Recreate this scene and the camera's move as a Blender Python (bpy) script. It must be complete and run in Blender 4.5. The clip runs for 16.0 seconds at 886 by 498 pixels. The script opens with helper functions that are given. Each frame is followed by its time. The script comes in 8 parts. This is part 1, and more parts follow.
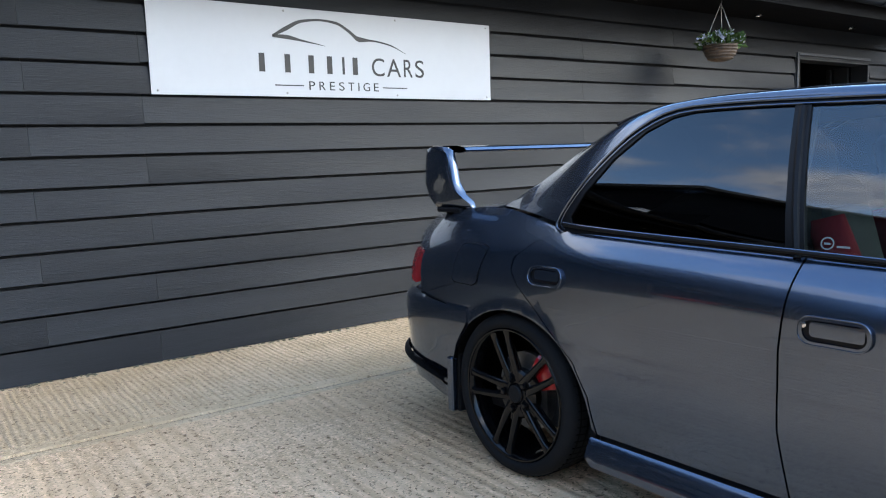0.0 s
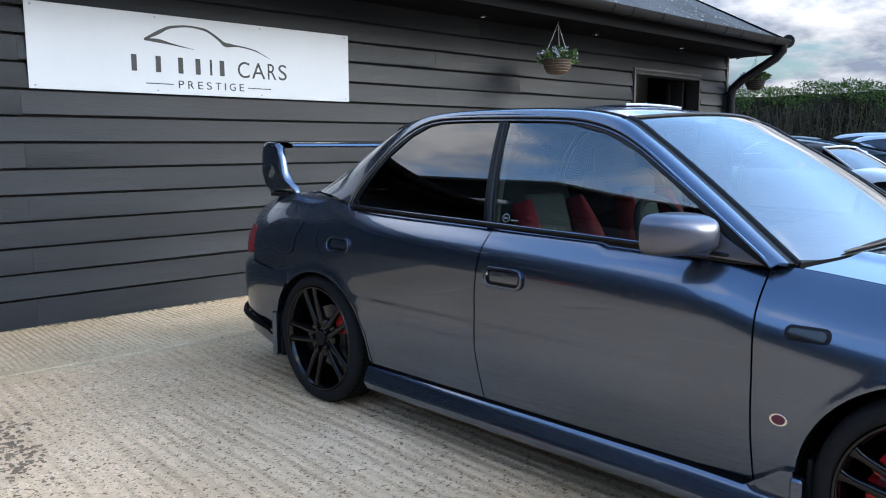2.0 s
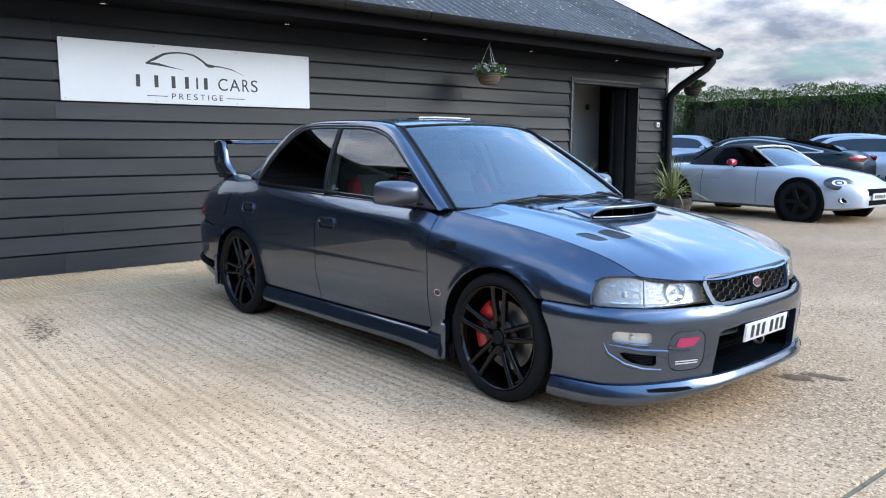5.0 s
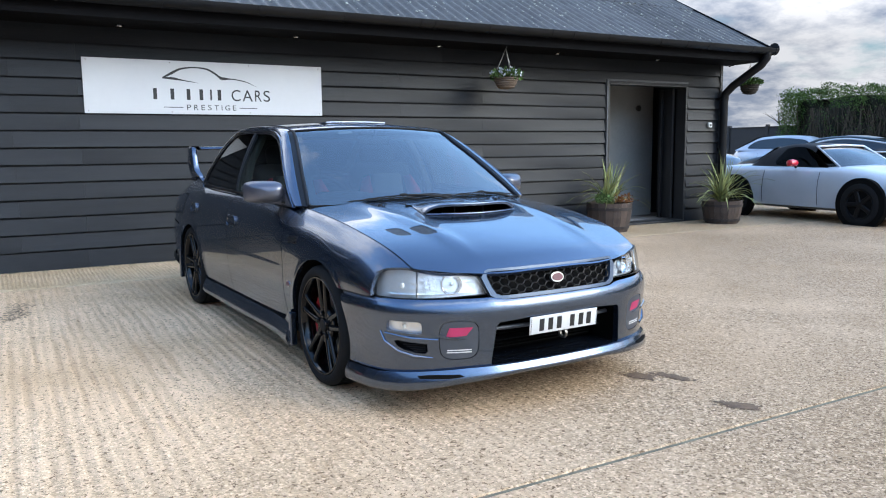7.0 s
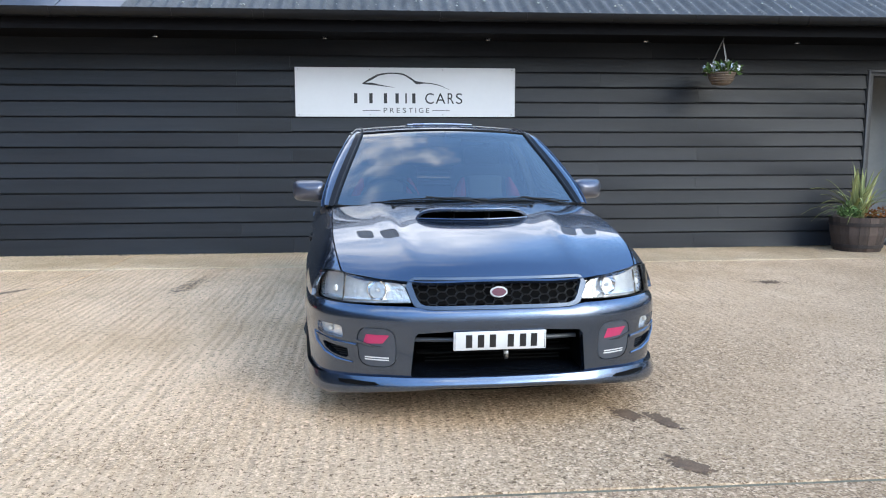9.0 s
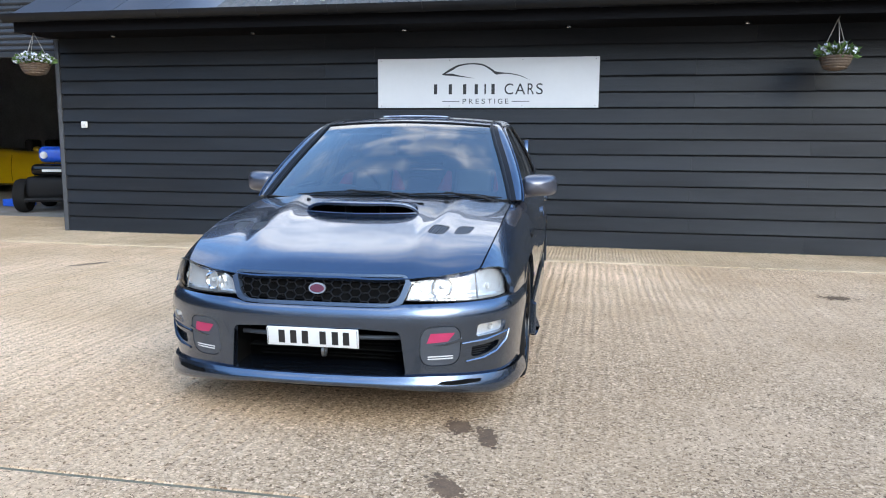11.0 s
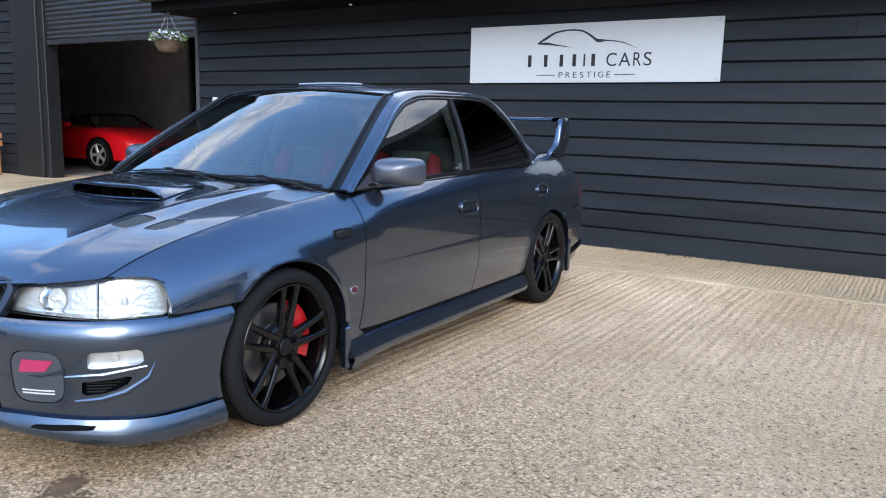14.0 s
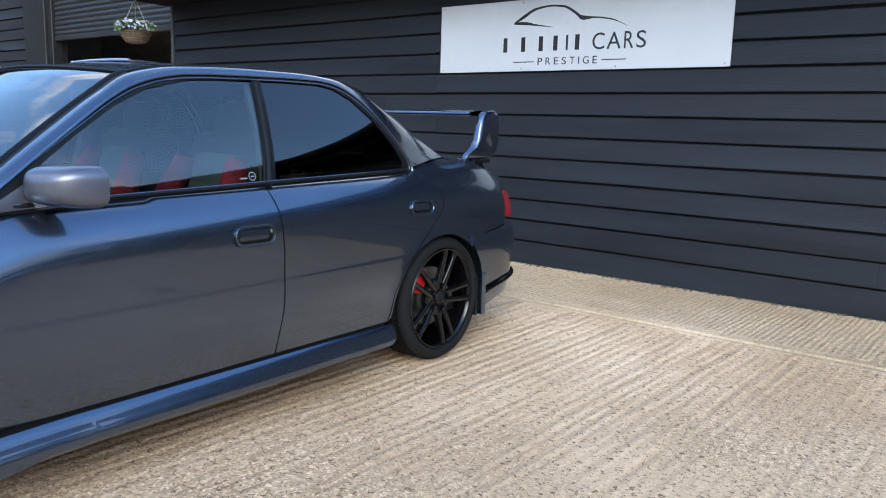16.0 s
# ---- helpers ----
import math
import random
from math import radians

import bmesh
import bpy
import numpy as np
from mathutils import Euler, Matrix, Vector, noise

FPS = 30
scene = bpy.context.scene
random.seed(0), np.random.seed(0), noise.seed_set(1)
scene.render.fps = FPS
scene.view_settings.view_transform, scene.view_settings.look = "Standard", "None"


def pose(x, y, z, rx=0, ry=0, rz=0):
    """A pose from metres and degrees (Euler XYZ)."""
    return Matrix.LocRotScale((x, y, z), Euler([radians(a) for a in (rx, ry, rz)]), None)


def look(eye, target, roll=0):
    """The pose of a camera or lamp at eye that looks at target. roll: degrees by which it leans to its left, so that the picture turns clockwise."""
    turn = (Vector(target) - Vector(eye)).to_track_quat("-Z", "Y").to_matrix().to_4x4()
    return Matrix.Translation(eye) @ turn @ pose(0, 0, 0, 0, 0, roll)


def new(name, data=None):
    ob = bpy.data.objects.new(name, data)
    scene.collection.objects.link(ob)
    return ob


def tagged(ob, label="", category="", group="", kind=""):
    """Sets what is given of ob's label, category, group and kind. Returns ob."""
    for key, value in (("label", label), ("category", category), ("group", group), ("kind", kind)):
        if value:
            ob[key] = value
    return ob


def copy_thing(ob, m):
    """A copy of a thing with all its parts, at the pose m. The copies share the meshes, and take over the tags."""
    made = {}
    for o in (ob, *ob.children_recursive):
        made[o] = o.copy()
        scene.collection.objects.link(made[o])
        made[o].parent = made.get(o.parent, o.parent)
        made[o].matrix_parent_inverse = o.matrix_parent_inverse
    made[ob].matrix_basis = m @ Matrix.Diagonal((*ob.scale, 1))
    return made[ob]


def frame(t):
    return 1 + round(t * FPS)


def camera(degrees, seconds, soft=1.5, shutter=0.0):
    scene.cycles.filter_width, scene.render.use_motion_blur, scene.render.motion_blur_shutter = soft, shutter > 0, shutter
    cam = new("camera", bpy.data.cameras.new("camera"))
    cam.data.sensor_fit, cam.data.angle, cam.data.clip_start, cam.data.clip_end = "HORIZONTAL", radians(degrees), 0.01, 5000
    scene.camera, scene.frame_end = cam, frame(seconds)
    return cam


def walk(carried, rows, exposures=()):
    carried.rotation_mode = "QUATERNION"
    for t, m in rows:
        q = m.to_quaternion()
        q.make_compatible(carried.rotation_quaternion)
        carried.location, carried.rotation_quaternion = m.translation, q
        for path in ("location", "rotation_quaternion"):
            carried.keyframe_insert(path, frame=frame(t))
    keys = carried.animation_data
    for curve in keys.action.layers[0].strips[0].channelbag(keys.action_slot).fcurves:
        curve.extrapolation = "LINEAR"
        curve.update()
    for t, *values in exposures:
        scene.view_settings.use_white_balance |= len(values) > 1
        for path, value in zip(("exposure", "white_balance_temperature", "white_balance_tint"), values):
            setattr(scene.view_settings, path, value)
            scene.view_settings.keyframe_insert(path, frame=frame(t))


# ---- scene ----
cam = camera(59.9, 16.0, 1.1)
PATH = [
    (0, (0.092, -0.105, 1.185), (1.256, 1.501, 0.935), -1.8),
    (0.5, (0.07, -0.221, 1.183), (1.304, 1.33, 0.913), -1.2),
    (1, (0.043, -0.418, 1.196), (1.34, 1.077, 0.913), -0.7),
    (1.5, (0.007, -0.727, 1.205), (1.32, 0.756, 0.927), -0.3),
    (2, (-0.075, -1.013, 1.191), (1.271, 0.442, 0.924), -0.2),
    (2.5, (-0.135, -1.343, 1.192), (1.211, 0.113, 0.93), -0.1),
    (3, (-0.198, -1.681, 1.19), (1.124, -0.204, 0.919), 0.6),
    (3.5, (-0.325, -1.997, 1.192), (0.997, -0.525, 0.899), 0.9),
    (4, (-0.373, -2.352, 1.183), (0.92, -0.853, 0.897), 1.3),
    (4.5, (-0.436, -2.713, 1.166), (0.833, -1.192, 0.886), 1.1),
    (5, (-0.437, -3.054, 1.189), (0.829, -1.53, 0.917), 0.1),
    (5.2, (-0.399, -3.191, 1.181), (0.863, -1.663, 0.911), -0.5),
    (7.3, (0.883, -4.205, 1.157), (1.755, -2.422, 0.907), -0.3),
    (7.4, (0.964, -4.239, 1.156), (1.794, -2.436, 0.909), -0.2),
    (7.5, (1.054, -4.276, 1.157), (1.836, -2.452, 0.914), -0.2),
    (8, (1.45, -4.436, 1.166), (2.019, -2.535, 0.917), 0.2),
    (8.2, (1.623, -4.469, 1.163), (2.105, -2.544, 0.914), 0.4),
    (10.3, (3.357, -4.511, 1.187), (3.145, -2.538, 0.935), -0.8),
    (10.5, (3.525, -4.484, 1.196), (3.262, -2.519, 0.935), -0.4),
    (11, (3.928, -4.321, 1.187), (3.544, -2.377, 0.909), 0.4),
    (11.5, (4.337, -4.155, 1.188), (3.805, -2.251, 0.885), 1.1),
    (12, (4.694, -3.902, 1.17), (4.034, -2.042, 0.85), 1.7),
    (12.5, (4.984, -3.616, 1.175), (4.194, -1.806, 0.856), 1.7),
    (13, (5.249, -3.315, 1.178), (4.333, -1.566, 0.859), 2.3),
    (13.5, (5.43, -2.954, 1.173), (4.44, -1.248, 0.843), 1.8),
    (14, (5.584, -2.555, 1.156), (4.53, -0.887, 0.831), 1.5),
    (14.5, (5.686, -2.151, 1.165), (4.577, -0.519, 0.838), 1.5),
    (15, (5.737, -1.712, 1.148), (4.593, -0.106, 0.813), 1.1),
    (15.5, (5.792, -1.274, 1.152), (4.601, 0.296, 0.812), 1.5),
    (16, (5.802, -0.822, 1.145), (4.56, 0.711, 0.819), 1.6),
]
walk(cam, [(t, look(eye, target, roll)) for t, eye, target, roll in PATH], [(0.0, 0.50, 6800, 11.5), (5.0, 0.52, 6800, 11.5), (8.0, 0.46, 6820, 11.5), (12.5, 0.43, 6780, 11.5), (14.0, 0.36, 6700, 11.5), (16.0, 0.38, 6600, 11.5)])

# ---- sky, sun, exposure ----
world = bpy.data.worlds.new("sky")
scene.world = world
world.use_nodes = True
wn, wl = world.node_tree.nodes, world.node_tree.links
wn.clear()
SUN_ELEV, SUN_ROT = radians(25), radians(141)


def wnode(kind, **values):
    n = wn.new(kind)
    for key, value in values.items():
        n.inputs[key].default_value = value
    return n


sky = wn.new("ShaderNodeTexSky")
sky.sky_type, sky.sun_disc = "NISHITA", False
sky.sun_elevation, sky.sun_rotation = SUN_ELEV, SUN_ROT
geo = wn.new("ShaderNodeTexCoord")
sep = wn.new("ShaderNodeSeparateXYZ")
wl.new(geo.outputs["Generated"], sep.inputs[0])
lift = wn.new("ShaderNodeMath"); lift.operation = "MAXIMUM"; lift.inputs[1].default_value = 0.0
wl.new(sep.outputs["Z"], lift.inputs[0])
lift2 = wn.new("ShaderNodeMath"); lift2.operation = "ADD"; lift2.inputs[1].default_value = 0.30
wl.new(lift.outputs[0], lift2.inputs[0])
flat = wn.new("ShaderNodeVectorMath"); flat.operation = "SCALE"
inv = wn.new("ShaderNodeMath"); inv.operation = "DIVIDE"; inv.inputs[0].default_value = 1.0
wl.new(lift2.outputs[0], inv.inputs[1])
wl.new(geo.outputs["Generated"], flat.inputs[0]); wl.new(inv.outputs[0], flat.inputs["Scale"])
shift = wn.new("ShaderNodeVectorMath"); shift.operation = "ADD"; shift.inputs[1].default_value = (5.3, 2.9, 0.4)
wl.new(flat.outputs[0], shift.inputs[0])
big = wnode("ShaderNodeTexNoise", Scale=1.5, Detail=9.0, Roughness=0.56, Distortion=0.25)
wl.new(shift.outputs[0], big.inputs["Vector"])
cover = wn.new("ShaderNodeMapRange"); cover.interpolation_type = "SMOOTHSTEP"
cover.inputs[1].default_value, cover.inputs[2].default_value = 0.485, 0.60
wl.new(big.outputs["Fac"], cover.inputs[0])
low = wn.new("ShaderNodeMapRange")                      # more cloud towards the horizon
low.inputs[1].default_value, low.inputs[2].default_value, low.inputs[3].default_value, low.inputs[4].default_value = 0.10, 0.40, 0.25, 0.0
wl.new(lift.outputs[0], low.inputs[0])
near = wn.new("ShaderNodeVectorMath"); near.operation = "DOT_PRODUCT"       # clouds are brighter around the veiled sun
near.inputs[1].default_value = (math.cos(SUN_ELEV) * math.sin(SUN_ROT), math.cos(SUN_ELEV) * math.cos(SUN_ROT), math.sin(SUN_ELEV))
wl.new(geo.outputs["Generated"], near.inputs[0])
side = wn.new("ShaderNodeMath"); side.operation = "MULTIPLY_ADD"; side.inputs[1].default_value, side.inputs[2].default_value = 0.50, -0.255
banded = wn.new("ShaderNodeClamp"); banded.inputs[1].default_value, banded.inputs[2].default_value = -0.09, 0.10
west = wn.new("ShaderNodeVectorMath"); west.operation = "DOT_PRODUCT"       # the cloud thickens to the north-west, the east is clearer
west.inputs[1].default_value = (-0.30, 0.95, 0.0)
wl.new(geo.outputs["Generated"], west.inputs[0])
wl.new(west.outputs["Value"], side.inputs[0])
both = wn.new("ShaderNodeMath"); both.operation = "ADD"
wl.new(side.outputs[0], banded.inputs[0]); wl.new(banded.outputs[0], both.inputs[0]); wl.new(low.outputs[0], both.inputs[1])
more = wn.new("ShaderNodeMath"); more.operation = "ADD"
wl.new(big.outputs["Fac"], more.inputs[0]); wl.new(both.outputs[0], more.inputs[1]); wl.new(more.outputs[0], cover.inputs[0])
soft = wnode("ShaderNodeTexNoise", Scale=4.2, Detail=8.0, Roughness=0.6)
wl.new(shift.outputs[0], soft.inputs["Vector"])
cloud = wn.new("ShaderNodeValToRGB")
cloud.color_ramp.elements[0].position, cloud.color_ramp.elements[0].color = 0.38, (3.9, 4.9, 6.8, 1)
cloud.color_ramp.elements[1].position, cloud.color_ramp.elements[1].color = 0.60, (11.2, 11.9, 13.0, 1)
wl.new(soft.outputs["Fac"], cloud.inputs[0])
high = wn.new("ShaderNodeMapRange")                     # an overcast sky is brighter towards the zenith
high.inputs[1].default_value, high.inputs[2].default_value, high.inputs[3].default_value, high.inputs[4].default_value = 0.12, 0.42, 0.40, 1.50
wl.new(lift.outputs[0], high.inputs[0])
graded = wn.new("ShaderNodeVectorMath"); graded.operation = "SCALE"
glare = wn.new("ShaderNodeMapRange")
glare.inputs[1].default_value, glare.inputs[2].default_value, glare.inputs[3].default_value, glare.inputs[4].default_value = 0.1, 1.0, 0.95, 1.65
wl.new(near.outputs["Value"], glare.inputs[0])
lit = wn.new("ShaderNodeMath"); lit.operation = "MULTIPLY"
wl.new(high.outputs[0], lit.inputs[0]); wl.new(glare.outputs[0], lit.inputs[1])
wl.new(cloud.outputs[0], graded.inputs[0]); wl.new(lit.outputs[0], graded.inputs["Scale"])
blue = wn.new("ShaderNodeVectorMath"); blue.operation = "SCALE"       # thin bright haze over the blue
haze = wn.new("ShaderNodeMapRange")
haze.inputs[1].default_value, haze.inputs[2].default_value, haze.inputs[3].default_value, haze.inputs[4].default_value = 0.14, 0.45, 0.70, 4.4
wl.new(lift.outputs[0], haze.inputs[0]); wl.new(haze.outputs[0], blue.inputs["Scale"])
deep = wn.new("ShaderNodeVectorMath"); deep.operation = "MULTIPLY"; deep.inputs[1].default_value = (0.76, 0.97, 1.12)
wl.new(sky.outputs[0], deep.inputs[0]); wl.new(deep.outputs[0], blue.inputs[0])
mixs = wn.new("ShaderNodeMixRGB")
wl.new(cover.outputs[0], mixs.inputs[0]); wl.new(blue.outputs[0], mixs.inputs[1]); wl.new(graded.outputs[0], mixs.inputs[2])
back = wnode("ShaderNodeBackground", Strength=0.125)
wl.new(mixs.outputs[0], back.inputs[0])
wout = wn.new("ShaderNodeOutputWorld")
wl.new(back.outputs[0], wout.inputs[0])

sun = new("sun", bpy.data.lights.new("sun", "SUN"))
sun.data.energy, sun.data.angle, sun.data.color = 1.0, radians(34), (1.0, 0.94, 0.85)
sun.matrix_world = look((0, 0, 30), (0 - 30 * math.cos(SUN_ELEV) * math.sin(SUN_ROT), 0 - 30 * math.cos(SUN_ELEV) * math.cos(SUN_ROT), 30 - 30 * math.sin(SUN_ELEV)))


# ---- materials ----
def mat(name, colour, rough=0.6, metal=0.0, vary=0.15, scale=8.0, bump=0.0, bump_scale=60.0, coat=0.0, spec=0.5, rand=0.0, stretch=(1, 1, 1), dirt=0.0, dirt_col=(0.1, 0.09, 0.07), space="Object"):
    """A surface with colour variation at two scales, grain and relief."""
    m = bpy.data.materials.new(name)
    m.use_nodes = True
    n, l = m.node_tree.nodes, m.node_tree.links
    p = n["Principled BSDF"]
    p.inputs["Roughness"].default_value, p.inputs["Metallic"].default_value = rough, metal
    p.inputs["Coat Weight"].default_value, p.inputs["Coat Roughness"].default_value = coat, 0.03
    p.inputs["Specular IOR Level"].default_value = spec
    tc = n.new("ShaderNodeTexCoord")
    mp = n.new("ShaderNodeMapping"); mp.inputs["Scale"].default_value = stretch
    l.new(tc.outputs[space], mp.inputs[0])
    a = n.new("ShaderNodeTexNoise"); a.inputs["Scale"].default_value, a.inputs["Detail"].default_value = scale, 6
    b = n.new("ShaderNodeTexNoise"); b.inputs["Scale"].default_value, b.inputs["Detail"].default_value = scale * 9, 4
    l.new(mp.outputs[0], a.inputs[0]); l.new(mp.outputs[0], b.inputs[0])
    mx = n.new("ShaderNodeMath"); mx.operation = "MULTIPLY_ADD"; mx.inputs[1].default_value = 0.6
    hb = n.new("ShaderNodeMath"); hb.operation = "MULTIPLY"; hb.inputs[1].default_value = 0.4
    l.new(b.outputs["Fac"], hb.inputs[0]); l.new(a.outputs["Fac"], mx.inputs[0]); l.new(hb.outputs[0], mx.inputs[2])
    fac = mx.outputs[0]
    if rand:
        oi = n.new("ShaderNodeObjectInfo")
        ra = n.new("ShaderNodeMath"); ra.operation = "MULTIPLY_ADD"; ra.inputs[1].default_value = rand
        l.new(oi.outputs["Random"], ra.inputs[0]); l.new(fac, ra.inputs[2])
        rs = n.new("ShaderNodeMath"); rs.operation = "SUBTRACT"; rs.inputs[1].default_value = rand / 2
        l.new(ra.outputs[0], rs.inputs[0]); fac = rs.outputs[0]
    ramp = n.new("ShaderNodeValToRGB")
    lo, hi = [c * (1 - vary) for c in colour], [min(1, c * (1 + vary)) for c in colour]
    ramp.color_ramp.elements[0].position, ramp.color_ramp.elements[0].color = 0.3, (*lo, 1)
    ramp.color_ramp.elements[1].position, ramp.color_ramp.elements[1].color = 0.7, (*hi, 1)
    l.new(fac, ramp.inputs[0])
    col = ramp.outputs[0]
    if dirt:
        d = n.new("ShaderNodeTexNoise"); d.inputs["Scale"].default_value, d.inputs["Detail"].default_value, d.inputs["Roughness"].default_value = scale * 0.45, 8, 0.7
        l.new(mp.outputs[0], d.inputs[0])
        dr = n.new("ShaderNodeMapRange"); dr.inputs[1].default_value, dr.inputs[2].default_value, dr.inputs[4].default_value = 0.52, 0.75, dirt
        l.new(d.outputs["Fac"], dr.inputs[0])
        dm = n.new("ShaderNodeMixRGB"); dm.inputs[2].default_value = (*dirt_col, 1)
        l.new(dr.outputs[0], dm.inputs[0]); l.new(col, dm.inputs[1]); col = dm.outputs[0]
    l.new(col, p.inputs["Base Color"])
    rr = n.new("ShaderNodeMapRange"); rr.inputs[3].default_value, rr.inputs[4].default_value = max(0, rough - 0.08 * (rough > 0.2)), min(1, rough + 0.08 * (rough > 0.2))
    l.new(a.outputs["Fac"], rr.inputs[0]); l.new(rr.outputs[0], p.inputs["Roughness"])
    if bump:
        g = n.new("ShaderNodeTexNoise"); g.inputs["Scale"].default_value, g.inputs["Detail"].default_value = bump_scale, 5
        l.new(mp.outputs[0], g.inputs[0])
        bm = n.new("ShaderNodeBump"); bm.inputs["Strength"].default_value, bm.inputs["Distance"].default_value = min(1, bump), 0.004
        l.new(g.outputs["Fac"], bm.inputs["Height"]); l.new(bm.outputs[0], p.inputs["Normal"])
    return m


def glass(name, tint, rough=0.0, see=0.8, mirror=0.08):
    """Thin glass: a clear sheet that mirrors by angle; see is how much light goes through, mirror its gloss face on."""
    m = bpy.data.materials.new(name)
    m.use_nodes = True
    n, l = m.node_tree.nodes, m.node_tree.links
    n.clear()
    out = n.new("ShaderNodeOutputMaterial")
    tr = n.new("ShaderNodeBsdfTransparent"); tr.inputs[0].default_value = (*[c * see for c in tint], 1)
    gl = n.new("ShaderNodeBsdfGlossy"); gl.inputs["Roughness"].default_value = rough
    lw = n.new("ShaderNodeLayerWeight"); lw.inputs["Blend"].default_value = 0.5
    pw = n.new("ShaderNodeMath"); pw.operation = "POWER"; pw.inputs[1].default_value = 4.6
    l.new(lw.outputs["Facing"], pw.inputs[0])
    fr = n.new("ShaderNodeMath"); fr.operation = "MULTIPLY_ADD"; fr.inputs[1].default_value, fr.inputs[2].default_value = 1 - mirror, mirror
    l.new(pw.outputs[0], fr.inputs[0])
    mx = n.new("ShaderNodeMixShader")
    l.new(fr.outputs[0], mx.inputs[0]); l.new(tr.outputs[0], mx.inputs[1]); l.new(gl.outputs[0], mx.inputs[2]); l.new(mx.outputs[0], out.inputs[0])
    return m


def car_paint(name, colour, flake=0.35, rough=0.32, ior=1.5, coat=1.0):
    m = bpy.data.materials.new(name)
    m.use_nodes = True
    n, l = m.node_tree.nodes, m.node_tree.links
    p = n["Principled BSDF"]
    tc = n.new("ShaderNodeTexCoord")
    v = n.new("ShaderNodeTexVoronoi"); v.inputs["Scale"].default_value = 900
    l.new(tc.outputs["Object"], v.inputs[0])
    big = n.new("ShaderNodeTexNoise"); big.inputs["Scale"].default_value = 2.5
    l.new(tc.outputs["Object"], big.inputs[0])
    r = n.new("ShaderNodeValToRGB")
    r.color_ramp.elements[0].color = (*[c * 0.85 for c in colour], 1)
    r.color_ramp.elements[1].color = (*[min(1, c * 1.25) for c in colour], 1)
    ad = n.new("ShaderNodeMath"); ad.operation = "MULTIPLY_ADD"; ad.inputs[1].default_value = 0.35
    sx = n.new("ShaderNodeSeparateXYZ"); l.new(v.outputs["Color"], sx.inputs[0])
    l.new(sx.outputs[0], ad.inputs[0])
    sc = n.new("ShaderNodeMath"); sc.operation = "MULTIPLY"; sc.inputs[1].default_value = 0.65
    l.new(big.outputs["Fac"], sc.inputs[0]); l.new(sc.outputs[0], ad.inputs[2])
    l.new(ad.outputs[0], r.inputs[0]); l.new(r.outputs[0], p.inputs["Base Color"])
    p.inputs["Metallic"].default_value, p.inputs["Roughness"].default_value = flake, rough
    p.inputs["Coat Weight"].default_value, p.inputs["Coat Roughness"].default_value = coat, 0.015
    p.inputs["Specular IOR Level"].default_value = 0.5 * coat
    p.inputs["Coat IOR"].default_value = ior
    return m


M_PAINT = car_paint("blue_grey_metallic_paint", (0.071, 0.098, 0.145), 0.95, 0.27, 1.54)
# darker, duller copy of the body paint to hold down the grille frame's glare
M_SATIN = car_paint("toned_down_body_paint", (0.062, 0.086, 0.128), 0.6, 0.42, 1.45, 0.35)
M_BLACKGLOSS = mat("gloss_black_enamel", (0.0025, 0.0025, 0.003), 0.11, 0.0, 0.3, 30, spec=0.36)
M_RIM = mat("satin_black_alloy", (0.003, 0.003, 0.0035), 0.16, 0.0, 0.3, 30, spec=0.34)
M_RUBBER = mat("tyre_rubber", (0.0095, 0.0095, 0.010), 0.8, 0, 0.25, 25, 0.3, 220, spec=0.18)
M_SEAL = mat("black_trim_rubber", (0.005, 0.005, 0.006), 0.42, 0, 0.2, 30, spec=0.22)
M_MATBLACK = mat("matt_black_plastic", (0.009, 0.009, 0.010), 0.6, 0, 0.3, 20, 0.2, 150, spec=0.2)
# near-black plastic, also laid flat to stand for shade in slots, grooves and gaps
M_DARK = mat("dark_plastic_void_shade", (0.004, 0.004, 0.004), 0.85, 0, 0.2, 20, spec=0.08)
M_CHROME = mat("chrome", (0.72, 0.73, 0.75), 0.08, 1.0, 0.05, 20)
M_STEEL = mat("cast_steel", (0.30, 0.295, 0.29), 0.42, 1.0, 0.2, 30, 0.2, 120)
M_SILVER = mat("silver_paint", (0.55, 0.56, 0.60), 0.28, 0.85, 0.08, 12, coat=0.5)
M_MIRRORPAINT = mat("silver_lilac_paint", (0.112, 0.117, 0.145), 0.34, 0.65, 0.08, 12, coat=0.35)
M_REDCAL = mat("red_caliper_paint", (0.52, 0.010, 0.014), 0.3, 0, 0.12, 25, coat=0.5)
M_RED = mat("red_seat_cloth", (0.27, 0.010, 0.017), 0.85, 0, 0.25, 18, 0.4, 300)
M_SEATBLACK = mat("black_seat_cloth", (0.02, 0.02, 0.022), 0.9, 0, 0.3, 18, 0.4, 300)
M_STICKER = mat("pale_sticker_film", (0.20, 0.22, 0.22), 0.5, 0, 0.1, 40)
M_SEATGREY = mat("grey_seat_cloth", (0.085, 0.085, 0.080), 0.9, 0, 0.2, 18)
M_TAIL = mat("red_lamp_plastic", (0.28, 0.006, 0.010), 0.12, 0, 0.15, 30, coat=0.8)
M_LAMPIN = mat("lamp_reflector", (0.90, 0.91, 0.92), 0.12, 0.68, 0.14, 40, 0.8, 60)
M_AMBER = mat("clear_indicator_plastic", (0.62, 0.60, 0.56), 0.2, 0.3, 0.1, 40)
M_BULB = mat("smoked_amber_bulb", (0.022, 0.020, 0.019), 0.12, 0.2, 0.1, 40)
M_LAMP = glass("lamp_lens", (0.97, 0.99, 1.0), 0.02, 0.97, 0.05)
M_GLASS = glass("clear_green_glass", (0.76, 0.90, 0.88), 0.0, 0.72, 0.13)
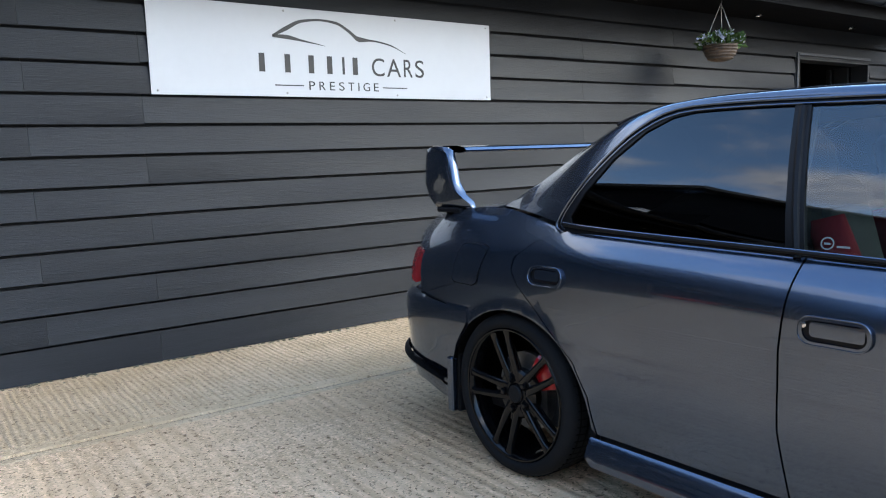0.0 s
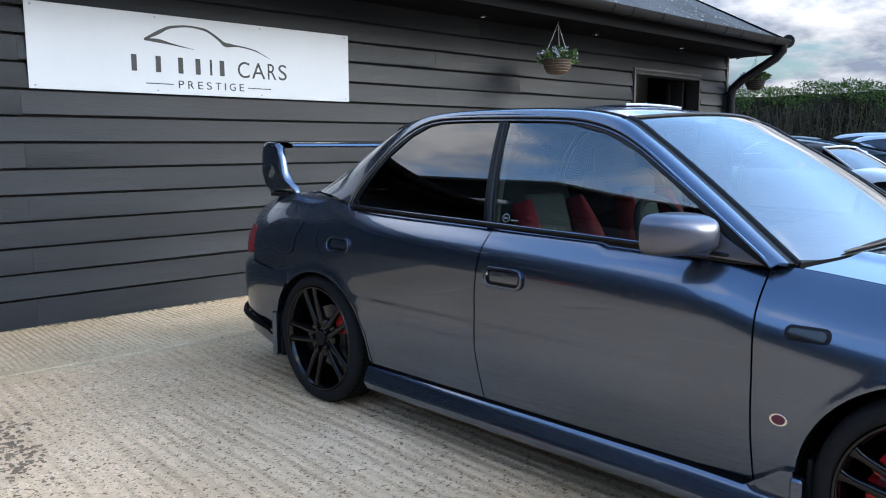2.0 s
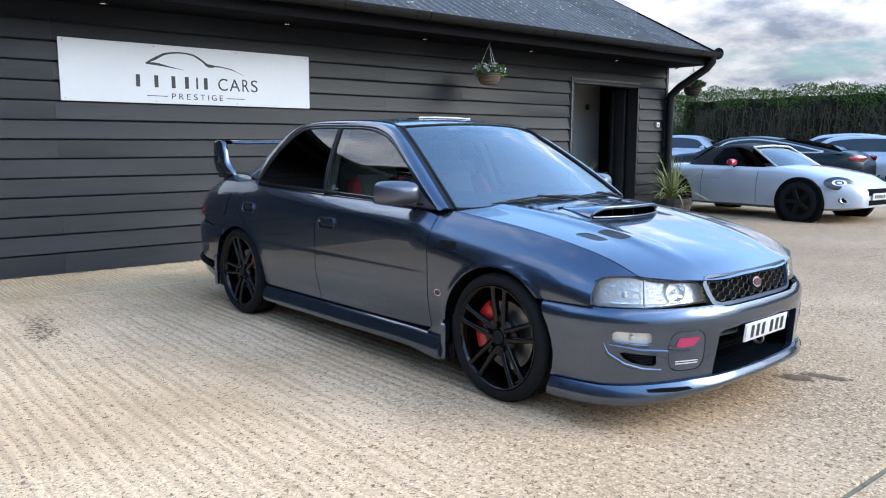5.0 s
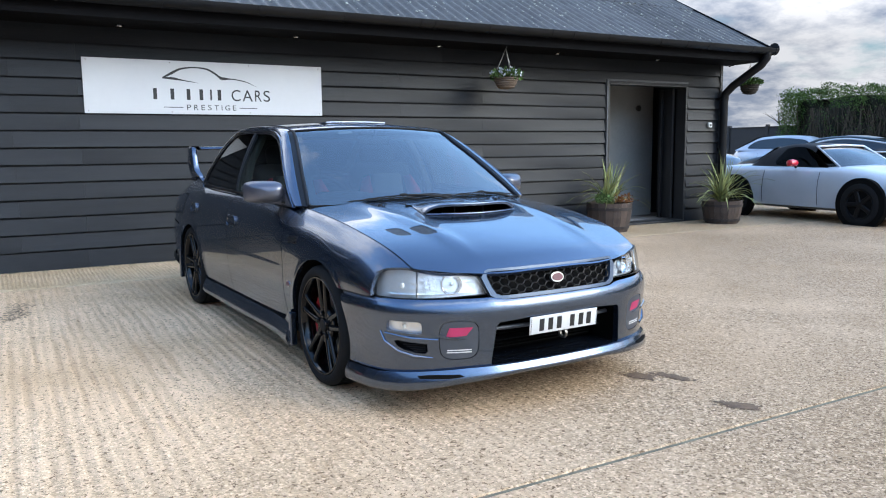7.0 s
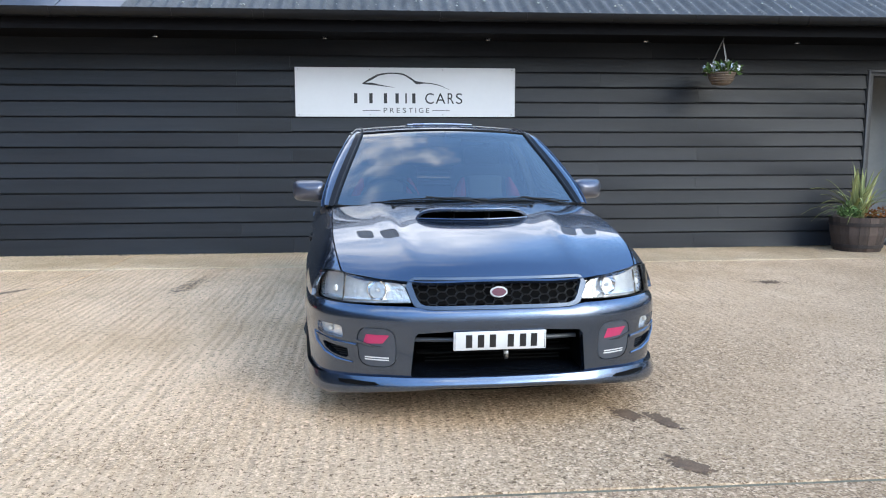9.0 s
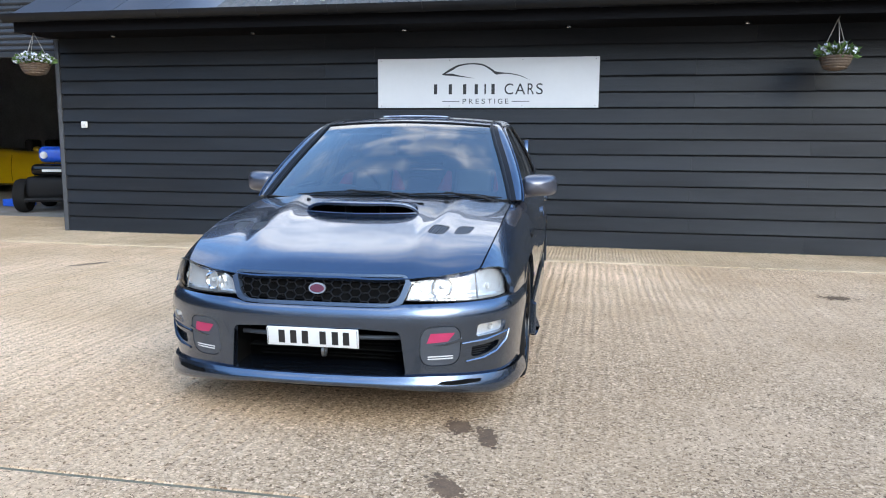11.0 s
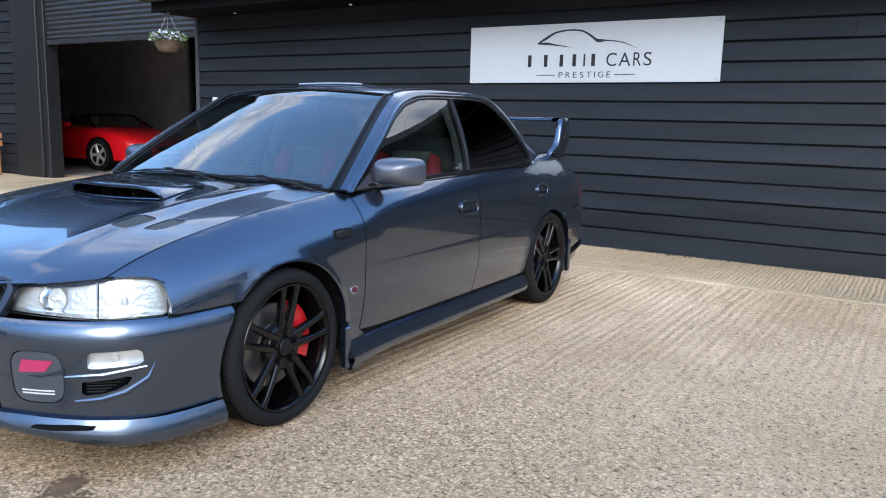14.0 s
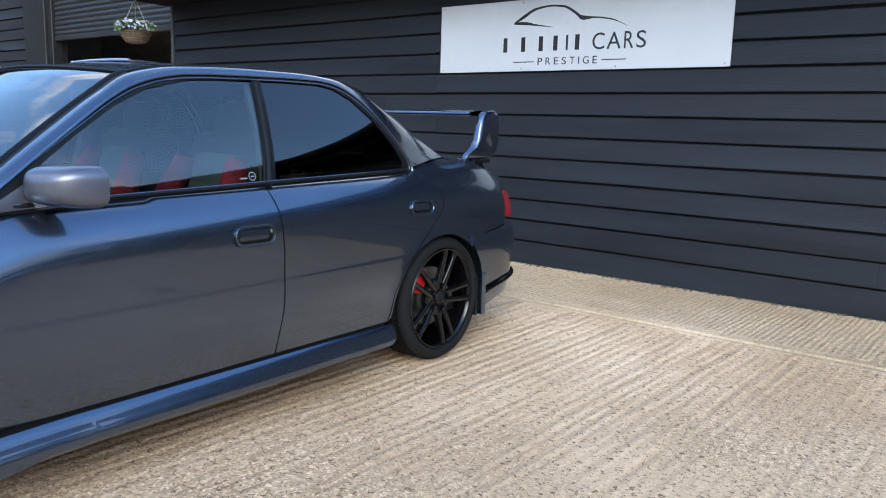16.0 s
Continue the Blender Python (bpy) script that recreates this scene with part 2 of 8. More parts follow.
M_SCREEN = glass("laminated_windscreen", (0.70, 0.82, 0.84), 0.0, 0.68, 0.27)
M_TINT = glass("privacy_tint_glass", (0.06, 0.07, 0.075), 0.0, 0.3, 0.10)
M_WHITE = mat("white_plate_plastic", (0.62, 0.62, 0.61), 0.35, 0, 0.03, 20)
M_INK = mat("black_ink", (0.012, 0.012, 0.013), 0.45, 0, 0.1, 20)
M_PINK = mat("faded_pink_decal", (0.42, 0.028, 0.095), 0.5, 0, 0.15, 30)
M_BADGE = mat("maroon_enamel", (0.09, 0.014, 0.03), 0.42, 0.0, 0.15, 60, coat=0.15, spec=0.3)
M_CAP = mat("dark_grey_cover_plastic", (0.060, 0.068, 0.082), 0.4, 0.2, 0.15, 20)


# ---- mesh tools ----
from mathutils.geometry import delaunay_2d_cdt

class Geo:
    """Gathers vertices and faces."""

    def __init__(self):
        self.v, self.f = [], []

    def add(self, verts, faces, m=None):
        k = len(self.v)
        self.v += [tuple(m @ Vector(p)) if m else tuple(p) for p in verts]
        self.f += [tuple(i + k for i in f) for f in faces]
        return self

    def box(self, lo, hi, bevel=0.0, seg=1, m=None):
        bm = bmesh.new()
        bmesh.ops.create_cube(bm, size=1)
        for v in bm.verts:
            v.co = [lo[i] + (v.co[i] + 0.5) * (hi[i] - lo[i]) for i in range(3)]
        if bevel:
            bmesh.ops.bevel(bm, geom=bm.edges[:], offset=bevel, segments=seg, profile=0.5, affect="EDGES", clamp_overlap=True)
        return self.bm(bm, m)

    def bm(self, bm, m=None):
        bm.verts.index_update()
        self.add([v.co.copy() for v in bm.verts], [[v.index for v in f.verts] for f in bm.faces], m)
        bm.free()
        return self

    def tube(self, pts, r, n=8, cap=True, m=None):
        pts = [Vector(p) for p in pts]
        rs = r if isinstance(r, (list, tuple)) else [r] * len(pts)
        rings, up = [], None
        for i, p in enumerate(pts):
            d = (pts[min(i + 1, len(pts) - 1)] - pts[max(i - 1, 0)]).normalized()
            if up is None:
                up = Vector((0, 0, 1)) if abs(d.z) < 0.9 else Vector((1, 0, 0))
            side = d.cross(up).normalized()
            up = side.cross(d).normalized()
            rings.append([p + rs[i] * (math.cos(2 * math.pi * k / n) * side + math.sin(2 * math.pi * k / n) * up) for k in range(n)])
        verts = [q for ring in rings for q in ring]
        faces = [(i * n + k, i * n + (k + 1) % n, (i + 1) * n + (k + 1) % n, (i + 1) * n + k) for i in range(len(pts) - 1) for k in range(n)]
        if cap:
            faces += [tuple(range(n))[::-1], tuple(range((len(pts) - 1) * n, len(pts) * n))]
        return self.add(verts, faces, m)

    def lathe(self, profile, n=32, m=None, closed=False):
        """Turns (radius, height) pairs round z."""
        verts = [(r * math.cos(2 * math.pi * k / n), r * math.sin(2 * math.pi * k / n), h) for r, h in profile for k in range(n)]
        c = len(profile)
        faces = [(i * n + k, i * n + (k + 1) % n, (i + 1) % c * n + (k + 1) % n, (i + 1) % c * n + k) for i in range(c - (not closed)) for k in range(n)]
        if not closed:
            faces += [tuple(range(n))[::-1], tuple(range((c - 1) * n, c * n))]
        return self.add(verts, faces, m)

    def prism(self, outline, d0, d1, m=None, bevel=0.0):
        """Extrudes an outline of (x, y) from z = d0 to d1."""
        bm = bmesh.new()
        vs = [bm.verts.new((x, y, d0)) for x, y in outline]
        f = bm.faces.new(vs)
        top = bmesh.ops.extrude_face_region(bm, geom=[f])
        for v in top["geom"]:
            if isinstance(v, bmesh.types.BMVert):
                v.co.z = d1
        bmesh.ops.recalc_face_normals(bm, faces=bm.faces[:])
        if bevel:
            bmesh.ops.bevel(bm, geom=bm.edges[:], offset=bevel, segments=2, profile=0.5, affect="EDGES", clamp_overlap=True)
        return self.bm(bm, m)

    def grid(self, fn, nu, nv, m=None, thick=0.0):
        """A sheet fn(u, v) for u, v in 0..1, with a thickness along its normal."""
        e = 1e-3
        pts, low = [], []
        for i in range(nu + 1):
            for j in range(nv + 1):
                u, v = i / nu, j / nv
                p = Vector(fn(u, v))
                pts.append(p)
                if thick:
                    du = Vector(fn(min(1, u + e), v)) - Vector(fn(max(0, u - e), v))
                    dv = Vector(fn(u, min(1, v + e))) - Vector(fn(u, max(0, v - e)))
                    low.append(p - du.cross(dv).normalized() * thick)
        w = nv + 1
        q = [(i * w + j, (i + 1) * w + j, (i + 1) * w + j + 1, i * w + j + 1) for i in range(nu) for j in range(nv)]
        if not thick:
            return self.add(pts, q, m)
        k = len(pts)
        rim = [(i * w) for i in range(nu + 1)] + [nu * w + j for j in range(1, nv + 1)] + [i * w + nv for i in range(nu - 1, -1, -1)] + [j for j in range(nv - 1, 0, -1)]
        sides = [(rim[(i + 1) % len(rim)], rim[i], rim[i] + k, rim[(i + 1) % len(rim)] + k) for i in range(len(rim))]
        return self.add(pts + low, q + [tuple(x + k for x in f[::-1]) for f in q] + sides, m)


def solid(name, g, material, parent=None, label="", angle=35, smooth=True):
    """Links a Geo as one mesh object."""
    me = bpy.data.meshes.new(name)
    me.from_pydata(g.v, [], g.f)
    if smooth:
        me.shade_smooth()
        me.set_sharp_from_angle(angle=radians(angle))
    me.materials.append(material)
    ob = new(name, me)
    if parent:
        ob.parent = parent
    if label:
        ob["label"] = label
    return ob


def thing(name, m, label, category, group="", kind=""):
    ob = new(name)
    ob.matrix_world = m
    return tagged(ob, label, category, group, kind)


def pchip(xs, ys):
    """A smooth curve through the points, without overshoot."""
    xs, ys = list(map(float, xs)), list(map(float, ys))
    h = [b - a for a, b in zip(xs, xs[1:])]
    d = [(b - a) / k for a, b, k in zip(ys, ys[1:], h)]
    t = [d[0]] + [0 if d[i - 1] * d[i] <= 0 else 2 * d[i - 1] * d[i] / (d[i - 1] + d[i]) for i in range(1, len(d))] + [d[-1]]

    def f(x):
        if x <= xs[0]:
            return ys[0] + t[0] * (x - xs[0])
        if x >= xs[-1]:
            return ys[-1] + t[-1] * (x - xs[-1])
        i = max(k for k in range(len(h)) if xs[k] <= x)
        u = (x - xs[i]) / h[i]
        return ((1 + 2 * u) * (1 - u) ** 2 * ys[i] + u * (1 - u) ** 2 * h[i] * t[i] + u * u * (3 - 2 * u) * ys[i + 1] + u * u * (u - 1) * h[i] * t[i + 1])
    return f


def inside(p, poly):
    x, y = p
    hit = False
    for (x0, y0), (x1, y1) in zip(poly, poly[1:] + poly[:1]):
        if (y0 > y) != (y1 > y) and x < (x1 - x0) * (y - y0) / (y1 - y0) + x0:
            hit = not hit
    return hit


def dense(poly, step):
    out = []
    for (x0, y0), (x1, y1) in zip(poly, poly[1:] + poly[:1]):
        k = max(1, int(math.ceil(math.hypot(x1 - x0, y1 - y0) / step)))
        out += [(x0 + (x1 - x0) * i / k, y0 + (y1 - y0) * i / k) for i in range(k)]
    return out


def rounded(x0, y0, x1, y1, r, n=5):
    pts = []
    for cx, cy, a0 in ((x1 - r, y1 - r, 0), (x0 + r, y1 - r, 90), (x0 + r, y0 + r, 180), (x1 - r, y0 + r, 270)):
        pts += [(cx + r * math.cos(radians(a0 + 90 * i / n)), cy + r * math.sin(radians(a0 + 90 * i / n))) for i in range(n + 1)]
    return pts


def smooth_loop(pts, n=6):
    """A closed Catmull-Rom loop through the points."""
    out, k = [], len(pts)
    for i in range(k):
        p0, p1, p2, p3 = (Vector(pts[(i + j - 1) % k]) for j in range(4))
        for s in range(n):
            t = s / n
            out.append(tuple(0.5 * ((2 * p1) + (p2 - p0) * t + (2 * p0 - 5 * p1 + 4 * p2 - p3) * t * t + (3 * p1 - p0 - 3 * p2 + p3) * t ** 3)))
    return out


def panel(name, outer, fn, material, parent, holes=(), step=0.04, rows=(), thick=0.02, out_from=(0, 1.2, 0.5), label=""):
    """A sheet over an outline with holes in two parameters, laid on the surface fn, with a folded rim."""
    loops = [dense(list(outer), step)] + [dense(list(h), step) for h in holes]
    pts, edges = [], []
    for lp in loops:
        k = len(pts)
        pts += lp
        edges += [(k + i, k + (i + 1) % len(lp)) for i in range(len(lp))]
    bound = np.array(pts)
    xs, ys = bound[:, 0], bound[:, 1]
    us = np.arange(xs.min() + step / 2, xs.max(), step)
    vs = list(np.arange(ys.min() + step / 2, ys.max(), step)) + list(rows)
    for u in us:
        for v in vs:
            if inside((u, v), loops[0]) and not any(inside((u, v), h) for h in loops[1:]) and ((xs - u) ** 2 + (ys - v) ** 2).min() > (0.45 * step) ** 2:
                pts.append((float(u), float(v)))
    co, _, tris, _, _, _ = delaunay_2d_cdt([Vector(p) for p in pts], edges, [], 0, 1e-6)
    co = [tuple(c) for c in co]
    keep = []
    for t in tris:
        c = (sum(co[i][0] for i in t) / len(t), sum(co[i][1] for i in t) / len(t))
        if inside(c, loops[0]) and not any(inside(c, h) for h in loops[1:]):
            keep.append(t)
    e = 1e-3
    pos, nor = [], []
    centre = Vector(out_from)
    for u, v in co:
        p = Vector(fn(u, v))
        n = (Vector(fn(u + e, v)) - Vector(fn(u - e, v))).cross(Vector(fn(u, v + e)) - Vector(fn(u, v - e)))
        n.normalize()
        pos.append(p)
        nor.append(n)
    vote = sum(1 if n.dot(p - centre) > 0 else -1 for p, n in zip(pos, nor))
    if vote < 0:
        nor = [-n for n in nor]
    faces, normals = [], []
    for t in keep:
        a, b, c = (pos[i] for i in t[:3])
        t = tuple(t) if (b - a).cross(c - a).dot(nor[t[0]]) > 0 else tuple(t)[::-1]
        faces.append(t)
        normals += [nor[i] for i in t]
    if thick:
        count = {}
        for f in faces:
            for i in range(len(f)):
                count[(f[i], f[(i + 1) % len(f)])] = 1
        k = len(pos)
        rim = [(a, b) for a, b in count if (b, a) not in count]
        at = {}
        for a, b in rim:
            for i in (a, b):
                if i not in at:
                    at[i] = len(pos)
                    pos += [pos[i] - nor[i] * 0.0, pos[i] - nor[i] * thick]
        for a, b in rim:
            f = (at[b], at[a], at[a] + 1, at[b] + 1)
            faces.append(f)
            n = (pos[f[1]] - pos[f[0]]).cross(pos[f[2]] - pos[f[0]])
            n = n.normalized() if n.length > 1e-12 else Vector((0, 0, 1))
            normals += [n] * 4
    me = bpy.data.meshes.new(name)
    me.from_pydata([tuple(p) for p in pos], [], faces)
    me.shade_smooth()
    me.normals_split_custom_set([tuple(n) for n in normals])
    me.materials.append(material)
    ob = new(name, me)
    if parent:
        ob.parent = parent
    if label:
        ob["label"] = label
    return ob


def clamp(x, lo=0.0, hi=1.0):
    return max(lo, min(hi, x))


def lerp(a, b, t):
    return a + (b - a) * t


# ---- ground ----
def concrete(name, colour, ridge=1.0, ridge_scale=5.2, speck=1.0, wobble=7.0, clean=0.0):
    m = bpy.data.materials.new(name)
    m.use_nodes = True
    n, l = m.node_tree.nodes, m.node_tree.links
    p = n["Principled BSDF"]
    p.inputs["Roughness"].default_value = 0.88
    p.inputs["Specular IOR Level"].default_value = 0.25
    tc = n.new("ShaderNodeTexCoord")

    def tex(kind, **kw):
        t = n.new(kind)
        for k, v in kw.items():
            t.inputs[k].default_value = v
        l.new(tc.outputs["Object"], t.inputs["Vector"])
        return t

    def rng(src, a, b, c, d):
        r = n.new("ShaderNodeMapRange")
        for i, v in zip((1, 2, 3, 4), (a, b, c, d)):
            r.inputs[i].default_value = v
        l.new(src, r.inputs[0])
        return r.outputs[0]

    def mixc(f, a, b, mode="MIX"):
        x = n.new("ShaderNodeMixRGB")
        x.blend_type = mode
        l.new(f, x.inputs[0])
        if isinstance(a, tuple): x.inputs[1].default_value = (*a, 1)
        else: l.new(a, x.inputs[1])
        if isinstance(b, tuple): x.inputs[2].default_value = (*b, 1)
        else: l.new(b, x.inputs[2])
        return x.outputs[0]

    stain = tex("ShaderNodeTexNoise", Scale=0.55, Detail=8.0, Roughness=0.62)
    patch = tex("ShaderNodeTexNoise", Scale=2.3, Detail=8.0, Roughness=0.65)
    grit = tex("ShaderNodeTexNoise", Scale=95.0, Detail=3.0, Roughness=0.7)
    grit2 = tex("ShaderNodeTexNoise", Scale=38.0, Detail=3.0, Roughness=0.6)
    pebble = tex("ShaderNodeTexVoronoi", Scale=105.0)
    mp = n.new("ShaderNodeMapping")
    mp.inputs["Scale"].default_value = (1.0, 0.05, 1.0)
    l.new(tc.outputs["Object"], mp.inputs[0])
    lines = n.new("ShaderNodeTexNoise")
    lines.inputs["Scale"].default_value, lines.inputs["Detail"].default_value, lines.inputs["Roughness"].default_value = ridge_scale * 3.0, 3.0, 0.55
    l.new(mp.outputs[0], lines.inputs["Vector"])
    wave = n.new("ShaderNodeTexWave")
    wave.bands_direction = "X"
    wave.inputs["Scale"].default_value, wave.inputs["Distortion"].default_value, wave.inputs["Detail"].default_value, wave.inputs["Detail Scale"].default_value = ridge_scale, wobble, 4.0, 1.3
    mp2 = n.new("ShaderNodeMapping"); mp2.inputs["Scale"].default_value = (1.0, 0.25, 1.0)
    l.new(tc.outputs["Object"], mp2.inputs[0]); l.new(mp2.outputs[0], wave.inputs["Vector"])
    both = n.new("ShaderNodeMath"); both.operation = "MULTIPLY_ADD"; both.inputs[1].default_value = 0.30 + 0.5 * clean
    half = n.new("ShaderNodeMath"); half.operation = "MULTIPLY"; half.inputs[1].default_value = 1.1 - 0.5 * clean
    l.new(lines.outputs["Fac"], half.inputs[0]); l.new(wave.outputs["Fac"], both.inputs[0]); l.new(half.outputs[0], both.inputs[2])
    ridge_h = both.outputs[0]
    light, dark = tuple(c * 1.12 for c in colour), tuple(c * f for c, f in zip(colour, (0.66, 0.62, 0.55)))
    col = mixc(rng(stain.outputs["Fac"], 0.40, 0.66, 0.0, 1.0), dark, light)
    col = mixc(rng(patch.outputs["Fac"], 0.42, 0.70, 0.0, 0.45), col, tuple(c * f for c, f in zip(colour, (0.66, 0.60, 0.50))))
    worn_n = tex("ShaderNodeTexNoise", Scale=0.42, Detail=7.0, Roughness=0.66)
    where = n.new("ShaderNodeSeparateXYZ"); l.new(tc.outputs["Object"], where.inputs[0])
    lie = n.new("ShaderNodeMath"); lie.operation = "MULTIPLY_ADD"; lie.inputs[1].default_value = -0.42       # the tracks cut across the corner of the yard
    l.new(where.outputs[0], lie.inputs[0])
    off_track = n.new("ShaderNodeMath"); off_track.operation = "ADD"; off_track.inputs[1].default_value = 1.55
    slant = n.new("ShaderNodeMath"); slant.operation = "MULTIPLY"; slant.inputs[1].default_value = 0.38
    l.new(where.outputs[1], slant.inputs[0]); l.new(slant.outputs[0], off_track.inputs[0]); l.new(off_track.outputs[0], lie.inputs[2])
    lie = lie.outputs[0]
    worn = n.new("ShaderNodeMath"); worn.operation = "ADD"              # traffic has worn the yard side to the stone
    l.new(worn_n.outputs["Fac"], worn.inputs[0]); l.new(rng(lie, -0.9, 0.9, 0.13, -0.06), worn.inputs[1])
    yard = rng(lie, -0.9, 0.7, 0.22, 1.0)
    left = n.new("ShaderNodeMath"); left.operation = "MULTIPLY"
    l.new(rng(worn.outputs[0], 0.42, 0.64, 1.0, 0.30), left.inputs[0]); l.new(yard, left.inputs[1])
    keep = n.new("ShaderNodeMath"); keep.operation = "MULTIPLY"          # the ribs are worn away in patches
    l.new(rng(ridge_h, 0.48, 0.74, 0.66 * ridge, 0.0), keep.inputs[0]); l.new(left.outputs[0], keep.inputs[1])
    col = mixc(keep.outputs[0], col, tuple(c * f for c, f in zip(colour, (0.52, 0.46, 0.39))))
    pits = tex("ShaderNodeTexNoise", Scale=50.0, Detail=4.0, Roughness=0.62, Distortion=0.9)
    sep = n.new("ShaderNodeSeparateXYZ"); l.new(pebble.outputs["Color"], sep.inputs[0])
    stone = n.new("ShaderNodeValToRGB")
    stone.color_ramp.interpolation = "CONSTANT"
    shades = ((0.0, tuple(c * f for c, f in zip(colour, (0.34, 0.30, 0.25)))), (0.25, tuple(c * f for c, f in zip(colour, (0.66, 0.61, 0.54)))), (0.54, tuple(c * f for c, f in zip(colour, (0.90, 0.87, 0.82)))), (0.80, tuple(c * 1.10 for c in colour)), (0.90, tuple(min(0.8, c * 1.45) for c in colour)))
    while len(stone.color_ramp.elements) < len(shades):
        stone.color_ramp.elements.new(0.5)
    for e, (pos, cc) in zip(stone.color_ramp.elements, shades):
        e.position, e.color = pos, (*cc, 1)
    l.new(sep.outputs[0], stone.inputs[0])
    rough_part = rng(worn.outputs[0], 0.40, 0.62, 0.25, 1.0)

    def worn_only(f):
        q = n.new("ShaderNodeMath"); q.operation = "MULTIPLY"
        l.new(f, q.inputs[0]); l.new(rough_part, q.inputs[1])
        return q.outputs[0]

    col = mixc(rng(worn.outputs[0], 0.42, 0.66, 0.05 * speck, 0.60 * speck), col, stone.outputs[0])
    col = mixc(worn_only(rng(grit2.outputs["Fac"], 0.52, 0.66, 0.0, 0.60 * speck)), col, tuple(c * f for c, f in zip(colour, (0.60, 0.55, 0.48))))
    col = mixc(rng(pits.outputs["Fac"], 0.575, 0.625, 0.0, 0.90 * speck), col, tuple(c * f for c, f in zip(colour, (0.24, 0.20, 0.16))))
    col = mixc(worn_only(rng(grit.outputs["Fac"], 0.60, 0.72, 0.0, 0.6 * speck)), col, tuple(c * f for c, f in zip(colour, (0.25, 0.22, 0.18))))
    col = mixc(worn_only(rng(grit.outputs["Fac"], 0.28, 0.40, 0.40 * speck, 0.0)), col, tuple(min(0.8, c * 1.40) for c in colour))
    chip = tex("ShaderNodeTexVoronoi", Scale=62.0, Randomness=1.0)
    csep = n.new("ShaderNodeSeparateXYZ"); l.new(chip.outputs["Color"], csep.inputs[0])
    for lo_, hi_, axis, dark_, amount in ((0.10, 0.34, 0, (0.24, 0.20, 0.16), 0.90), (0.10, 0.30, 1, (1.45, 1.42, 1.36), 0.55)):
        core = rng(chip.outputs["Distance"], lo_, hi_, 1.0, 0.0)
        pick = n.new("ShaderNodeMath"); pick.operation = "MULTIPLY"
        l.new(core, pick.inputs[0]); l.new(rng(csep.outputs[axis], 0.58, 0.68, 0.0, amount * min(1.0, speck)), pick.inputs[1])
        col = mixc(pick.outputs[0], col, tuple(min(0.8, c * f) for c, f in zip(colour, dark_)))
    pale = n.new("ShaderNodeMixRGB"); pale.blend_type = "MULTIPLY"; pale.inputs[0].default_value = 1.0
    fade = n.new("ShaderNodeMath"); fade.operation = "MULTIPLY_ADD"; fade.inputs[1].default_value = -0.55     # cleaner, paler cement away from the traffic; gain also raised to lighten the car's shade
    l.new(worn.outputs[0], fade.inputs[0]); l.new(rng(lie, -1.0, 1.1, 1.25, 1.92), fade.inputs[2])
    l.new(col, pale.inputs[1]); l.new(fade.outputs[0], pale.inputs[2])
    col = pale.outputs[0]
    l.new(col, p.inputs["Base Color"])
    hgt = n.new("ShaderNodeMath"); hgt.operation = "MULTIPLY_ADD"; hgt.inputs[1].default_value = 0.5
    l.new(grit.outputs["Fac"], hgt.inputs[0])
    rid = n.new("ShaderNodeMath"); rid.operation = "MULTIPLY"; rid.inputs[1].default_value = 1.25 * ridge
    worn_h = n.new("ShaderNodeMath"); worn_h.operation = "MULTIPLY"
    l.new(ridge_h, worn_h.inputs[0]); l.new(yard, worn_h.inputs[1])
    l.new(worn_h.outputs[0], rid.inputs[0]); l.new(rid.outputs[0], hgt.inputs[2])
    b = n.new("ShaderNodeBump"); b.inputs["Strength"].default_value, b.inputs["Distance"].default_value = 1.0, 0.011
    l.new(hgt.outputs[0], b.inputs["Height"]); l.new(b.outputs[0], p.inputs["Normal"])
    return m


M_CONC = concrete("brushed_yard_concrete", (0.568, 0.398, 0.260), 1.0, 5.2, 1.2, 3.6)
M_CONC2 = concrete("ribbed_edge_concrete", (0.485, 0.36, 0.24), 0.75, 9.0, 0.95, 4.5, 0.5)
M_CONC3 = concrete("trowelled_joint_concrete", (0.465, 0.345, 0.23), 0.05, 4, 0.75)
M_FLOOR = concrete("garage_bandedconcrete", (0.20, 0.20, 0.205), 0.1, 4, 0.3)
M_EARTH = mat("worn_ground", (0.30, 0.27, 0.21), 0.9, 0, 0.35, 0.6, 0.5, 30)
M_JOINT = mat("bitumen_joint", (0.05, 0.043, 0.035), 0.9, 0, 0.4, 20, 0.3, 120)
M_MOSS = mat("moss_and_grit", (0.15, 0.13, 0.085), 0.95, 0, 0.5, 30, 0.6, 120)

g = Geo()
ax = [-900, -300, -100, -50, -25, -12, -3, 0, 6, 12, 25, 50, 100, 300, 900]
vv = [(x, y, -0.03) for x in ax for y in ax]
k = len(ax)
g.add(vv, [(i * k + j, (i + 1) * k + j, (i + 1) * k + j + 1, i * k + j + 1) for i in range(k - 1) for j in range(k - 1)])
ground = tagged(solid("ground", g, M_EARTH), "worn open yard ground of pale grit", "ground", kind="structure")

pavement = tagged(new("pavement"), "pale brushed concrete yard slabs with ribbed lines", "pavement", kind="structure")
JX = [-22.0, -10.2, -0.45, 11.4, 24.0]
JY = [-20.0, -14.0, -8.0, -2.02, 3.40]
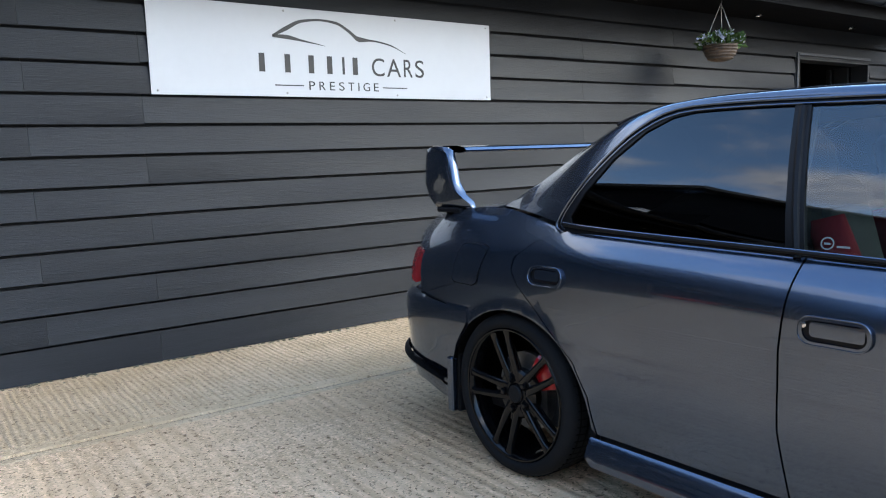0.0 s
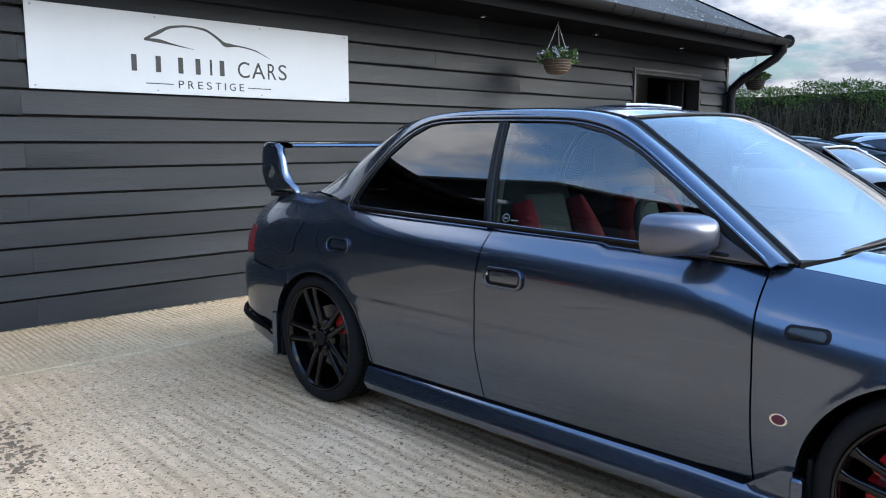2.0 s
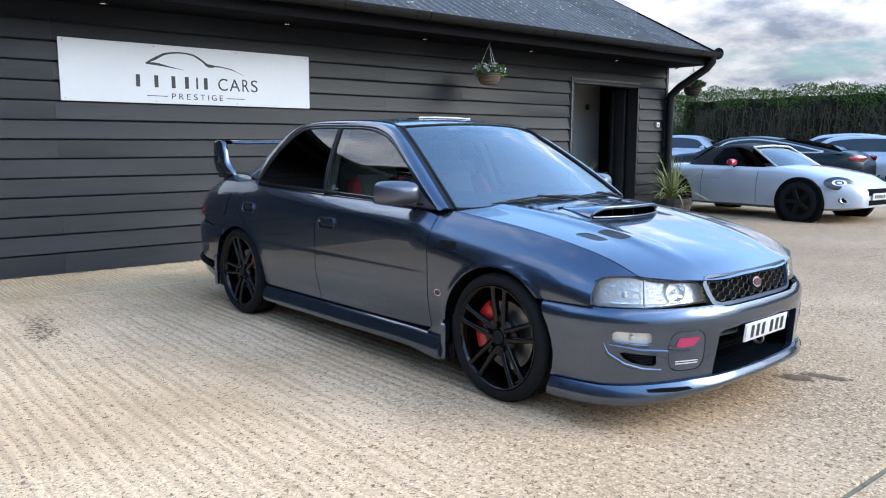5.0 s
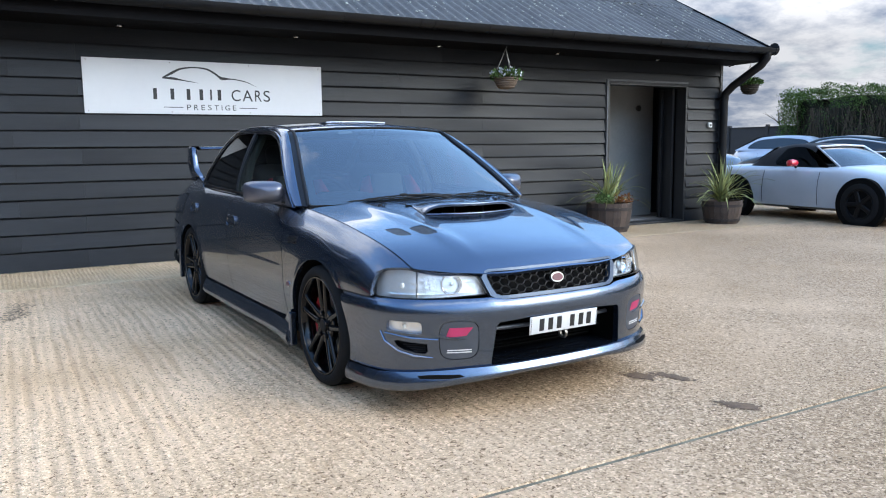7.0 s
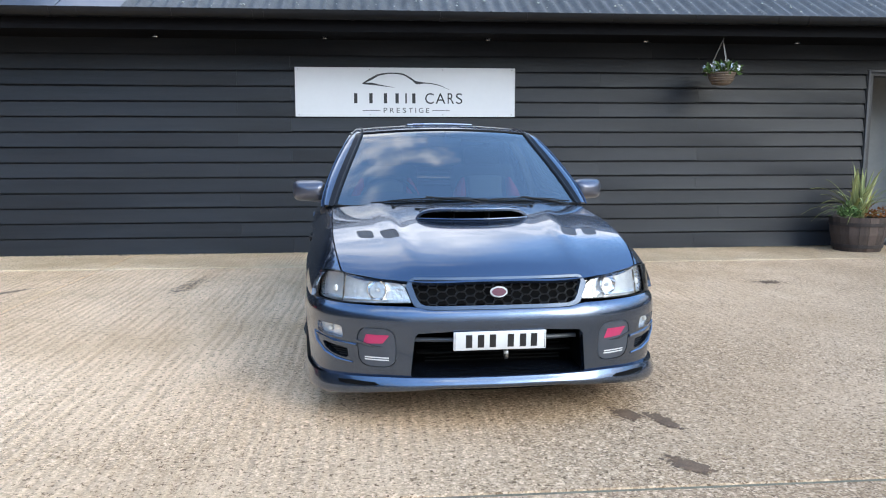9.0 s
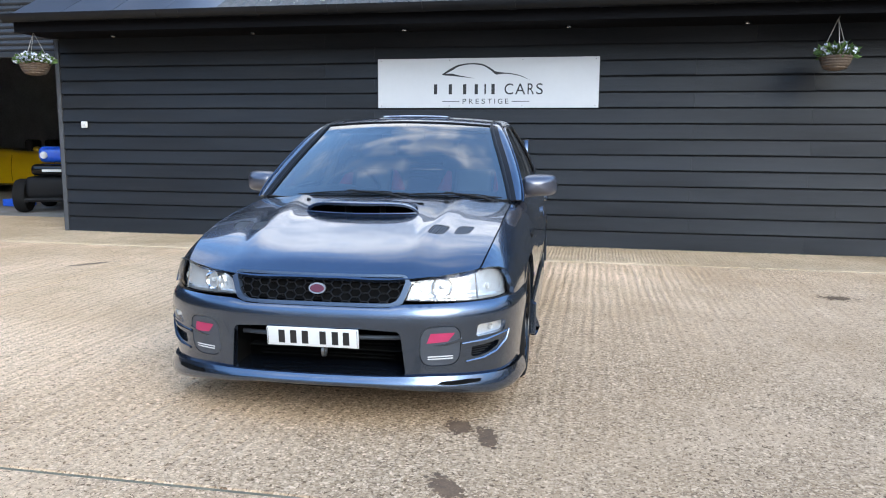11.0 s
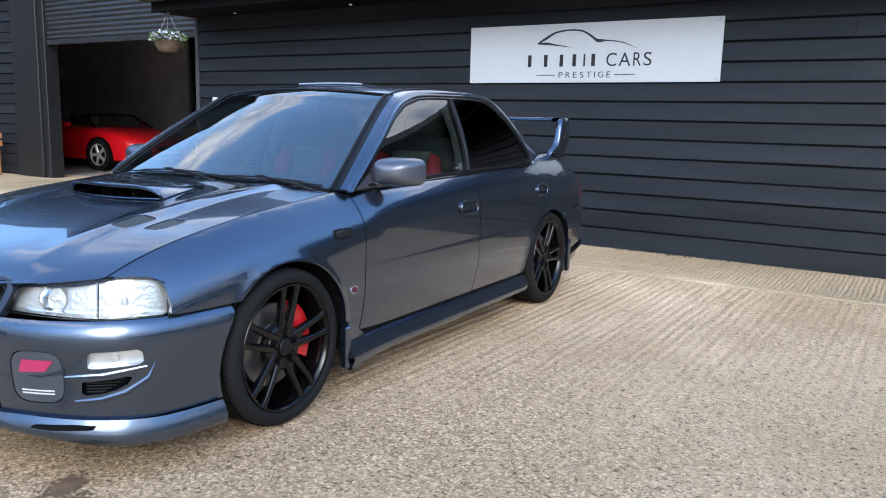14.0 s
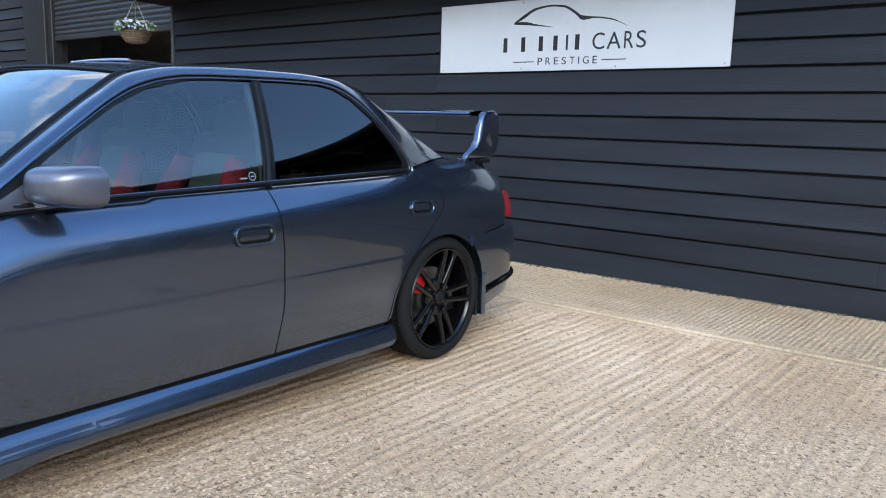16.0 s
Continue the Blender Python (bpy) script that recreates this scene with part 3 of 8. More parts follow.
for x0, x1 in zip(JX, JX[1:]):
    for y0, y1 in zip(JY, JY[1:]):
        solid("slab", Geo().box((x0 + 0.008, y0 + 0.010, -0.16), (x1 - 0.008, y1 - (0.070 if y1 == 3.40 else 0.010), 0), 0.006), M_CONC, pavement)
        if y1 == 3.40:                                       # smooth margins beside the long joint
            solid("joint_margin", Geo().box((x0 + 0.008, y1 - 0.068, -0.16), (x1 - 0.008, y1 - 0.012, -0.001), 0.006), M_CONC3, pavement)
for x0, x1, y1 in ((-22, -10.2, 6.0), (-10.2, -2.80, 6.0), (-2.80, -0.45, 4.70), (-0.45, 10.64, 4.70), (10.64, 24, 14.0)):
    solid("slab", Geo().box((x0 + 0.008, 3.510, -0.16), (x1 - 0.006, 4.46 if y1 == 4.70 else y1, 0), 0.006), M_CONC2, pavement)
    if y1 == 4.70:
        solid("wall_margin", Geo().box((x0 + 0.008, 4.462, -0.16), (x1 - 0.006, y1, -0.001), 0.004), M_CONC3, pavement)
    solid("joint_margin", Geo().box((x0 + 0.008, 3.412, -0.16), (x1 - 0.006, 3.508, 0.001), 0.008), M_CONC3, pavement)

solid("joint_seal", Geo().box((-22, 3.380, -0.05), (24, 3.420, -0.010), 0.002), M_JOINT, pavement, label="dark bitumen joint strip")
solid("joint_seal", Geo().box((-22, -2.030, -0.05), (24, -2.010, -0.004), 0.002), M_MOSS, pavement)


def stain(cx, cy, rx, ry, seed, material, turn=0.0, name="ground_stain", label="dark oil stain soaked into the concrete"):
    rnd = random.Random(seed)
    parts = Geo()
    for _ in range(210):
        ox, oy = rnd.gauss(0, 0.38) * rx, rnd.gauss(0, 0.38) * ry
        n = 9
        ph = [rnd.uniform(0.5, 1.15) for _ in range(n)]
        r = rnd.uniform(0.004, 0.015)
        c, s = math.cos(turn), math.sin(turn)
        pts = []
        for i in range(n):
            px, py = ox + r * ph[i] * math.cos(2 * math.pi * i / n), oy + 1.3 * r * ph[i] * math.sin(2 * math.pi * i / n)
            pts.append((cx + px * c - py * s, cy + px * s + py * c, 0.0012 + 0.000008 * _))
        parts.add(pts, [tuple(range(n))])
    return tagged(solid(name, parts, material), label, "stain", kind="structure")


M_STAIN3 = mat("brown_drip_stain", (0.15, 0.088, 0.048), 0.85, 0, 0.45, 14, 0.3, 120)
M_STAIN2 = mat("faint_damp_stain", (0.24, 0.155, 0.092), 0.9, 0, 0.45, 14, 0.3, 120)
stain(0.66, 2.30, 0.13, 0.55, 3, M_STAIN2, -0.1)
stain(5.80, 2.02, 0.15, 0.10, 5, M_STAIN3)
stain(3.40, -1.27, 0.05, 0.09, 7, M_STAIN3, 0.4)
stain(3.53, -1.36, 0.04, 0.11, 8, M_STAIN3, 0.3)
stain(3.45, -1.84, 0.06, 0.10, 9, M_STAIN3, 0.5)
stain(-0.78, 2.15, 0.05, 0.25, 10, M_STAIN2, -0.6)

# ---- weatherboarded showroom ----
M_BOARD = mat("charcoal_painted_board", (0.0134, 0.0152, 0.0186), 0.50, 0, 0.30, 3.0, 0.35, 34, rand=0.16, stretch=(0.35, 3, 6), spec=0.26, dirt=0.25, dirt_col=(0.024, 0.024, 0.025))
M_FASCIA = mat("black_stained_timber", (0.004, 0.004, 0.005), 0.75, 0, 0.3, 6, 0.5, 40, stretch=(0.4, 3, 3), spec=0.08)
M_GUTTER = mat("black_plastic_gutter", (0.007, 0.0075, 0.009), 0.42, 0, 0.25, 8, 0.1, 40, spec=0.25)
M_TRIM = mat("grey_corner_trim", (0.055, 0.058, 0.064), 0.6, 0, 0.25, 6, 0.4, 50)
M_PLASTER = mat("greyed_plaster", (0.22, 0.22, 0.215), 0.85, 0, 0.1, 3, 0.2, 60)
M_INNER = mat("dim_inner_lining", (0.60, 0.60, 0.61), 0.85, 0, 0.25, 2, 0.2, 60)
M_SIGN = mat("white_sign_panel", (0.52, 0.53, 0.55), 0.38, 0, 0.025, 2.0, dirt=0.05)
M_ROOF = mat("weathered_fibre_cement", (0.080, 0.080, 0.081), 0.85, 0, 0.40, 5.0, 0.8, 60, dirt=0.6, dirt_col=(0.105, 0.105, 0.095), rand=0.2)
M_SHEET = mat("blue_black_roof_sheet", (0.070, 0.080, 0.105), 0.35, 0.1, 0.2, 3, 0.1, 40, rand=0.2)
M_SHUTTER = mat("grey_roller_shutter", (0.036, 0.038, 0.043), 0.45, 0.3, 0.15, 6, 0.1, 40)
M_FRAME = mat("dark_door_frame", (0.012, 0.0125, 0.014), 0.5, 0, 0.2, 10, 0.3, 50)
M_PVC = mat("white_plastic", (0.62, 0.62, 0.60), 0.4, 0, 0.06, 20)
M_WICKER = mat("brown_wicker", (0.12, 0.085, 0.06), 0.8, 0, 0.45, 30, 0.9, 70)
M_ROPE = mat("pale_hanging_chain", (0.35, 0.34, 0.32), 0.6, 0.3, 0.2, 40)

WALL_Y, X_L, X_R, WALL_H = 4.54, -2.83, 10.66, 2.44
DOOR = (8.33, 9.86, 2.065)

g = Geo()
g.box((X_L, WALL_Y + 0.02, -0.1), (DOOR[0] - 0.03, WALL_Y + 0.17, WALL_H + 0.12))
g.box((DOOR[1] + 0.03, WALL_Y + 0.02, -0.1), (X_R, WALL_Y + 0.17, WALL_H + 0.12))
g.box((DOOR[0] - 0.03, WALL_Y + 0.02, DOOR[2] + 0.03), (DOOR[1] + 0.03, WALL_Y + 0.17, WALL_H + 0.12))
wall_south = tagged(solid("wall_south", g, M_FASCIA, smooth=False), "charcoal weatherboarded showroom wall of lapped planks", "wall", kind="structure")
solid_end = Geo().box((X_R - 0.15, WALL_Y + 0.17, -0.1), (X_R, 9.2, WALL_H + 0.1))
gab = [(WALL_Y + 0.17, WALL_H + 0.1), (9.2, WALL_H + 0.1), (6.85, 3.95)]
solid_end.add([(X_R - 0.12, y, z) for y, z in gab] + [(X_R, y, z) for y, z in gab], [(0, 1, 2), (5, 4, 3), (0, 3, 4, 1), (1, 4, 5, 2), (2, 5, 3, 0)])
tagged(solid("wall_east", solid_end, M_BOARD, smooth=False), "charcoal boarded gable end wall", "wall", kind="structure")
tagged(solid("wall_west", Geo().box((X_L, WALL_Y + 0.17, -0.1), (X_L + 0.15, 9.2, WALL_H + 0.1)), M_BOARD, smooth=False), "charcoal boarded side wall", "wall", kind="structure")
tagged(solid("wall_north", Geo().box((X_L, 9.2, -0.1), (X_R, 9.35, WALL_H + 0.1)), M_PLASTER, smooth=False), "plain rear wall", "wall", kind="structure")

RND = random.Random(4)


def plank(x0, x1, z0, h, y, parent, material):
    """One lapped board: thick at its lower edge, rebated at its top, slightly bowed."""
    k = max(2, int((x1 - x0) / 0.35))
    ph, am = RND.uniform(0, 6), RND.uniform(0.0008, 0.003)
    lean = RND.uniform(-0.0015, 0.0015)
    verts = []
    for i in range(k + 1):
        x = x0 + (x1 - x0) * i / k
        w = am * math.sin(ph + x * 2.1) + RND.uniform(-0.001, 0.001) + lean * (i / k - 0.5) * 4
        verts += [(x, y - 0.034 - w * 0.5, z0 + w), (x, y - 0.033, z0 + 0.005 + w), (x, y - 0.014, z0 + h - 0.040), (x, y + 0.016, z0 + h - 0.038), (x, y + 0.016, z0 + h), (x, y + 0.020, z0 + h), (x, y - 0.004, z0 + 0.008 + w)]
    faces = [(i * 7 + j, (i + 1) * 7 + j, (i + 1) * 7 + (j + 1) % 7, i * 7 + (j + 1) % 7) for i in range(k) for j in range(7)]
    faces += [(6, 5, 4, 3, 2, 1, 0), tuple(k * 7 + j for j in range(7))]
    return solid("plank", Geo().add(verts, [f[::-1] for f in faces]), material, parent, angle=50)


rows_z = [0.004] + [0.20 + 0.1715 * i for i in range(13)]
for r, z0 in enumerate(rows_z):
    h = (rows_z[r + 1] if r + 1 < len(rows_z) else WALL_H + 0.02) - z0 + 0.022
    cuts = [X_L + 0.04, 0.75 if r % 2 else 1.35]
    while cuts[-1] + 4.8 < X_R - 0.5:
        cuts.append(cuts[-1] + (4.2 if r % 2 else 4.8) + RND.choice((0, 0, 0.6, 0.3)))
    cuts.append(X_R - 0.05)
    for a, b in zip(cuts, cuts[1:]):
        spans = [(a, b)]
        if z0 < DOOR[2]:
            d0, d1 = DOOR[0] - 0.08, DOOR[1] + 0.05
            spans = [s for s in ((a, min(b, d0)), (max(a, d1), b)) if s[1] - s[0] > 0.03]
        for s0, s1 in spans:
            plank(s0 + 0.0006, s1 - 0.0006, z0, h, WALL_Y, wall_south, M_BOARD)

for x, nm in ((X_L, "trim"), (X_R - 0.045, "trim")):
    tagged(solid(nm, Geo().box((x - 0.012, WALL_Y - 0.04, 0.0), (x + 0.045, WALL_Y + 0.03, WALL_H), 0.004), M_TRIM), "grey painted timber corner trim", "trim", kind="structure")

# grit and weeds along the wall foot
g = Geo()
for _ in range(900):
    x, s = RND.uniform(X_L, X_R), RND.uniform(0.003, 0.012)
    if DOOR[0] < x < DOOR[1]:
        continue
    y = WALL_Y - 0.03 - abs(RND.gauss(0, 0.025))
    g.box((x - s, y - s * 0.7, 0), (x + s * RND.uniform(0.5, 1), y + s * 0.7, s * RND.uniform(0.3, 0.8)), s * 0.15)
tagged(solid("grit", g, M_MOSS), "loose grit and moss along the wall foot", "grit", kind="stuff")

# doorway
door_1 = tagged(new("door_1"), "open dark-framed showroom doorway", "door", kind="structure")
for nm, lo, hi in (("door_jamb", (DOOR[0] - 0.09, WALL_Y - 0.030, 0.0), (DOOR[0], WALL_Y + 0.17, DOOR[2] + 0.08)), ("door_jamb", (DOOR[1], WALL_Y - 0.030, 0.0), (DOOR[1] + 0.04, WALL_Y + 0.17, DOOR[2] + 0.06)), ("door_head", (DOOR[0], WALL_Y - 0.028, DOOR[2]), (DOOR[1], WALL_Y + 0.17, DOOR[2] + 0.08))):
    solid(nm, Geo().box(lo, hi, 0.004), M_FRAME, door_1)
for nm, lo, hi in (("architrave", (DOOR[0] - 0.075, WALL_Y - 0.048, 0.0), (DOOR[0] - 0.045, WALL_Y - 0.030, DOOR[2] + 0.075)), ("architrave", (DOOR[0] - 0.045, WALL_Y - 0.048, DOOR[2] + 0.045), (DOOR[1] + 0.03, WALL_Y - 0.030, DOOR[2] + 0.075))):
    solid(nm, Geo().box(lo, hi, 0.003), M_TRIM, door_1)
solid("threshold", Geo().box((DOOR[0], WALL_Y - 0.06, 0.0), (DOOR[1], WALL_Y + 0.2, 0.035), 0.006), M_FRAME, door_1)
solid("door_leaf", Geo().box((DOOR[1] - 0.05, WALL_Y + 0.19, 0.04), (DOOR[1] - 0.005, WALL_Y + 0.42, DOOR[2] - 0.01), 0.004), M_FRAME, door_1)
solid("leaf_edge", Geo().box((DOOR[1] - 0.115, WALL_Y + 0.36, 0.04), (DOOR[1] - 0.055, WALL_Y + 0.42, DOOR[2] - 0.02), 0.006), M_GUTTER, door_1)
tagged(solid("wall_inner", Geo().box((DOOR[0] - 0.9, WALL_Y + 1.0, 0.14), (10.20, WALL_Y + 1.12, WALL_H), 0.004).box((DOOR[0] - 0.9, WALL_Y + 1.004, 0.03), (10.19, WALL_Y + 1.10, 0.14)), M_PLASTER, smooth=False), "grey plastered inner wall behind the doorway", "wall", kind="structure")
solid("wall_knob", Geo().lathe([(0.05, 0), (0.05, 0.02), (0.03, 0.03)], 16, pose(9.86, WALL_Y + 1.0, 1.80, 90)), M_FRAME, door_1)
tagged(solid("floor", Geo().box((X_L + 0.15, WALL_Y + 0.18, -0.1), (X_R - 0.15, 9.2, 0.03)), M_FLOOR), "grey showroom floor", "floor", kind="structure")
tagged(solid("ceiling", Geo().box((X_L, WALL_Y + 0.17, WALL_H), (X_R, 9.3, WALL_H + 0.05)), M_INNER), "plain showroom ceiling", "ceiling", kind="structure")

# soffit, fascia, gutter, roof
EAVE_Y, EAVE_Z, RIDGE_Y, RIDGE_Z = 3.84, 2.600, 6.85, 4.17
tagged(solid("soffit", Geo().box((X_L - 0.05, 3.90, WALL_H - 0.012), (X_R + 0.15, WALL_Y + 0.03, WALL_H + 0.012)), M_FASCIA), "black boarded soffit", "soffit", kind="structure")
tagged(solid("fascia", Geo().box((X_L - 0.05, 3.868, WALL_H - 0.02), (X_R + 0.2, 3.90, 2.60), 0.003), M_FASCIA), "black timber fascia board", "fascia", kind="structure")
roof = tagged(new("roof"), "weathered grey corrugated roof with smooth blue-black sheets", "roof", kind="structure")


def roof_sheet(x0, x1, v0, v1, wavy, material, lift):
    def fn(u, v):
        x, w = lerp(x0, x1, u), lerp(v0, v1, v)
        z = lerp(EAVE_Z, RIDGE_Z, w) + lift
        return (x, lerp(EAVE_Y, RIDGE_Y, w), z + (0.024 * math.sin(2 * math.pi * x / 0.146) if wavy else 0))
    gg = Geo().grid(fn, 56 if wavy else 4, 3, thick=0.008)
    return solid("roof_sheet", gg, material, roof, angle=60)


x = X_L - 0.08
while x < X_R + 0.15:
    w = 1.022 if x > -0.3 else 0.66
    wavy = x > -0.3
    x1 = min(x + w, X_R + 0.2)
    for v0, v1, lift in ((0.0, 0.52, 0.02), (0.49, 1.0, 0.034)):
        roof_sheet(x, x1 + (0.04 if wavy else -0.012), v0, v1, wavy, M_ROOF if wavy else M_SHEET, lift + RND.uniform(0, 0.004))
    x = x1
solid("rear_slope", Geo().box((X_L - 0.05, 0, -0.02), (X_R + 0.2, 3.4, 0.02), m=pose(0, RIDGE_Y, RIDGE_Z, -27)), M_ROOF, roof)
solid("ridge_cap", Geo().tube([(X_L - 0.08, RIDGE_Y, RIDGE_Z + 0.03), (X_R + 0.2, RIDGE_Y, RIDGE_Z + 0.03)], 0.09, 10), M_ROOF, roof)
for s in (X_R + 0.17,):
    bb = Geo().prism([(3.78, 2.50), (3.78, 2.64), (RIDGE_Y, RIDGE_Z + 0.06), (RIDGE_Y, RIDGE_Z - 0.10)], s, s + 0.03, Matrix(((0, 0, 1, 0), (1, 0, 0, 0), (0, 1, 0, 0), (0, 0, 0, 1))))
    solid("bargeboard", bb, M_FASCIA, roof, angle=20)
# moss tufts on the sheets
g = Geo()
for _ in range(900):
    w = RND.uniform(0.01, 0.95)
    x = RND.uniform(0.0, X_R)
    x = round(x / 0.146) * 0.146 + 0.036 + RND.gauss(0, 0.025)
    r = RND.uniform(0.005, 0.018)
    g.lathe([(r, 0), (r * 0.9, r * 0.4), (r * 0.4, r * 0.7)], 6, pose(x, lerp(EAVE_Y, RIDGE_Y, w), lerp(EAVE_Z, RIDGE_Z, w) + 0.040, 27, 0, 0))
tagged(solid("roof_moss", g, mat("pale_lichen", (0.30, 0.30, 0.25), 0.9, 0, 0.3, 40, 0.5, 90)), "tufts of pale lichen and moss on the roof", "moss", kind="stuff")

gutter = tagged(new("gutter"), "black half-round plastic gutter along the eaves", "gutter", kind="structure")


def half_round(x0, x1, r, y, z):
    gg = Geo()
    n = 12
    prof = [(y - r * math.cos(math.pi * i / n), z - r * math.sin(math.pi * i / n)) for i in range(n + 1)]
    prof += [(y + (r - 0.006) * math.cos(math.pi * i / n), z - (r - 0.006) * math.sin(math.pi * i / n)) for i in range(n + 1)]
    k = len(prof)
    gg.add([(x, a, b) for x in (x0, x1) for a, b in prof], [(i, (i + 1) % k, k + (i + 1) % k, k + i) for i in range(k)] + [tuple(range(k))[::-1], tuple(range(k, 2 * k))])
    return gg


GY, GZ, GR = 3.785, 2.615, 0.088
x = X_L - 0.10
while x < X_R + 0.2:
    x1 = min(x + 2.0, X_R + 0.26)
    solid("gutter_length", half_round(x, x1 - 0.002, GR, GY, GZ), M_GUTTER, gutter, angle=40)
    solid("gutter_joint", half_round(x1 - 0.06, x1 + 0.0, GR + 0.006, GY, GZ), M_GUTTER, gutter, angle=40)
    x = x1
x = X_L + 0.3
while x < X_R:
    bk = half_round(x, x + 0.03, GR + 0.005, GY, GZ)
    bk.box((x, GY + GR - 0.01, GZ - 0.06), (x + 0.03, 3.87, GZ + 0.005))
    solid("gutter_bracket", bk, M_GUTTER, gutter, angle=40)
    x += 0.92
end = Geo().lathe([(GR + 0.004, 0), (GR + 0.004, 0.012)], 20, pose(X_R + 0.255, GY, GZ - 0.006, 0, 90, 0))
solid("gutter_end", end, M_GUTTER, gutter)
dp = Geo().tube([(X_R + 0.10, GY, GZ - 0.05), (X_R + 0.10, GY, GZ - 0.14), (X_R + 0.08, GY + 0.08, GZ - 0.24), (X_R - 0.0, 4.30, 2.10), (X_R - 0.03, 4.42, 1.98), (X_R - 0.03, 4.44, 1.85), (X_R - 0.03, 4.44, 0.06)], 0.062, 16)
solid("downpipe", dp, M_GUTTER, gutter)
for z in (0.35, 1.1, 1.9):
    solid("pipe_clip", Geo().tube([(X_R - 0.03, 4.44, z), (X_R - 0.03, 4.44, z + 0.035)], 0.068, 16).box((X_R - 0.07, 4.45, z), (X_R + 0.01, 4.53, z + 0.03)), M_GUTTER, gutter)

spot = thing("soffit_light", pose(0, 0, 0), "small chrome recessed spotlight in the black soffit", "light", "spotlights in the soffit")
solid("ring", Geo().lathe([(0.026, -0.002), (0.042, -0.004), (0.044, -0.010), (0.030, -0.012), (0.026, -0.006)], 20, closed=True), M_CHROME, spot)
solid("lens", Geo().lathe([(0.001, -0.003), (0.027, -0.003), (0.027, 0.004), (0.001, 0.004)], 16), M_WHITE, spot)
spot.matrix_world = pose(-1.90, 4.33, WALL_H - 0.012)
for i in range(1, 7):
    copy_thing(spot, pose(-1.90 + 1.828 * i, 4.33 + 0.005 * (i % 2), WALL_H - 0.012))

for nm, x, z, lab in (("alarm_box", -2.47, 1.364, "small white plastic sensor box on the boarded wall"), ("door_bell", 10.39, 1.497, "small white plastic bell push beside the doorway")):
    b = thing(nm, pose(x, WALL_Y - 0.024, z), lab, "box")
    solid("case", Geo().box((-0.04, -0.035, -0.04), (0.04, 0.0, 0.04), 0.010, 3), M_PVC, b)
    solid("dial", Geo().lathe([(0.016, 0), (0.016, 0.004), (0.013, 0.006)], 16, pose(0, -0.035, 0, 90)), M_FRAME if nm == "door_bell" else M_WHITE, b)

# ---- sign ----
SX0, SX1, SZ0, SZ1 = 1.40, 3.928, 1.567, 2.122
sign = thing("sign_board", pose((SX0 + SX1) / 2, WALL_Y - 0.03, (SZ0 + SZ1) / 2), "white dealership sign board with black lettering screwed to the planks", "sign")
W2, H2 = (SX1 - SX0) / 2, (SZ1 - SZ0) / 2
solid("panel", Geo().box((-W2, -0.006, -H2), (W2, 0.0, H2), 0.001), M_SIGN, sign)
solid("batten", Geo().box((-W2 + 0.02, 0.0, H2 - 0.08), (W2 - 0.02, 0.020, H2 - 0.03)), M_FASCIA, sign)
for sx in (-0.97, -0.33, 0.33, 0.97):
    for sz in (-0.92, 0.92):
        solid("screw", Geo().lathe([(0.007, 0), (0.007, 0.002), (0.004, 0.004)], 10, pose(sx * W2, -0.006, sz * H2, 90)), M_STEEL, sign)


def lettering(body, x0, x1, z0, height, parent, material, depth=0.0016, y=-0.0062, name="lettering"):
    """Raised letters of the given cap height, fitted between x0 and x1."""
    cu = bpy.data.curves.new(name, "FONT")
    cu.body, cu.size, cu.extrude = body, 1.0, 0.001
    tmp = new("tmp", cu)
    bpy.context.view_layer.update()
    me = bpy.data.meshes.new_from_object(tmp.evaluated_get(bpy.context.evaluated_depsgraph_get()))
    bpy.data.objects.remove(tmp)
    co = np.array([v.co[:] for v in me.vertices])
    lo, hi = co.min(0), co.max(0)
    for v in me.vertices:
        v.co = (x0 + (v.co.x - lo[0]) / (hi[0] - lo[0]) * (x1 - x0), y - depth * (v.co.z > 0), z0 + (v.co.y - lo[1]) / (hi[1] - lo[1]) * height)
    me.materials.clear()
    me.materials.append(material)
    ob = new(name, me)
    ob.parent = parent
    return ob


def bar(parent, x0, x1, z0, z1, material=None, y=-0.0062, depth=0.0016, name="bar", slant=0.0):
    q = Geo().add([(x + (slant if zz == z1 else 0), yy, zz) for yy in (y, y - depth) for x, zz in ((x0, z0), (x1, z0), (x1, z1), (x0, z1))], [(0, 1, 2, 3), (7, 6, 5, 4), (0, 4, 5, 1), (1, 5, 6, 2), (2, 6, 7, 3), (3, 7, 4, 0)])
    return solid(name, q, material or M_INK, parent, smooth=False)


TX0, TZ, TH = -0.648, -0.128, 0.118
# the trade name stands as plain blocks
for a, b in ((0.000, 0.125), (0.165, 0.275), (0.322, 0.420), (0.450, 0.535), (0.578, 0.594), (0.630, 0.705)):
    x0, x1 = TX0 + a * 1.10, TX0 + b * 1.10
    bar(sign, (x0 + x1) / 2 - min(0.019, (x1 - x0) / 2), (x0 + x1) / 2 + min(0.019, (x1 - x0) / 2), TZ + 0.002, TZ + TH - 0.002)
for ch, a, b in (("C", 0.865, 0.965), ("A", 0.985, 1.100), ("R", 1.125, 1.200), ("S", 1.222, 1.296)):
    lettering(ch, TX0 + a, TX0 + b, TZ - 0.002, TH + 0.004, sign, M_INK, name="letter")
for i, ch in enumerate("PRESTIGE"):
    w = (0.042, 0.046, 0.038, 0.040, 0.044, 0.009, 0.052, 0.038)
    x0 = -0.262 + sum(w[:i]) + i * 0.031
    lettering(ch, x0, x0 + w[i], -0.232, 0.055, sign, M_INK, name="letter")
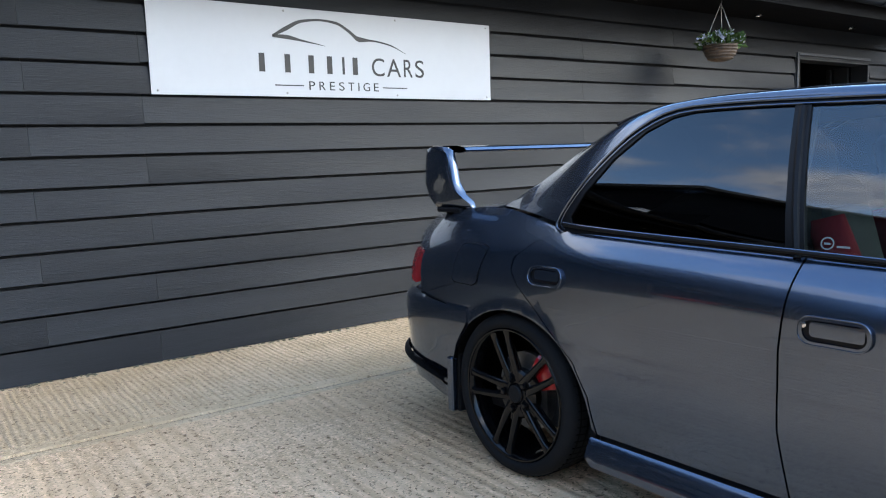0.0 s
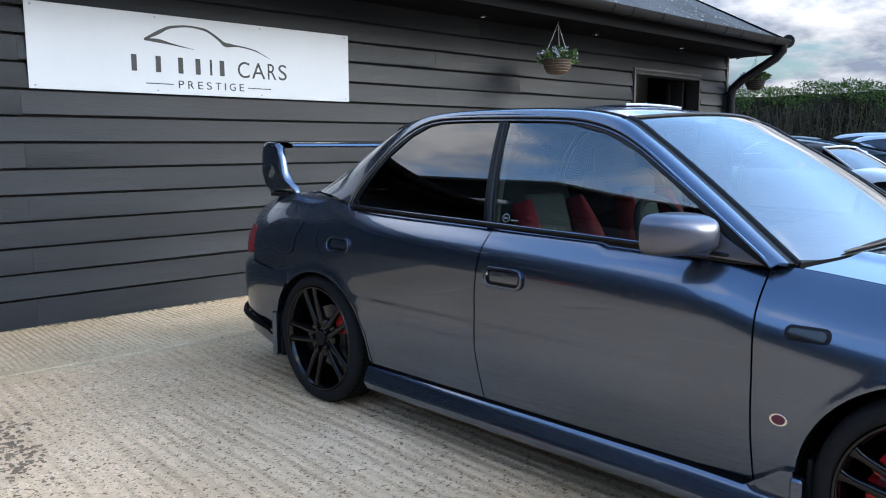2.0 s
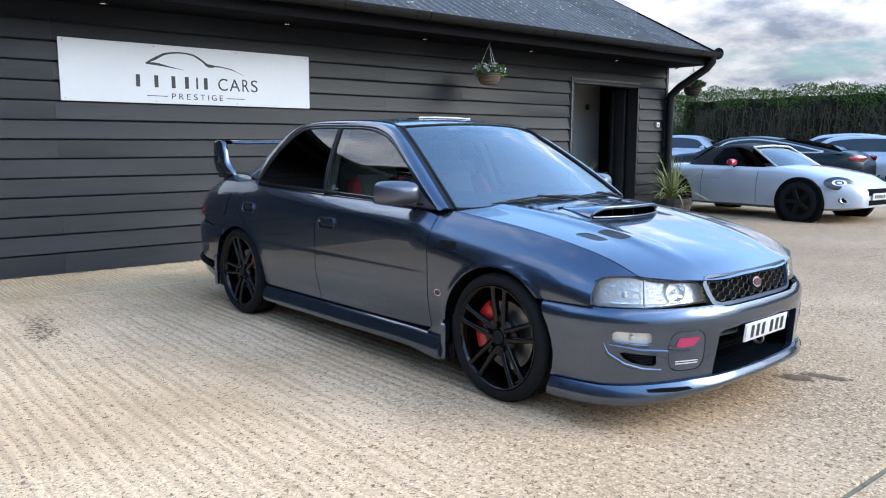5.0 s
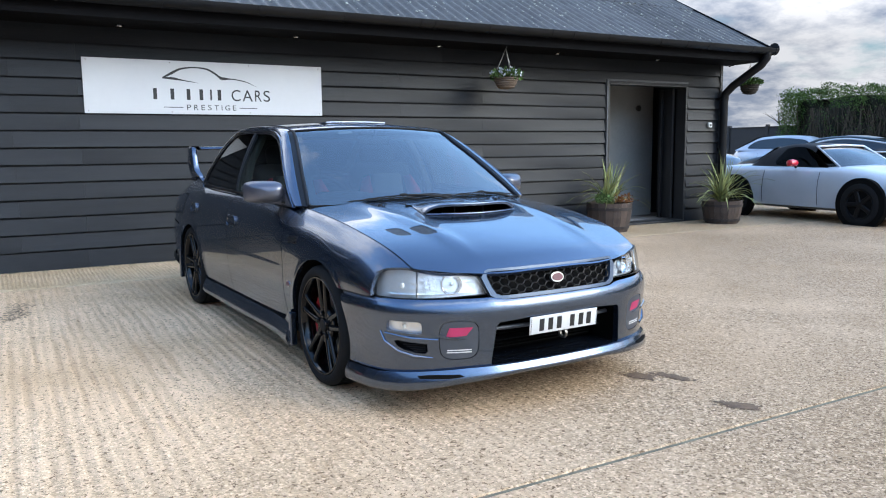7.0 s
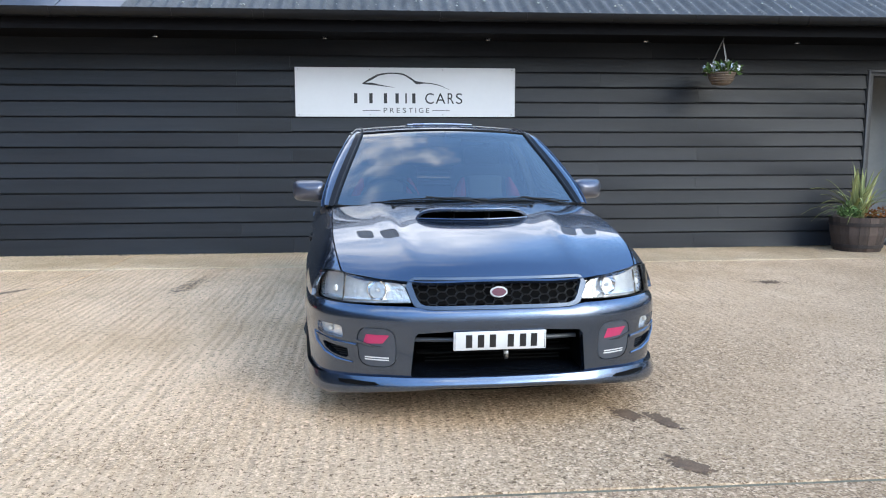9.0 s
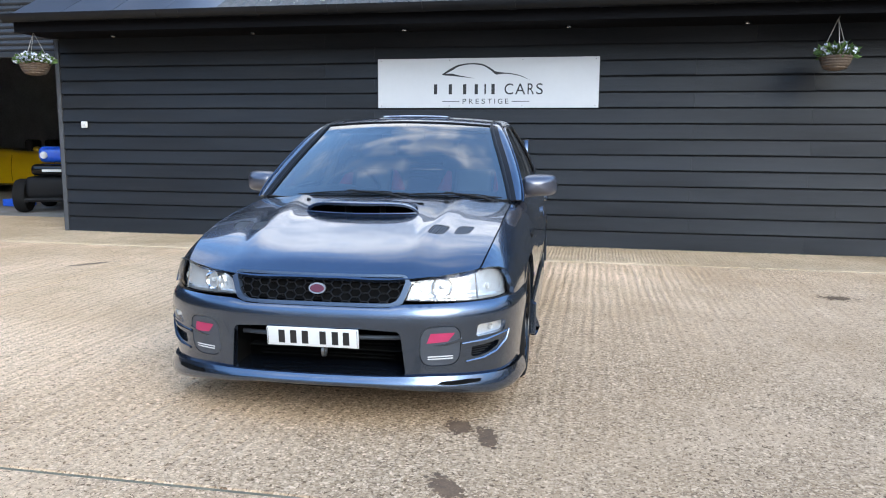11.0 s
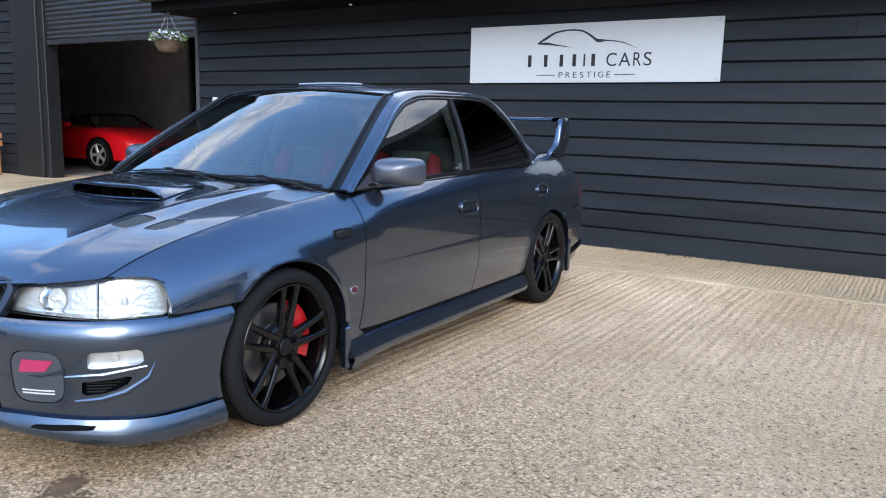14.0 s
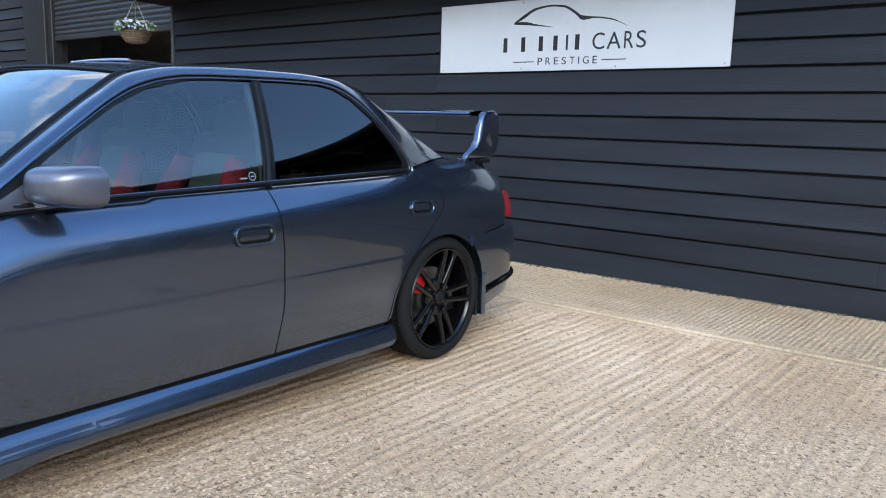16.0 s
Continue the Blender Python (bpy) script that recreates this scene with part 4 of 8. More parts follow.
bar(sign, -0.50, -0.30, -0.210, -0.203)
bar(sign, 0.30, 0.50, -0.210, -0.203)


def swoosh(pts, parent, name):
    """A flat stroke of varying width along points (x, z, width)."""
    xs = [p[0] for p in pts]
    fz, fw = pchip(xs, [p[1] for p in pts]), pchip(xs, [p[2] for p in pts])
    n, top, low = 40, [], []
    for i in range(n + 1):
        x = lerp(xs[0], xs[-1], i / n)
        top.append((x, fz(x) + max(0.0008, fw(x)) / 2))
        low.append((x, fz(x) - max(0.0008, fw(x)) / 2))
    edge = low + top[::-1]
    k = len(edge)
    gg = Geo()
    gg.v = [(a, -0.0062 - d, b) for d in (0, 0.0016) for a, b in edge]
    gg.f = [(k + k - 1 - i, k + k - 2 - i, k + i + 1, k + i) for i in range(n)] + [(i, k + i, k + (i + 1) % k, (i + 1) % k) for i in range(k)]
    return solid(name, gg, M_INK, parent, smooth=False)


swoosh([(-0.500, 0.098, 0.012), (-0.40, 0.150, 0.030), (-0.30, 0.198, 0.020), (-0.16, 0.215, 0.014), (-0.05, 0.205, 0.018), (0.06, 0.150, 0.024), (0.12, 0.108, 0.034), (0.22, 0.106, 0.012), (0.36, 0.086, 0.010), (0.50, 0.030, 0.002)], sign, "emblem_line")
swoosh([(-0.500, 0.098, 0.016), (-0.40, 0.094, 0.026), (-0.30, 0.078, 0.014), (-0.13, 0.052, 0.002)], sign, "emblem_line")

# ---- main barn beside the showroom ----
BY = 5.30
barn_front = Geo().box((-16, BY, -0.1), (-8.55, BY + 0.2, 3.75))
FACE = Matrix(((1, 0, 0, 0), (0, 0, 1, 0), (0, 1, 0, 0), (0, 0, 0, 1)))
barn_front.prism([(-16, 3.75), (X_L + 0.1, 3.75), (X_L + 0.1, 5.2), (-9.3, 8.1), (-16, 5.2)], BY, BY + 0.2, FACE)
barn_front.box((X_L, BY + 0.2, 2.75), (X_L + 0.1, 15.6, 5.2))
tagged(solid("wall_barn", barn_front, M_FASCIA, smooth=False), "tall dark boarded barn front", "wall", kind="structure")
wb = bpy.data.objects["wall_barn"]
for r in range(20):
    plank(-15.9, -8.56, 0.02 + 0.182 * r, 0.205, BY, wb, M_BOARD)
side = Geo().box((X_L - 0.06, WALL_Y + 0.02, 0), (X_L - 0.005, BY + 0.3, 3.9))
tagged(solid("wall_return", side, M_FASCIA, smooth=False), "dark boarded return wall at the garage opening", "wall", kind="structure")
tagged(solid("jamb", Geo().box((-8.55, BY - 0.10, 0), (-7.75, BY + 0.25, 3.9), 0.01).box((-7.75, BY - 0.05, 0), (-7.60, BY + 0.2, 3.9), 0.01), M_FRAME), "dark steel jamb of the roller shutter", "jamb", kind="structure")
shutter = thing("roller_shutter", pose(0, BY + 0.02, 0), "grey ribbed roller shutter raised above the garage opening", "shutter")
z = 2.33
solid("bottom_rail", Geo().box((-7.60, -0.03, z - 0.03), (X_L - 0.06, 0.03, z + 0.05), 0.006), M_SHUTTER, shutter)
z += 0.052
while z < 3.78:
    solid("slat", Geo().grid(lambda u, v: (lerp(-7.60, X_L - 0.06, u), -0.022 * math.sin(math.pi * clamp(v * 1.15)), z + 0.076 * v), 2, 6, thick=0.002), M_SHUTTER, shutter, angle=60)
    z += 0.078
barn_roof = Geo().box((0, BY - 0.3, -0.05), (7.5, 15.9, 0.05), m=pose(-9.35, 0, 8.18, 0, 23.4, 0)).box((-7.6, BY - 0.3, -0.05), (0, 15.9, 0.05), m=pose(-9.25, 0, 8.18, 0, -23.4, 0))
tagged(solid("barn_roof", barn_roof, M_ROOF), "grey barn roof", "roof", kind="structure")
barn_in = Geo().box((-16, 15.5, 0), (4, 15.7, 5)).box((-16.2, BY, 0), (-16, 15.6, 5)).box((X_L + 0.2, 9.3, 0), (X_L + 0.4, 15.6, 5))
tagged(solid("wall_barn_inner", barn_in, M_INNER, smooth=False), "dim inner garage walls", "wall", kind="structure")
tagged(solid("wall_partition", Geo().box((-16, 10.4, 0), (-10.3, 10.55, 3.4)), M_INNER, smooth=False), "grey partition wall inside the garage", "wall", kind="structure")
tagged(solid("ceiling_barn", Geo().box((-16, BY, 3.8), (X_L + 0.3, 15.6, 3.95)), M_INNER), "dark garage ceiling", "ceiling", kind="structure")
tagged(solid("bandedgarage", Geo().box((-16, 6.0, -0.12), (X_L + 0.3, 15.6, -0.005)), M_FLOOR), "smooth grey garage floor", "floor", kind="structure")

# unseen long low barn added to the west, its height set to block sky light
wy = Geo().box((-11.3, -34, -0.1), (-11.0, 4.2, 5.4))
tagged(solid("wall_west_barn", wy, M_BOARD, smooth=False), "unseen dark boarded wall added to block low western sky", "wall", kind="structure")
tagged(solid("west_barn_roof", Geo().box((-6.5, -34.2, -0.06), (0.3, 4.3, 0.06), m=pose(-10.8, 0, 5.4, 0, 24, 0)), M_ROOF), "unseen grey roof added over the western blocking wall", "roof", kind="structure")


# ---- the blue-grey saloon ----
CAR = pose(2.780, -0.5225, 0, 0, 0, 2.03)
car = thing("saloon_car", CAR, "blue-grey metallic four-door saloon with black wheels and rear wing", "car")
AX_R = 2.50            # rear axle behind the front axle
WM = pchip((-0.66, -0.55, -0.40, -0.20, 0.0, 0.45, 1.2, 2.0, 2.5, 2.8, 3.0, 3.15, 3.30), (0.768, 0.790, 0.812, 0.829, 0.838, 0.843, 0.846, 0.845, 0.842, 0.836, 0.826, 0.800, 0.745))
ZS = pchip((-0.75, -0.65, -0.55, -0.45, -0.28, -0.05, 0.19, 0.45, 0.60, 0.87, 1.45, 2.26, 2.50, 2.70, 2.84, 3.06, 3.25), (0.590, 0.650, 0.698, 0.732, 0.770, 0.808, 0.834, 0.858, 0.862, 0.872, 0.888, 0.912, 0.945, 0.962, 0.960, 0.935, 0.895))
SS = pchip((-0.75, -0.65, -0.45, -0.2, 0.19, 0.42, 0.58, 0.9, 2.0, 2.25, 2.5, 2.72, 3.0, 3.2), (0.630, 0.660, 0.690, 0.705, 0.712, 0.722, 0.768, 0.775, 0.772, 0.765, 0.705, 0.650, 0.635, 0.60))
HH = pchip((-0.7, 0.0, 0.4, 0.7, 2.1, 2.6, 3.2), (0.20, 0.24, 0.22, 0.16, 0.16, 0.26, 0.26))
ARCH_F, ARCH_R = (0.0, 0.298, 0.338, 0.334), (2.475, 0.290, 0.352, 0.330)


def arch_r(a, z, arch):
    return math.hypot((a - arch[0]) / arch[2], (z - arch[1]) / arch[3])


def W(a, z):
    """Half width of the body side at the distance a behind the front axle and height z."""
    wm, zs = WM(a), ZS(a)
    h = zs - z
    w = wm - (wm - SS(a)) * max(0.0, 1 - h / HH(a)) ** 2.2
    if h < 0:
        w -= -h * 0.9
    if z < 0.50:
        w -= 0.045 * ((0.50 - z) / 0.3) ** 2
    if z < 0.56:                                            # pressed line along the doors
        k = clamp((0.560 - z) / 0.024)
        f = clamp((a - 0.40) / 0.14) * clamp((2.30 - a) / 0.30)
        w += 0.0010 * k * k * (3 - 2 * k) * f * f * (3 - 2 * f)
    for arch in (ARCH_F, ARCH_R):
        r = arch_r(a, z, arch)
        w += 0.006 * math.exp(-((r - 1.0) / 0.065) ** 2)
    return w


def side_fn(sg, off=0.0):
    return lambda a, z: (sg * (W(a, z) + off), a, z)


def arch_arc(arch, a0, a1, n=22):
    """Points on the arch from angle a0 to a1, degrees, 0 to the rear, 90 up."""
    return [(arch[0] + arch[2] * math.cos(radians(lerp(a0, a1, i / n))), arch[1] + arch[3] * math.sin(radians(lerp(a0, a1, i / n)))) for i in range(n + 1)]


GAP = 0.0028
SILL = 0.262
ROWS_M = (0.520, 0.532, 0.538, 0.542, 0.546, 0.550, 0.556, 0.562)
top_line = lambda a0, a1, n=14, dz=0.0: [(lerp(a0, a1, i / n), ZS(lerp(a0, a1, i / n)) + dz) for i in range(n + 1)]
B_LINE = [(1.462, 0.892), (1.476, 0.80), (1.490, 0.66), (1.489, 0.562), (1.489, 0.556), (1.489, 0.546), (1.489, 0.538), (1.489, 0.530), (1.488, 0.45), (1.470, 0.33), (1.462, SILL)]
R_EDGE = [(2.285, 0.905), (2.40, 0.868), (2.478, 0.810), (2.482, 0.765), (2.445, 0.715), (2.375, 0.655), (2.284, 0.578), (2.182, 0.490), (2.127, 0.390), (2.106, SILL)]
F_EDGE = [(0.452, SILL), (0.458, 0.40), (0.461, 0.530), (0.461, 0.538), (0.461, 0.546), (0.461, 0.556), (0.461, 0.562), (0.462, 0.58), (0.466, 0.74), (0.462, ZS(0.462))]

for sg in (-1, 1):
    fn = side_fn(sg)
    # front door
    o = [(a + GAP, z) for a, z in F_EDGE] + top_line(0.50, 1.44, dz=0.012) + [(a - GAP, z) for a, z in B_LINE]
    fd = panel("front_door", o, fn, M_PAINT, car, step=0.045, rows=ROWS_M)
    # rear door
    o = [(a + GAP, z) for a, z in B_LINE[::-1]] + top_line(1.49, 2.25, dz=0.012) + [(a - GAP, z) for a, z in R_EDGE]
    rd = panel("rear_door", o, fn, M_PAINT, car, step=0.045, rows=ROWS_M)
    # front wing with arch
    arc = arch_arc(ARCH_F, -8, 136)
    o = [(0.452 - GAP, SILL)] + [(a - GAP, z) for a, z in F_EDGE[1:]] + top_line(0.44, -0.640, 22) + [(-0.640, 0.656), (-0.59, 0.656), (-0.542, 0.650), (-0.520, 0.639), (-0.510, 0.615), (-0.507, 0.56), (-0.513, 0.530)] + [(lerp(-0.513, arc[-1][0], i / 8), 0.528) for i in range(1, 8)] + arc[::-1] + [(0.345, SILL)]
    fw = panel("front_wing", o, fn, M_PAINT, car, step=0.02, rows=ROWS_M)
    # rear quarter with arch
    arc = arch_arc(ARCH_R, 182, 48)
    o = [(2.106 + GAP, SILL)] + arc + [(2.80, 0.585), (2.95, 0.605), (3.03, 0.618), (3.035, 0.655), (3.042, 0.79), (3.10, 0.80), (3.17, 0.84)] + top_line(3.19, 2.33, 22) + [(a + GAP, z) for a, z in R_EDGE[:-1]]
    panel("rear_quarter", o, fn, M_PAINT, car, step=0.022)
    # sill under the doors and the skirt
    sk = pchip((0.145, 0.160, 0.175, 0.215, 0.240, 0.250), (0.838, 0.856, 0.859, 0.846, 0.834, 0.824))
    o = [(0.735, 0.152), (1.0, 0.153), (1.6, 0.157), (2.10, 0.162), (2.128, 0.19), (2.128, 0.2490), (1.6, 0.2490), (1.0, 0.2490), (0.735, 0.2490)]
    panel("side_skirt", o, lambda a, z: (sg * (sk(z) + 0.012 * clamp((0.62 - a) / 0.2)), a, z), M_PAINT, car, step=0.035, rows=(0.165, 0.172, 0.185, 0.2, 0.215, 0.23, 0.240))
    o = [(0.338, 0.128), (0.334, 0.23), (0.336, 0.330), (0.372, 0.322), (0.415, 0.288), (0.47, 0.2490), (0.58, 0.2490), (0.737, 0.2490), (0.737, 0.152), (0.60, 0.148), (0.45, 0.134)]
    panel("skirt_end", o, lambda a, z: (sg * (sk(clamp(z, 0.145, 0.250)) + 0.026 * clamp((0.737 - a) / 0.40) ** 1.6), a, z), M_PAINT, car, step=0.03, thick=0.03, rows=(0.165, 0.172, 0.185, 0.2, 0.215, 0.23, 0.240))
    solid("sill_cover", Geo().box((sg * 0.757 - 0.04, 0.36, 0.19), (sg * 0.757 + 0.04, 2.12, 0.275), 0.01), M_MATBLACK, car)
    # weatherstrip along the belt
    bl = [(sg * (W(a, ZS(a)) + 0.000), a, ZS(a) + 0.016) for a in [lerp(0.50, 2.30, i / 24) for i in range(25)]]
    solid("belt_seal", Geo().tube(bl, 0.0068, 8), M_SEAL, car)
    solid("belt_bead", Geo().tube([(x + sg * 0.002, y, z + 0.006) for x, y, z in bl], 0.0026, 6), M_PAINT, car)
    # arch liner and mudflaps
    for arch, lab in ((ARCH_F, "f"), (ARCH_R, "r")):
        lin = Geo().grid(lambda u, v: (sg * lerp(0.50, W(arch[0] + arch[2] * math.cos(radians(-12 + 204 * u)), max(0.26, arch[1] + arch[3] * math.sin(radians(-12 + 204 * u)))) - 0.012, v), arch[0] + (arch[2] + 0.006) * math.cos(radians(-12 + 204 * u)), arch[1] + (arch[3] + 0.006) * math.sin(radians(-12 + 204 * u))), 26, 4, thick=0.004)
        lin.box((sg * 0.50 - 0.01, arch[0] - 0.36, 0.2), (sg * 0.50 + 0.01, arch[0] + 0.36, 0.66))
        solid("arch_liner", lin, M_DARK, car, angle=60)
    solid("mudflap", Geo().box((sg * 0.725 - 0.09, 2.815, 0.155), (sg * 0.725 + 0.085, 2.835, 0.40), 0.006), M_MATBLACK, car)
    solid("mudflap_face", Geo().box((sg * 0.835 - 0.018, 2.812, 0.165), (sg * 0.835 + 0.014, 2.845, 0.385), 0.006), M_PAINT, car)
    solid("mudflap_inner", Geo().box((sg * 0.72 - 0.09, 0.300, 0.135), (sg * 0.72 + 0.08, 0.316, 0.36), 0.005), M_MATBLACK, car)
    solid("mudflap_face", Geo().box((sg * 0.846 - 0.020, 0.306, 0.140), (sg * 0.846 + 0.018, 0.338, 0.318), 0.006), M_PAINT, car)
    # indicator repeater and round badge
    o = rounded(0.268, 0.682, 0.382, 0.722, 0.017)
    panel("repeater_bezel", o, side_fn(sg, 0.003), M_SEAL, car, step=0.02, thick=0.006)
    panel("repeater", rounded(0.278, 0.689, 0.372, 0.715, 0.011), side_fn(sg, 0.008), M_BULB, car, step=0.02, thick=0.006, label="smoked side repeater lens")
    cir = lambda r: [(0.382 + r * math.cos(2 * math.pi * i / 20), 0.461 + 0.72 * r * math.sin(2 * math.pi * i / 20)) for i in range(20)]
    bd = panel("wing_badge", cir(0.024), side_fn(sg, 0.003), M_CHROME, car, step=0.02, thick=0.004)
    panel("badge_face", cir(0.018), side_fn(sg, 0.0055), M_BADGE, bd, step=0.02, thick=0.003)
    # door handles
    for dr, a0, a1, z0, z1 in ((fd, 1.264, 1.438, 0.692, 0.763), (rd, 2.226, 2.384, 0.728, 0.794)):
        b = panel("handle_bezel", rounded(a0, z0, a1, z1, 0.032), side_fn(sg, 0.009), M_PAINT, dr, holes=[rounded(a0 + 0.009, z0 + 0.009, a1 - 0.012, z1 - 0.009, 0.024)], step=0.02, thick=0.012)
        solid("handle_rim", Geo().tube([side_fn(sg, 0.010)(p, q) for p, q in dense(rounded(a0, z0, a1, z1, 0.032), 0.02)] + [side_fn(sg, 0.010)(*rounded(a0, z0, a1, z1, 0.032)[0])], 0.0024, 6), M_PAINT, dr)
        # flush sheet; its black colour stands for the shade in the grip
        panel("handle_cup", rounded(a0 + 0.010, z0 + 0.010, a1 - 0.013, z1 - 0.010, 0.022), side_fn(sg, 0.002), M_SEAL, dr, step=0.02, thick=0.0)
        panel("handle", rounded(a0 + 0.014, z0 + 0.021, a1 - 0.030, z1 - 0.013, 0.010), side_fn(sg, 0.008), M_PAINT, dr, step=0.02, thick=0.006)
    solid("key_lock", Geo().lathe([(0.008, 0), (0.008, 0.005), (0.006, 0.006)], 12, pose(sg * (W(1.425, 0.742) + 0.003), 1.424, 0.740, 0, sg * 90, 0)), M_CHROME, fd)
# fuel flap
o = [(2.625, 0.832), (2.655, 0.842), (2.770, 0.840), (2.792, 0.825), (2.815, 0.70), (2.800, 0.686), (2.69, 0.684), (2.662, 0.698)]
panel("fuel_flap_seam", o, side_fn(-1, 0.0020), M_SEAL, car, step=0.03, thick=0.0)
oc = Vector((2.722, 0.764))
panel("fuel_flap", [tuple(oc + (Vector(p) - oc) * 0.955) for p in o], side_fn(-1, 0.0036), M_PAINT, car, step=0.03, thick=0.003)

# greenhouse
GW = lambda z: 0.768 - 0.168 * max(0.0, (z - 0.87) / 0.40) ** 1.45


def glass_fn(sg, off=0.0):
    return lambda a, z: (sg * (GW(z) + off), a, z)


F_GLASS = [(0.555, 0.876), (0.605, 0.942), (0.70, 1.014), (0.795, 1.076), (0.95, 1.170), (1.085, 1.230), (1.255, 1.268), (1.40, 1.277), (1.546, 1.281), (1.500, 1.06), (1.470, 0.902), (1.15, 0.893), (0.87, 0.884)]
R_GLASS = [(1.520, 0.904), (1.548, 1.06), (1.592, 1.283), (1.77, 1.286), (1.91, 1.282), (1.98, 1.270), (2.062, 1.230), (2.153, 1.148), (2.236, 1.035), (2.276, 0.955), (2.262, 0.928), (2.22, 0.920), (1.85, 0.910)]
FRAME = [(0.452, 0.858), (0.60, 0.972), (0.785, 1.096), (0.94, 1.192), (1.075, 1.252), (1.25, 1.288), (1.55, 1.300), (1.78, 1.304), (1.97, 1.296), (2.09, 1.245), (2.19, 1.150), (2.275, 1.035), (2.325, 0.935), (2.30, 0.905)]
FRAME_LOW = [(2.26, 0.905), (1.85, 0.896), (1.47, 0.882), (0.87, 0.866), (0.55, 0.856)]
for sg in (-1, 1):
    panel("window_frame", FRAME + FRAME_LOW, glass_fn(sg, 0.0), M_SEAL, car, holes=[F_GLASS, R_GLASS], step=0.035, thick=0.02, label="black rubber-edged window frame")
    gl = panel("door_glass", F_GLASS, glass_fn(sg, -0.006), M_GLASS, car, step=0.06, thick=0.0, label="clear front door window")
    panel("rear_door_glass", R_GLASS, glass_fn(sg, -0.006), M_TINT, car, step=0.06, thick=0.0, label="dark tinted rear door window")
    cir = [(1.418 + 0.017 * math.cos(2 * math.pi * i / 18), 0.930 + 0.016 * math.sin(2 * math.pi * i / 18)) for i in range(18)]
    cir2 = [(1.418 + 0.0135 * math.cos(2 * math.pi * i / 18), 0.930 + 0.0125 * math.sin(2 * math.pi * i / 18)) for i in range(18)]
    panel("sticker", cir, glass_fn(sg, -0.004), M_STICKER, gl, holes=[cir2], step=0.02, thick=0.0)
    panel("sticker_bar", rounded(1.410, 0.927, 1.426, 0.932, 0.001), glass_fn(sg, -0.0035), M_STICKER, gl, step=0.02, thick=0.0)
    panel("sticker_text", rounded(1.362, 0.921, 1.394, 0.926, 0.001), glass_fn(sg, -0.0035), M_STICKER, gl, step=0.02, thick=0.0)
    # slim painted edge of the door frames
    mid = [(lerp(a, 1.4, 0.016), lerp(z, 1.05, 0.06)) for a, z in smooth_loop(FRAME + FRAME_LOW, 3)[:42]]
    solid("frame_edge", Geo().tube([(sg * (GW(z) + 0.003), a, z) for a, z in mid], 0.0026, 6), M_PAINT, car)
    # window division between the doors
    solid("division_bar", Geo().tube([(sg * (GW(z) + 0.0), lerp(1.488, 1.566, (z - 0.89) / 0.385), z) for z in (0.89, 1.0, 1.1, 1.2, 1.275)], 0.011, 8), M_SEAL, car)
    # bright reveal along the outer frame
    rv = [(sg * (GW(z) + 0.006), a, z) for a, z in smooth_loop(FRAME + FRAME_LOW, 3)[:42]]
    solid("frame_bead", Geo().tube(rv, 0.0048, 6), M_PAINT, car)

CW = [(0.452, 0.858), (0.60, 0.972), (0.785, 1.096), (0.94, 1.192), (1.075, 1.252), (1.25, 1.288), (1.55, 1.300), (1.78, 1.304), (1.97, 1.296), (2.09, 1.245), (2.19, 1.150), (2.275, 1.035), (2.325, 0.935)]
CI = [(0.706, 0.405, 0.862), (0.657, 0.590, 0.993), (0.607, 0.765, 1.110), (0.564, 0.915, 1.203), (0.533, 1.055, 1.280), (0.522, 1.25, 1.315), (0.530, 1.55, 1.327), (0.530, 1.80, 1.326), (0.524, 2.02, 1.313), (0.524, 2.19, 1.282), (0.548, 2.37, 1.190), (0.584, 2.56, 1.068), (0.622, 2.73, 0.968)]
T13 = list(range(13))
cw_a, cw_z = pchip(T13, [p[0] for p in CW]), pchip(T13, [p[1] for p in CW])
ci_s, ci_a, ci_z = (pchip(T13, [p[i] for p in CI]) for i in range(3))


def rail(sg):
    def fn(t, v):
        a0, z0 = cw_a(t), cw_z(t)
        p = Vector((sg * GW(z0), a0, z0))
        q = Vector((sg * ci_s(t), ci_a(t), ci_z(t)))
        m = p.lerp(q, v)
        n = Vector((sg * 0.8, 0, 0.6))
        return m + n * 0.016 * math.sin(math.pi * clamp(v))
    return fn


for sg in (-1, 1):
    panel("roof_pillar", [(0.0, 0.0)] + [(i * 0.25, 0.0) for i in range(1, 49)] + [(12.0, 0.5), (12.0, 1.0)] + [(12 - i * 0.25, 1.0) for i in range(1, 32)] + [(4.0 - i * 0.25, 0.70) for i in range(17)], rail(sg), M_PAINT, car, step=0.2, thick=0.012)
    panel("screen_edge", [(i * 0.25, 0.70) for i in range(17)] + [(4.0 - i * 0.25, 1.0) for i in range(17)], rail(sg), M_SEAL, car, step=0.2, thick=0.008)


def roof_pt(t, u, crown):
    """A point between the two inner rails at t; u from -1 to 1."""
    k = 1 - u * u
    return Vector((u * ci_s(t), ci_a(t) - 0.0 * k, ci_z(t) + crown * k))


panel("roof_skin", [(-0.985 + 1.97 * i / 24, 4.06 - 0.30 * (1 - (-1 + 2 * i / 24) ** 2)) for i in range(25)] + [(0.985, 4.06 + 4.9 * i / 16) for i in range(1, 16)] + [(0.985 - 1.97 * i / 24, 8.96 + 0.15 * (1 - (-1 + 2 * i / 24) ** 2)) for i in range(25)] + [(-0.985, 8.96 - 4.9 * i / 16) for i in range(1, 16)],
      lambda u, t: roof_pt(t, u, 0.026), M_PAINT, car, step=0.08, thick=0.01)
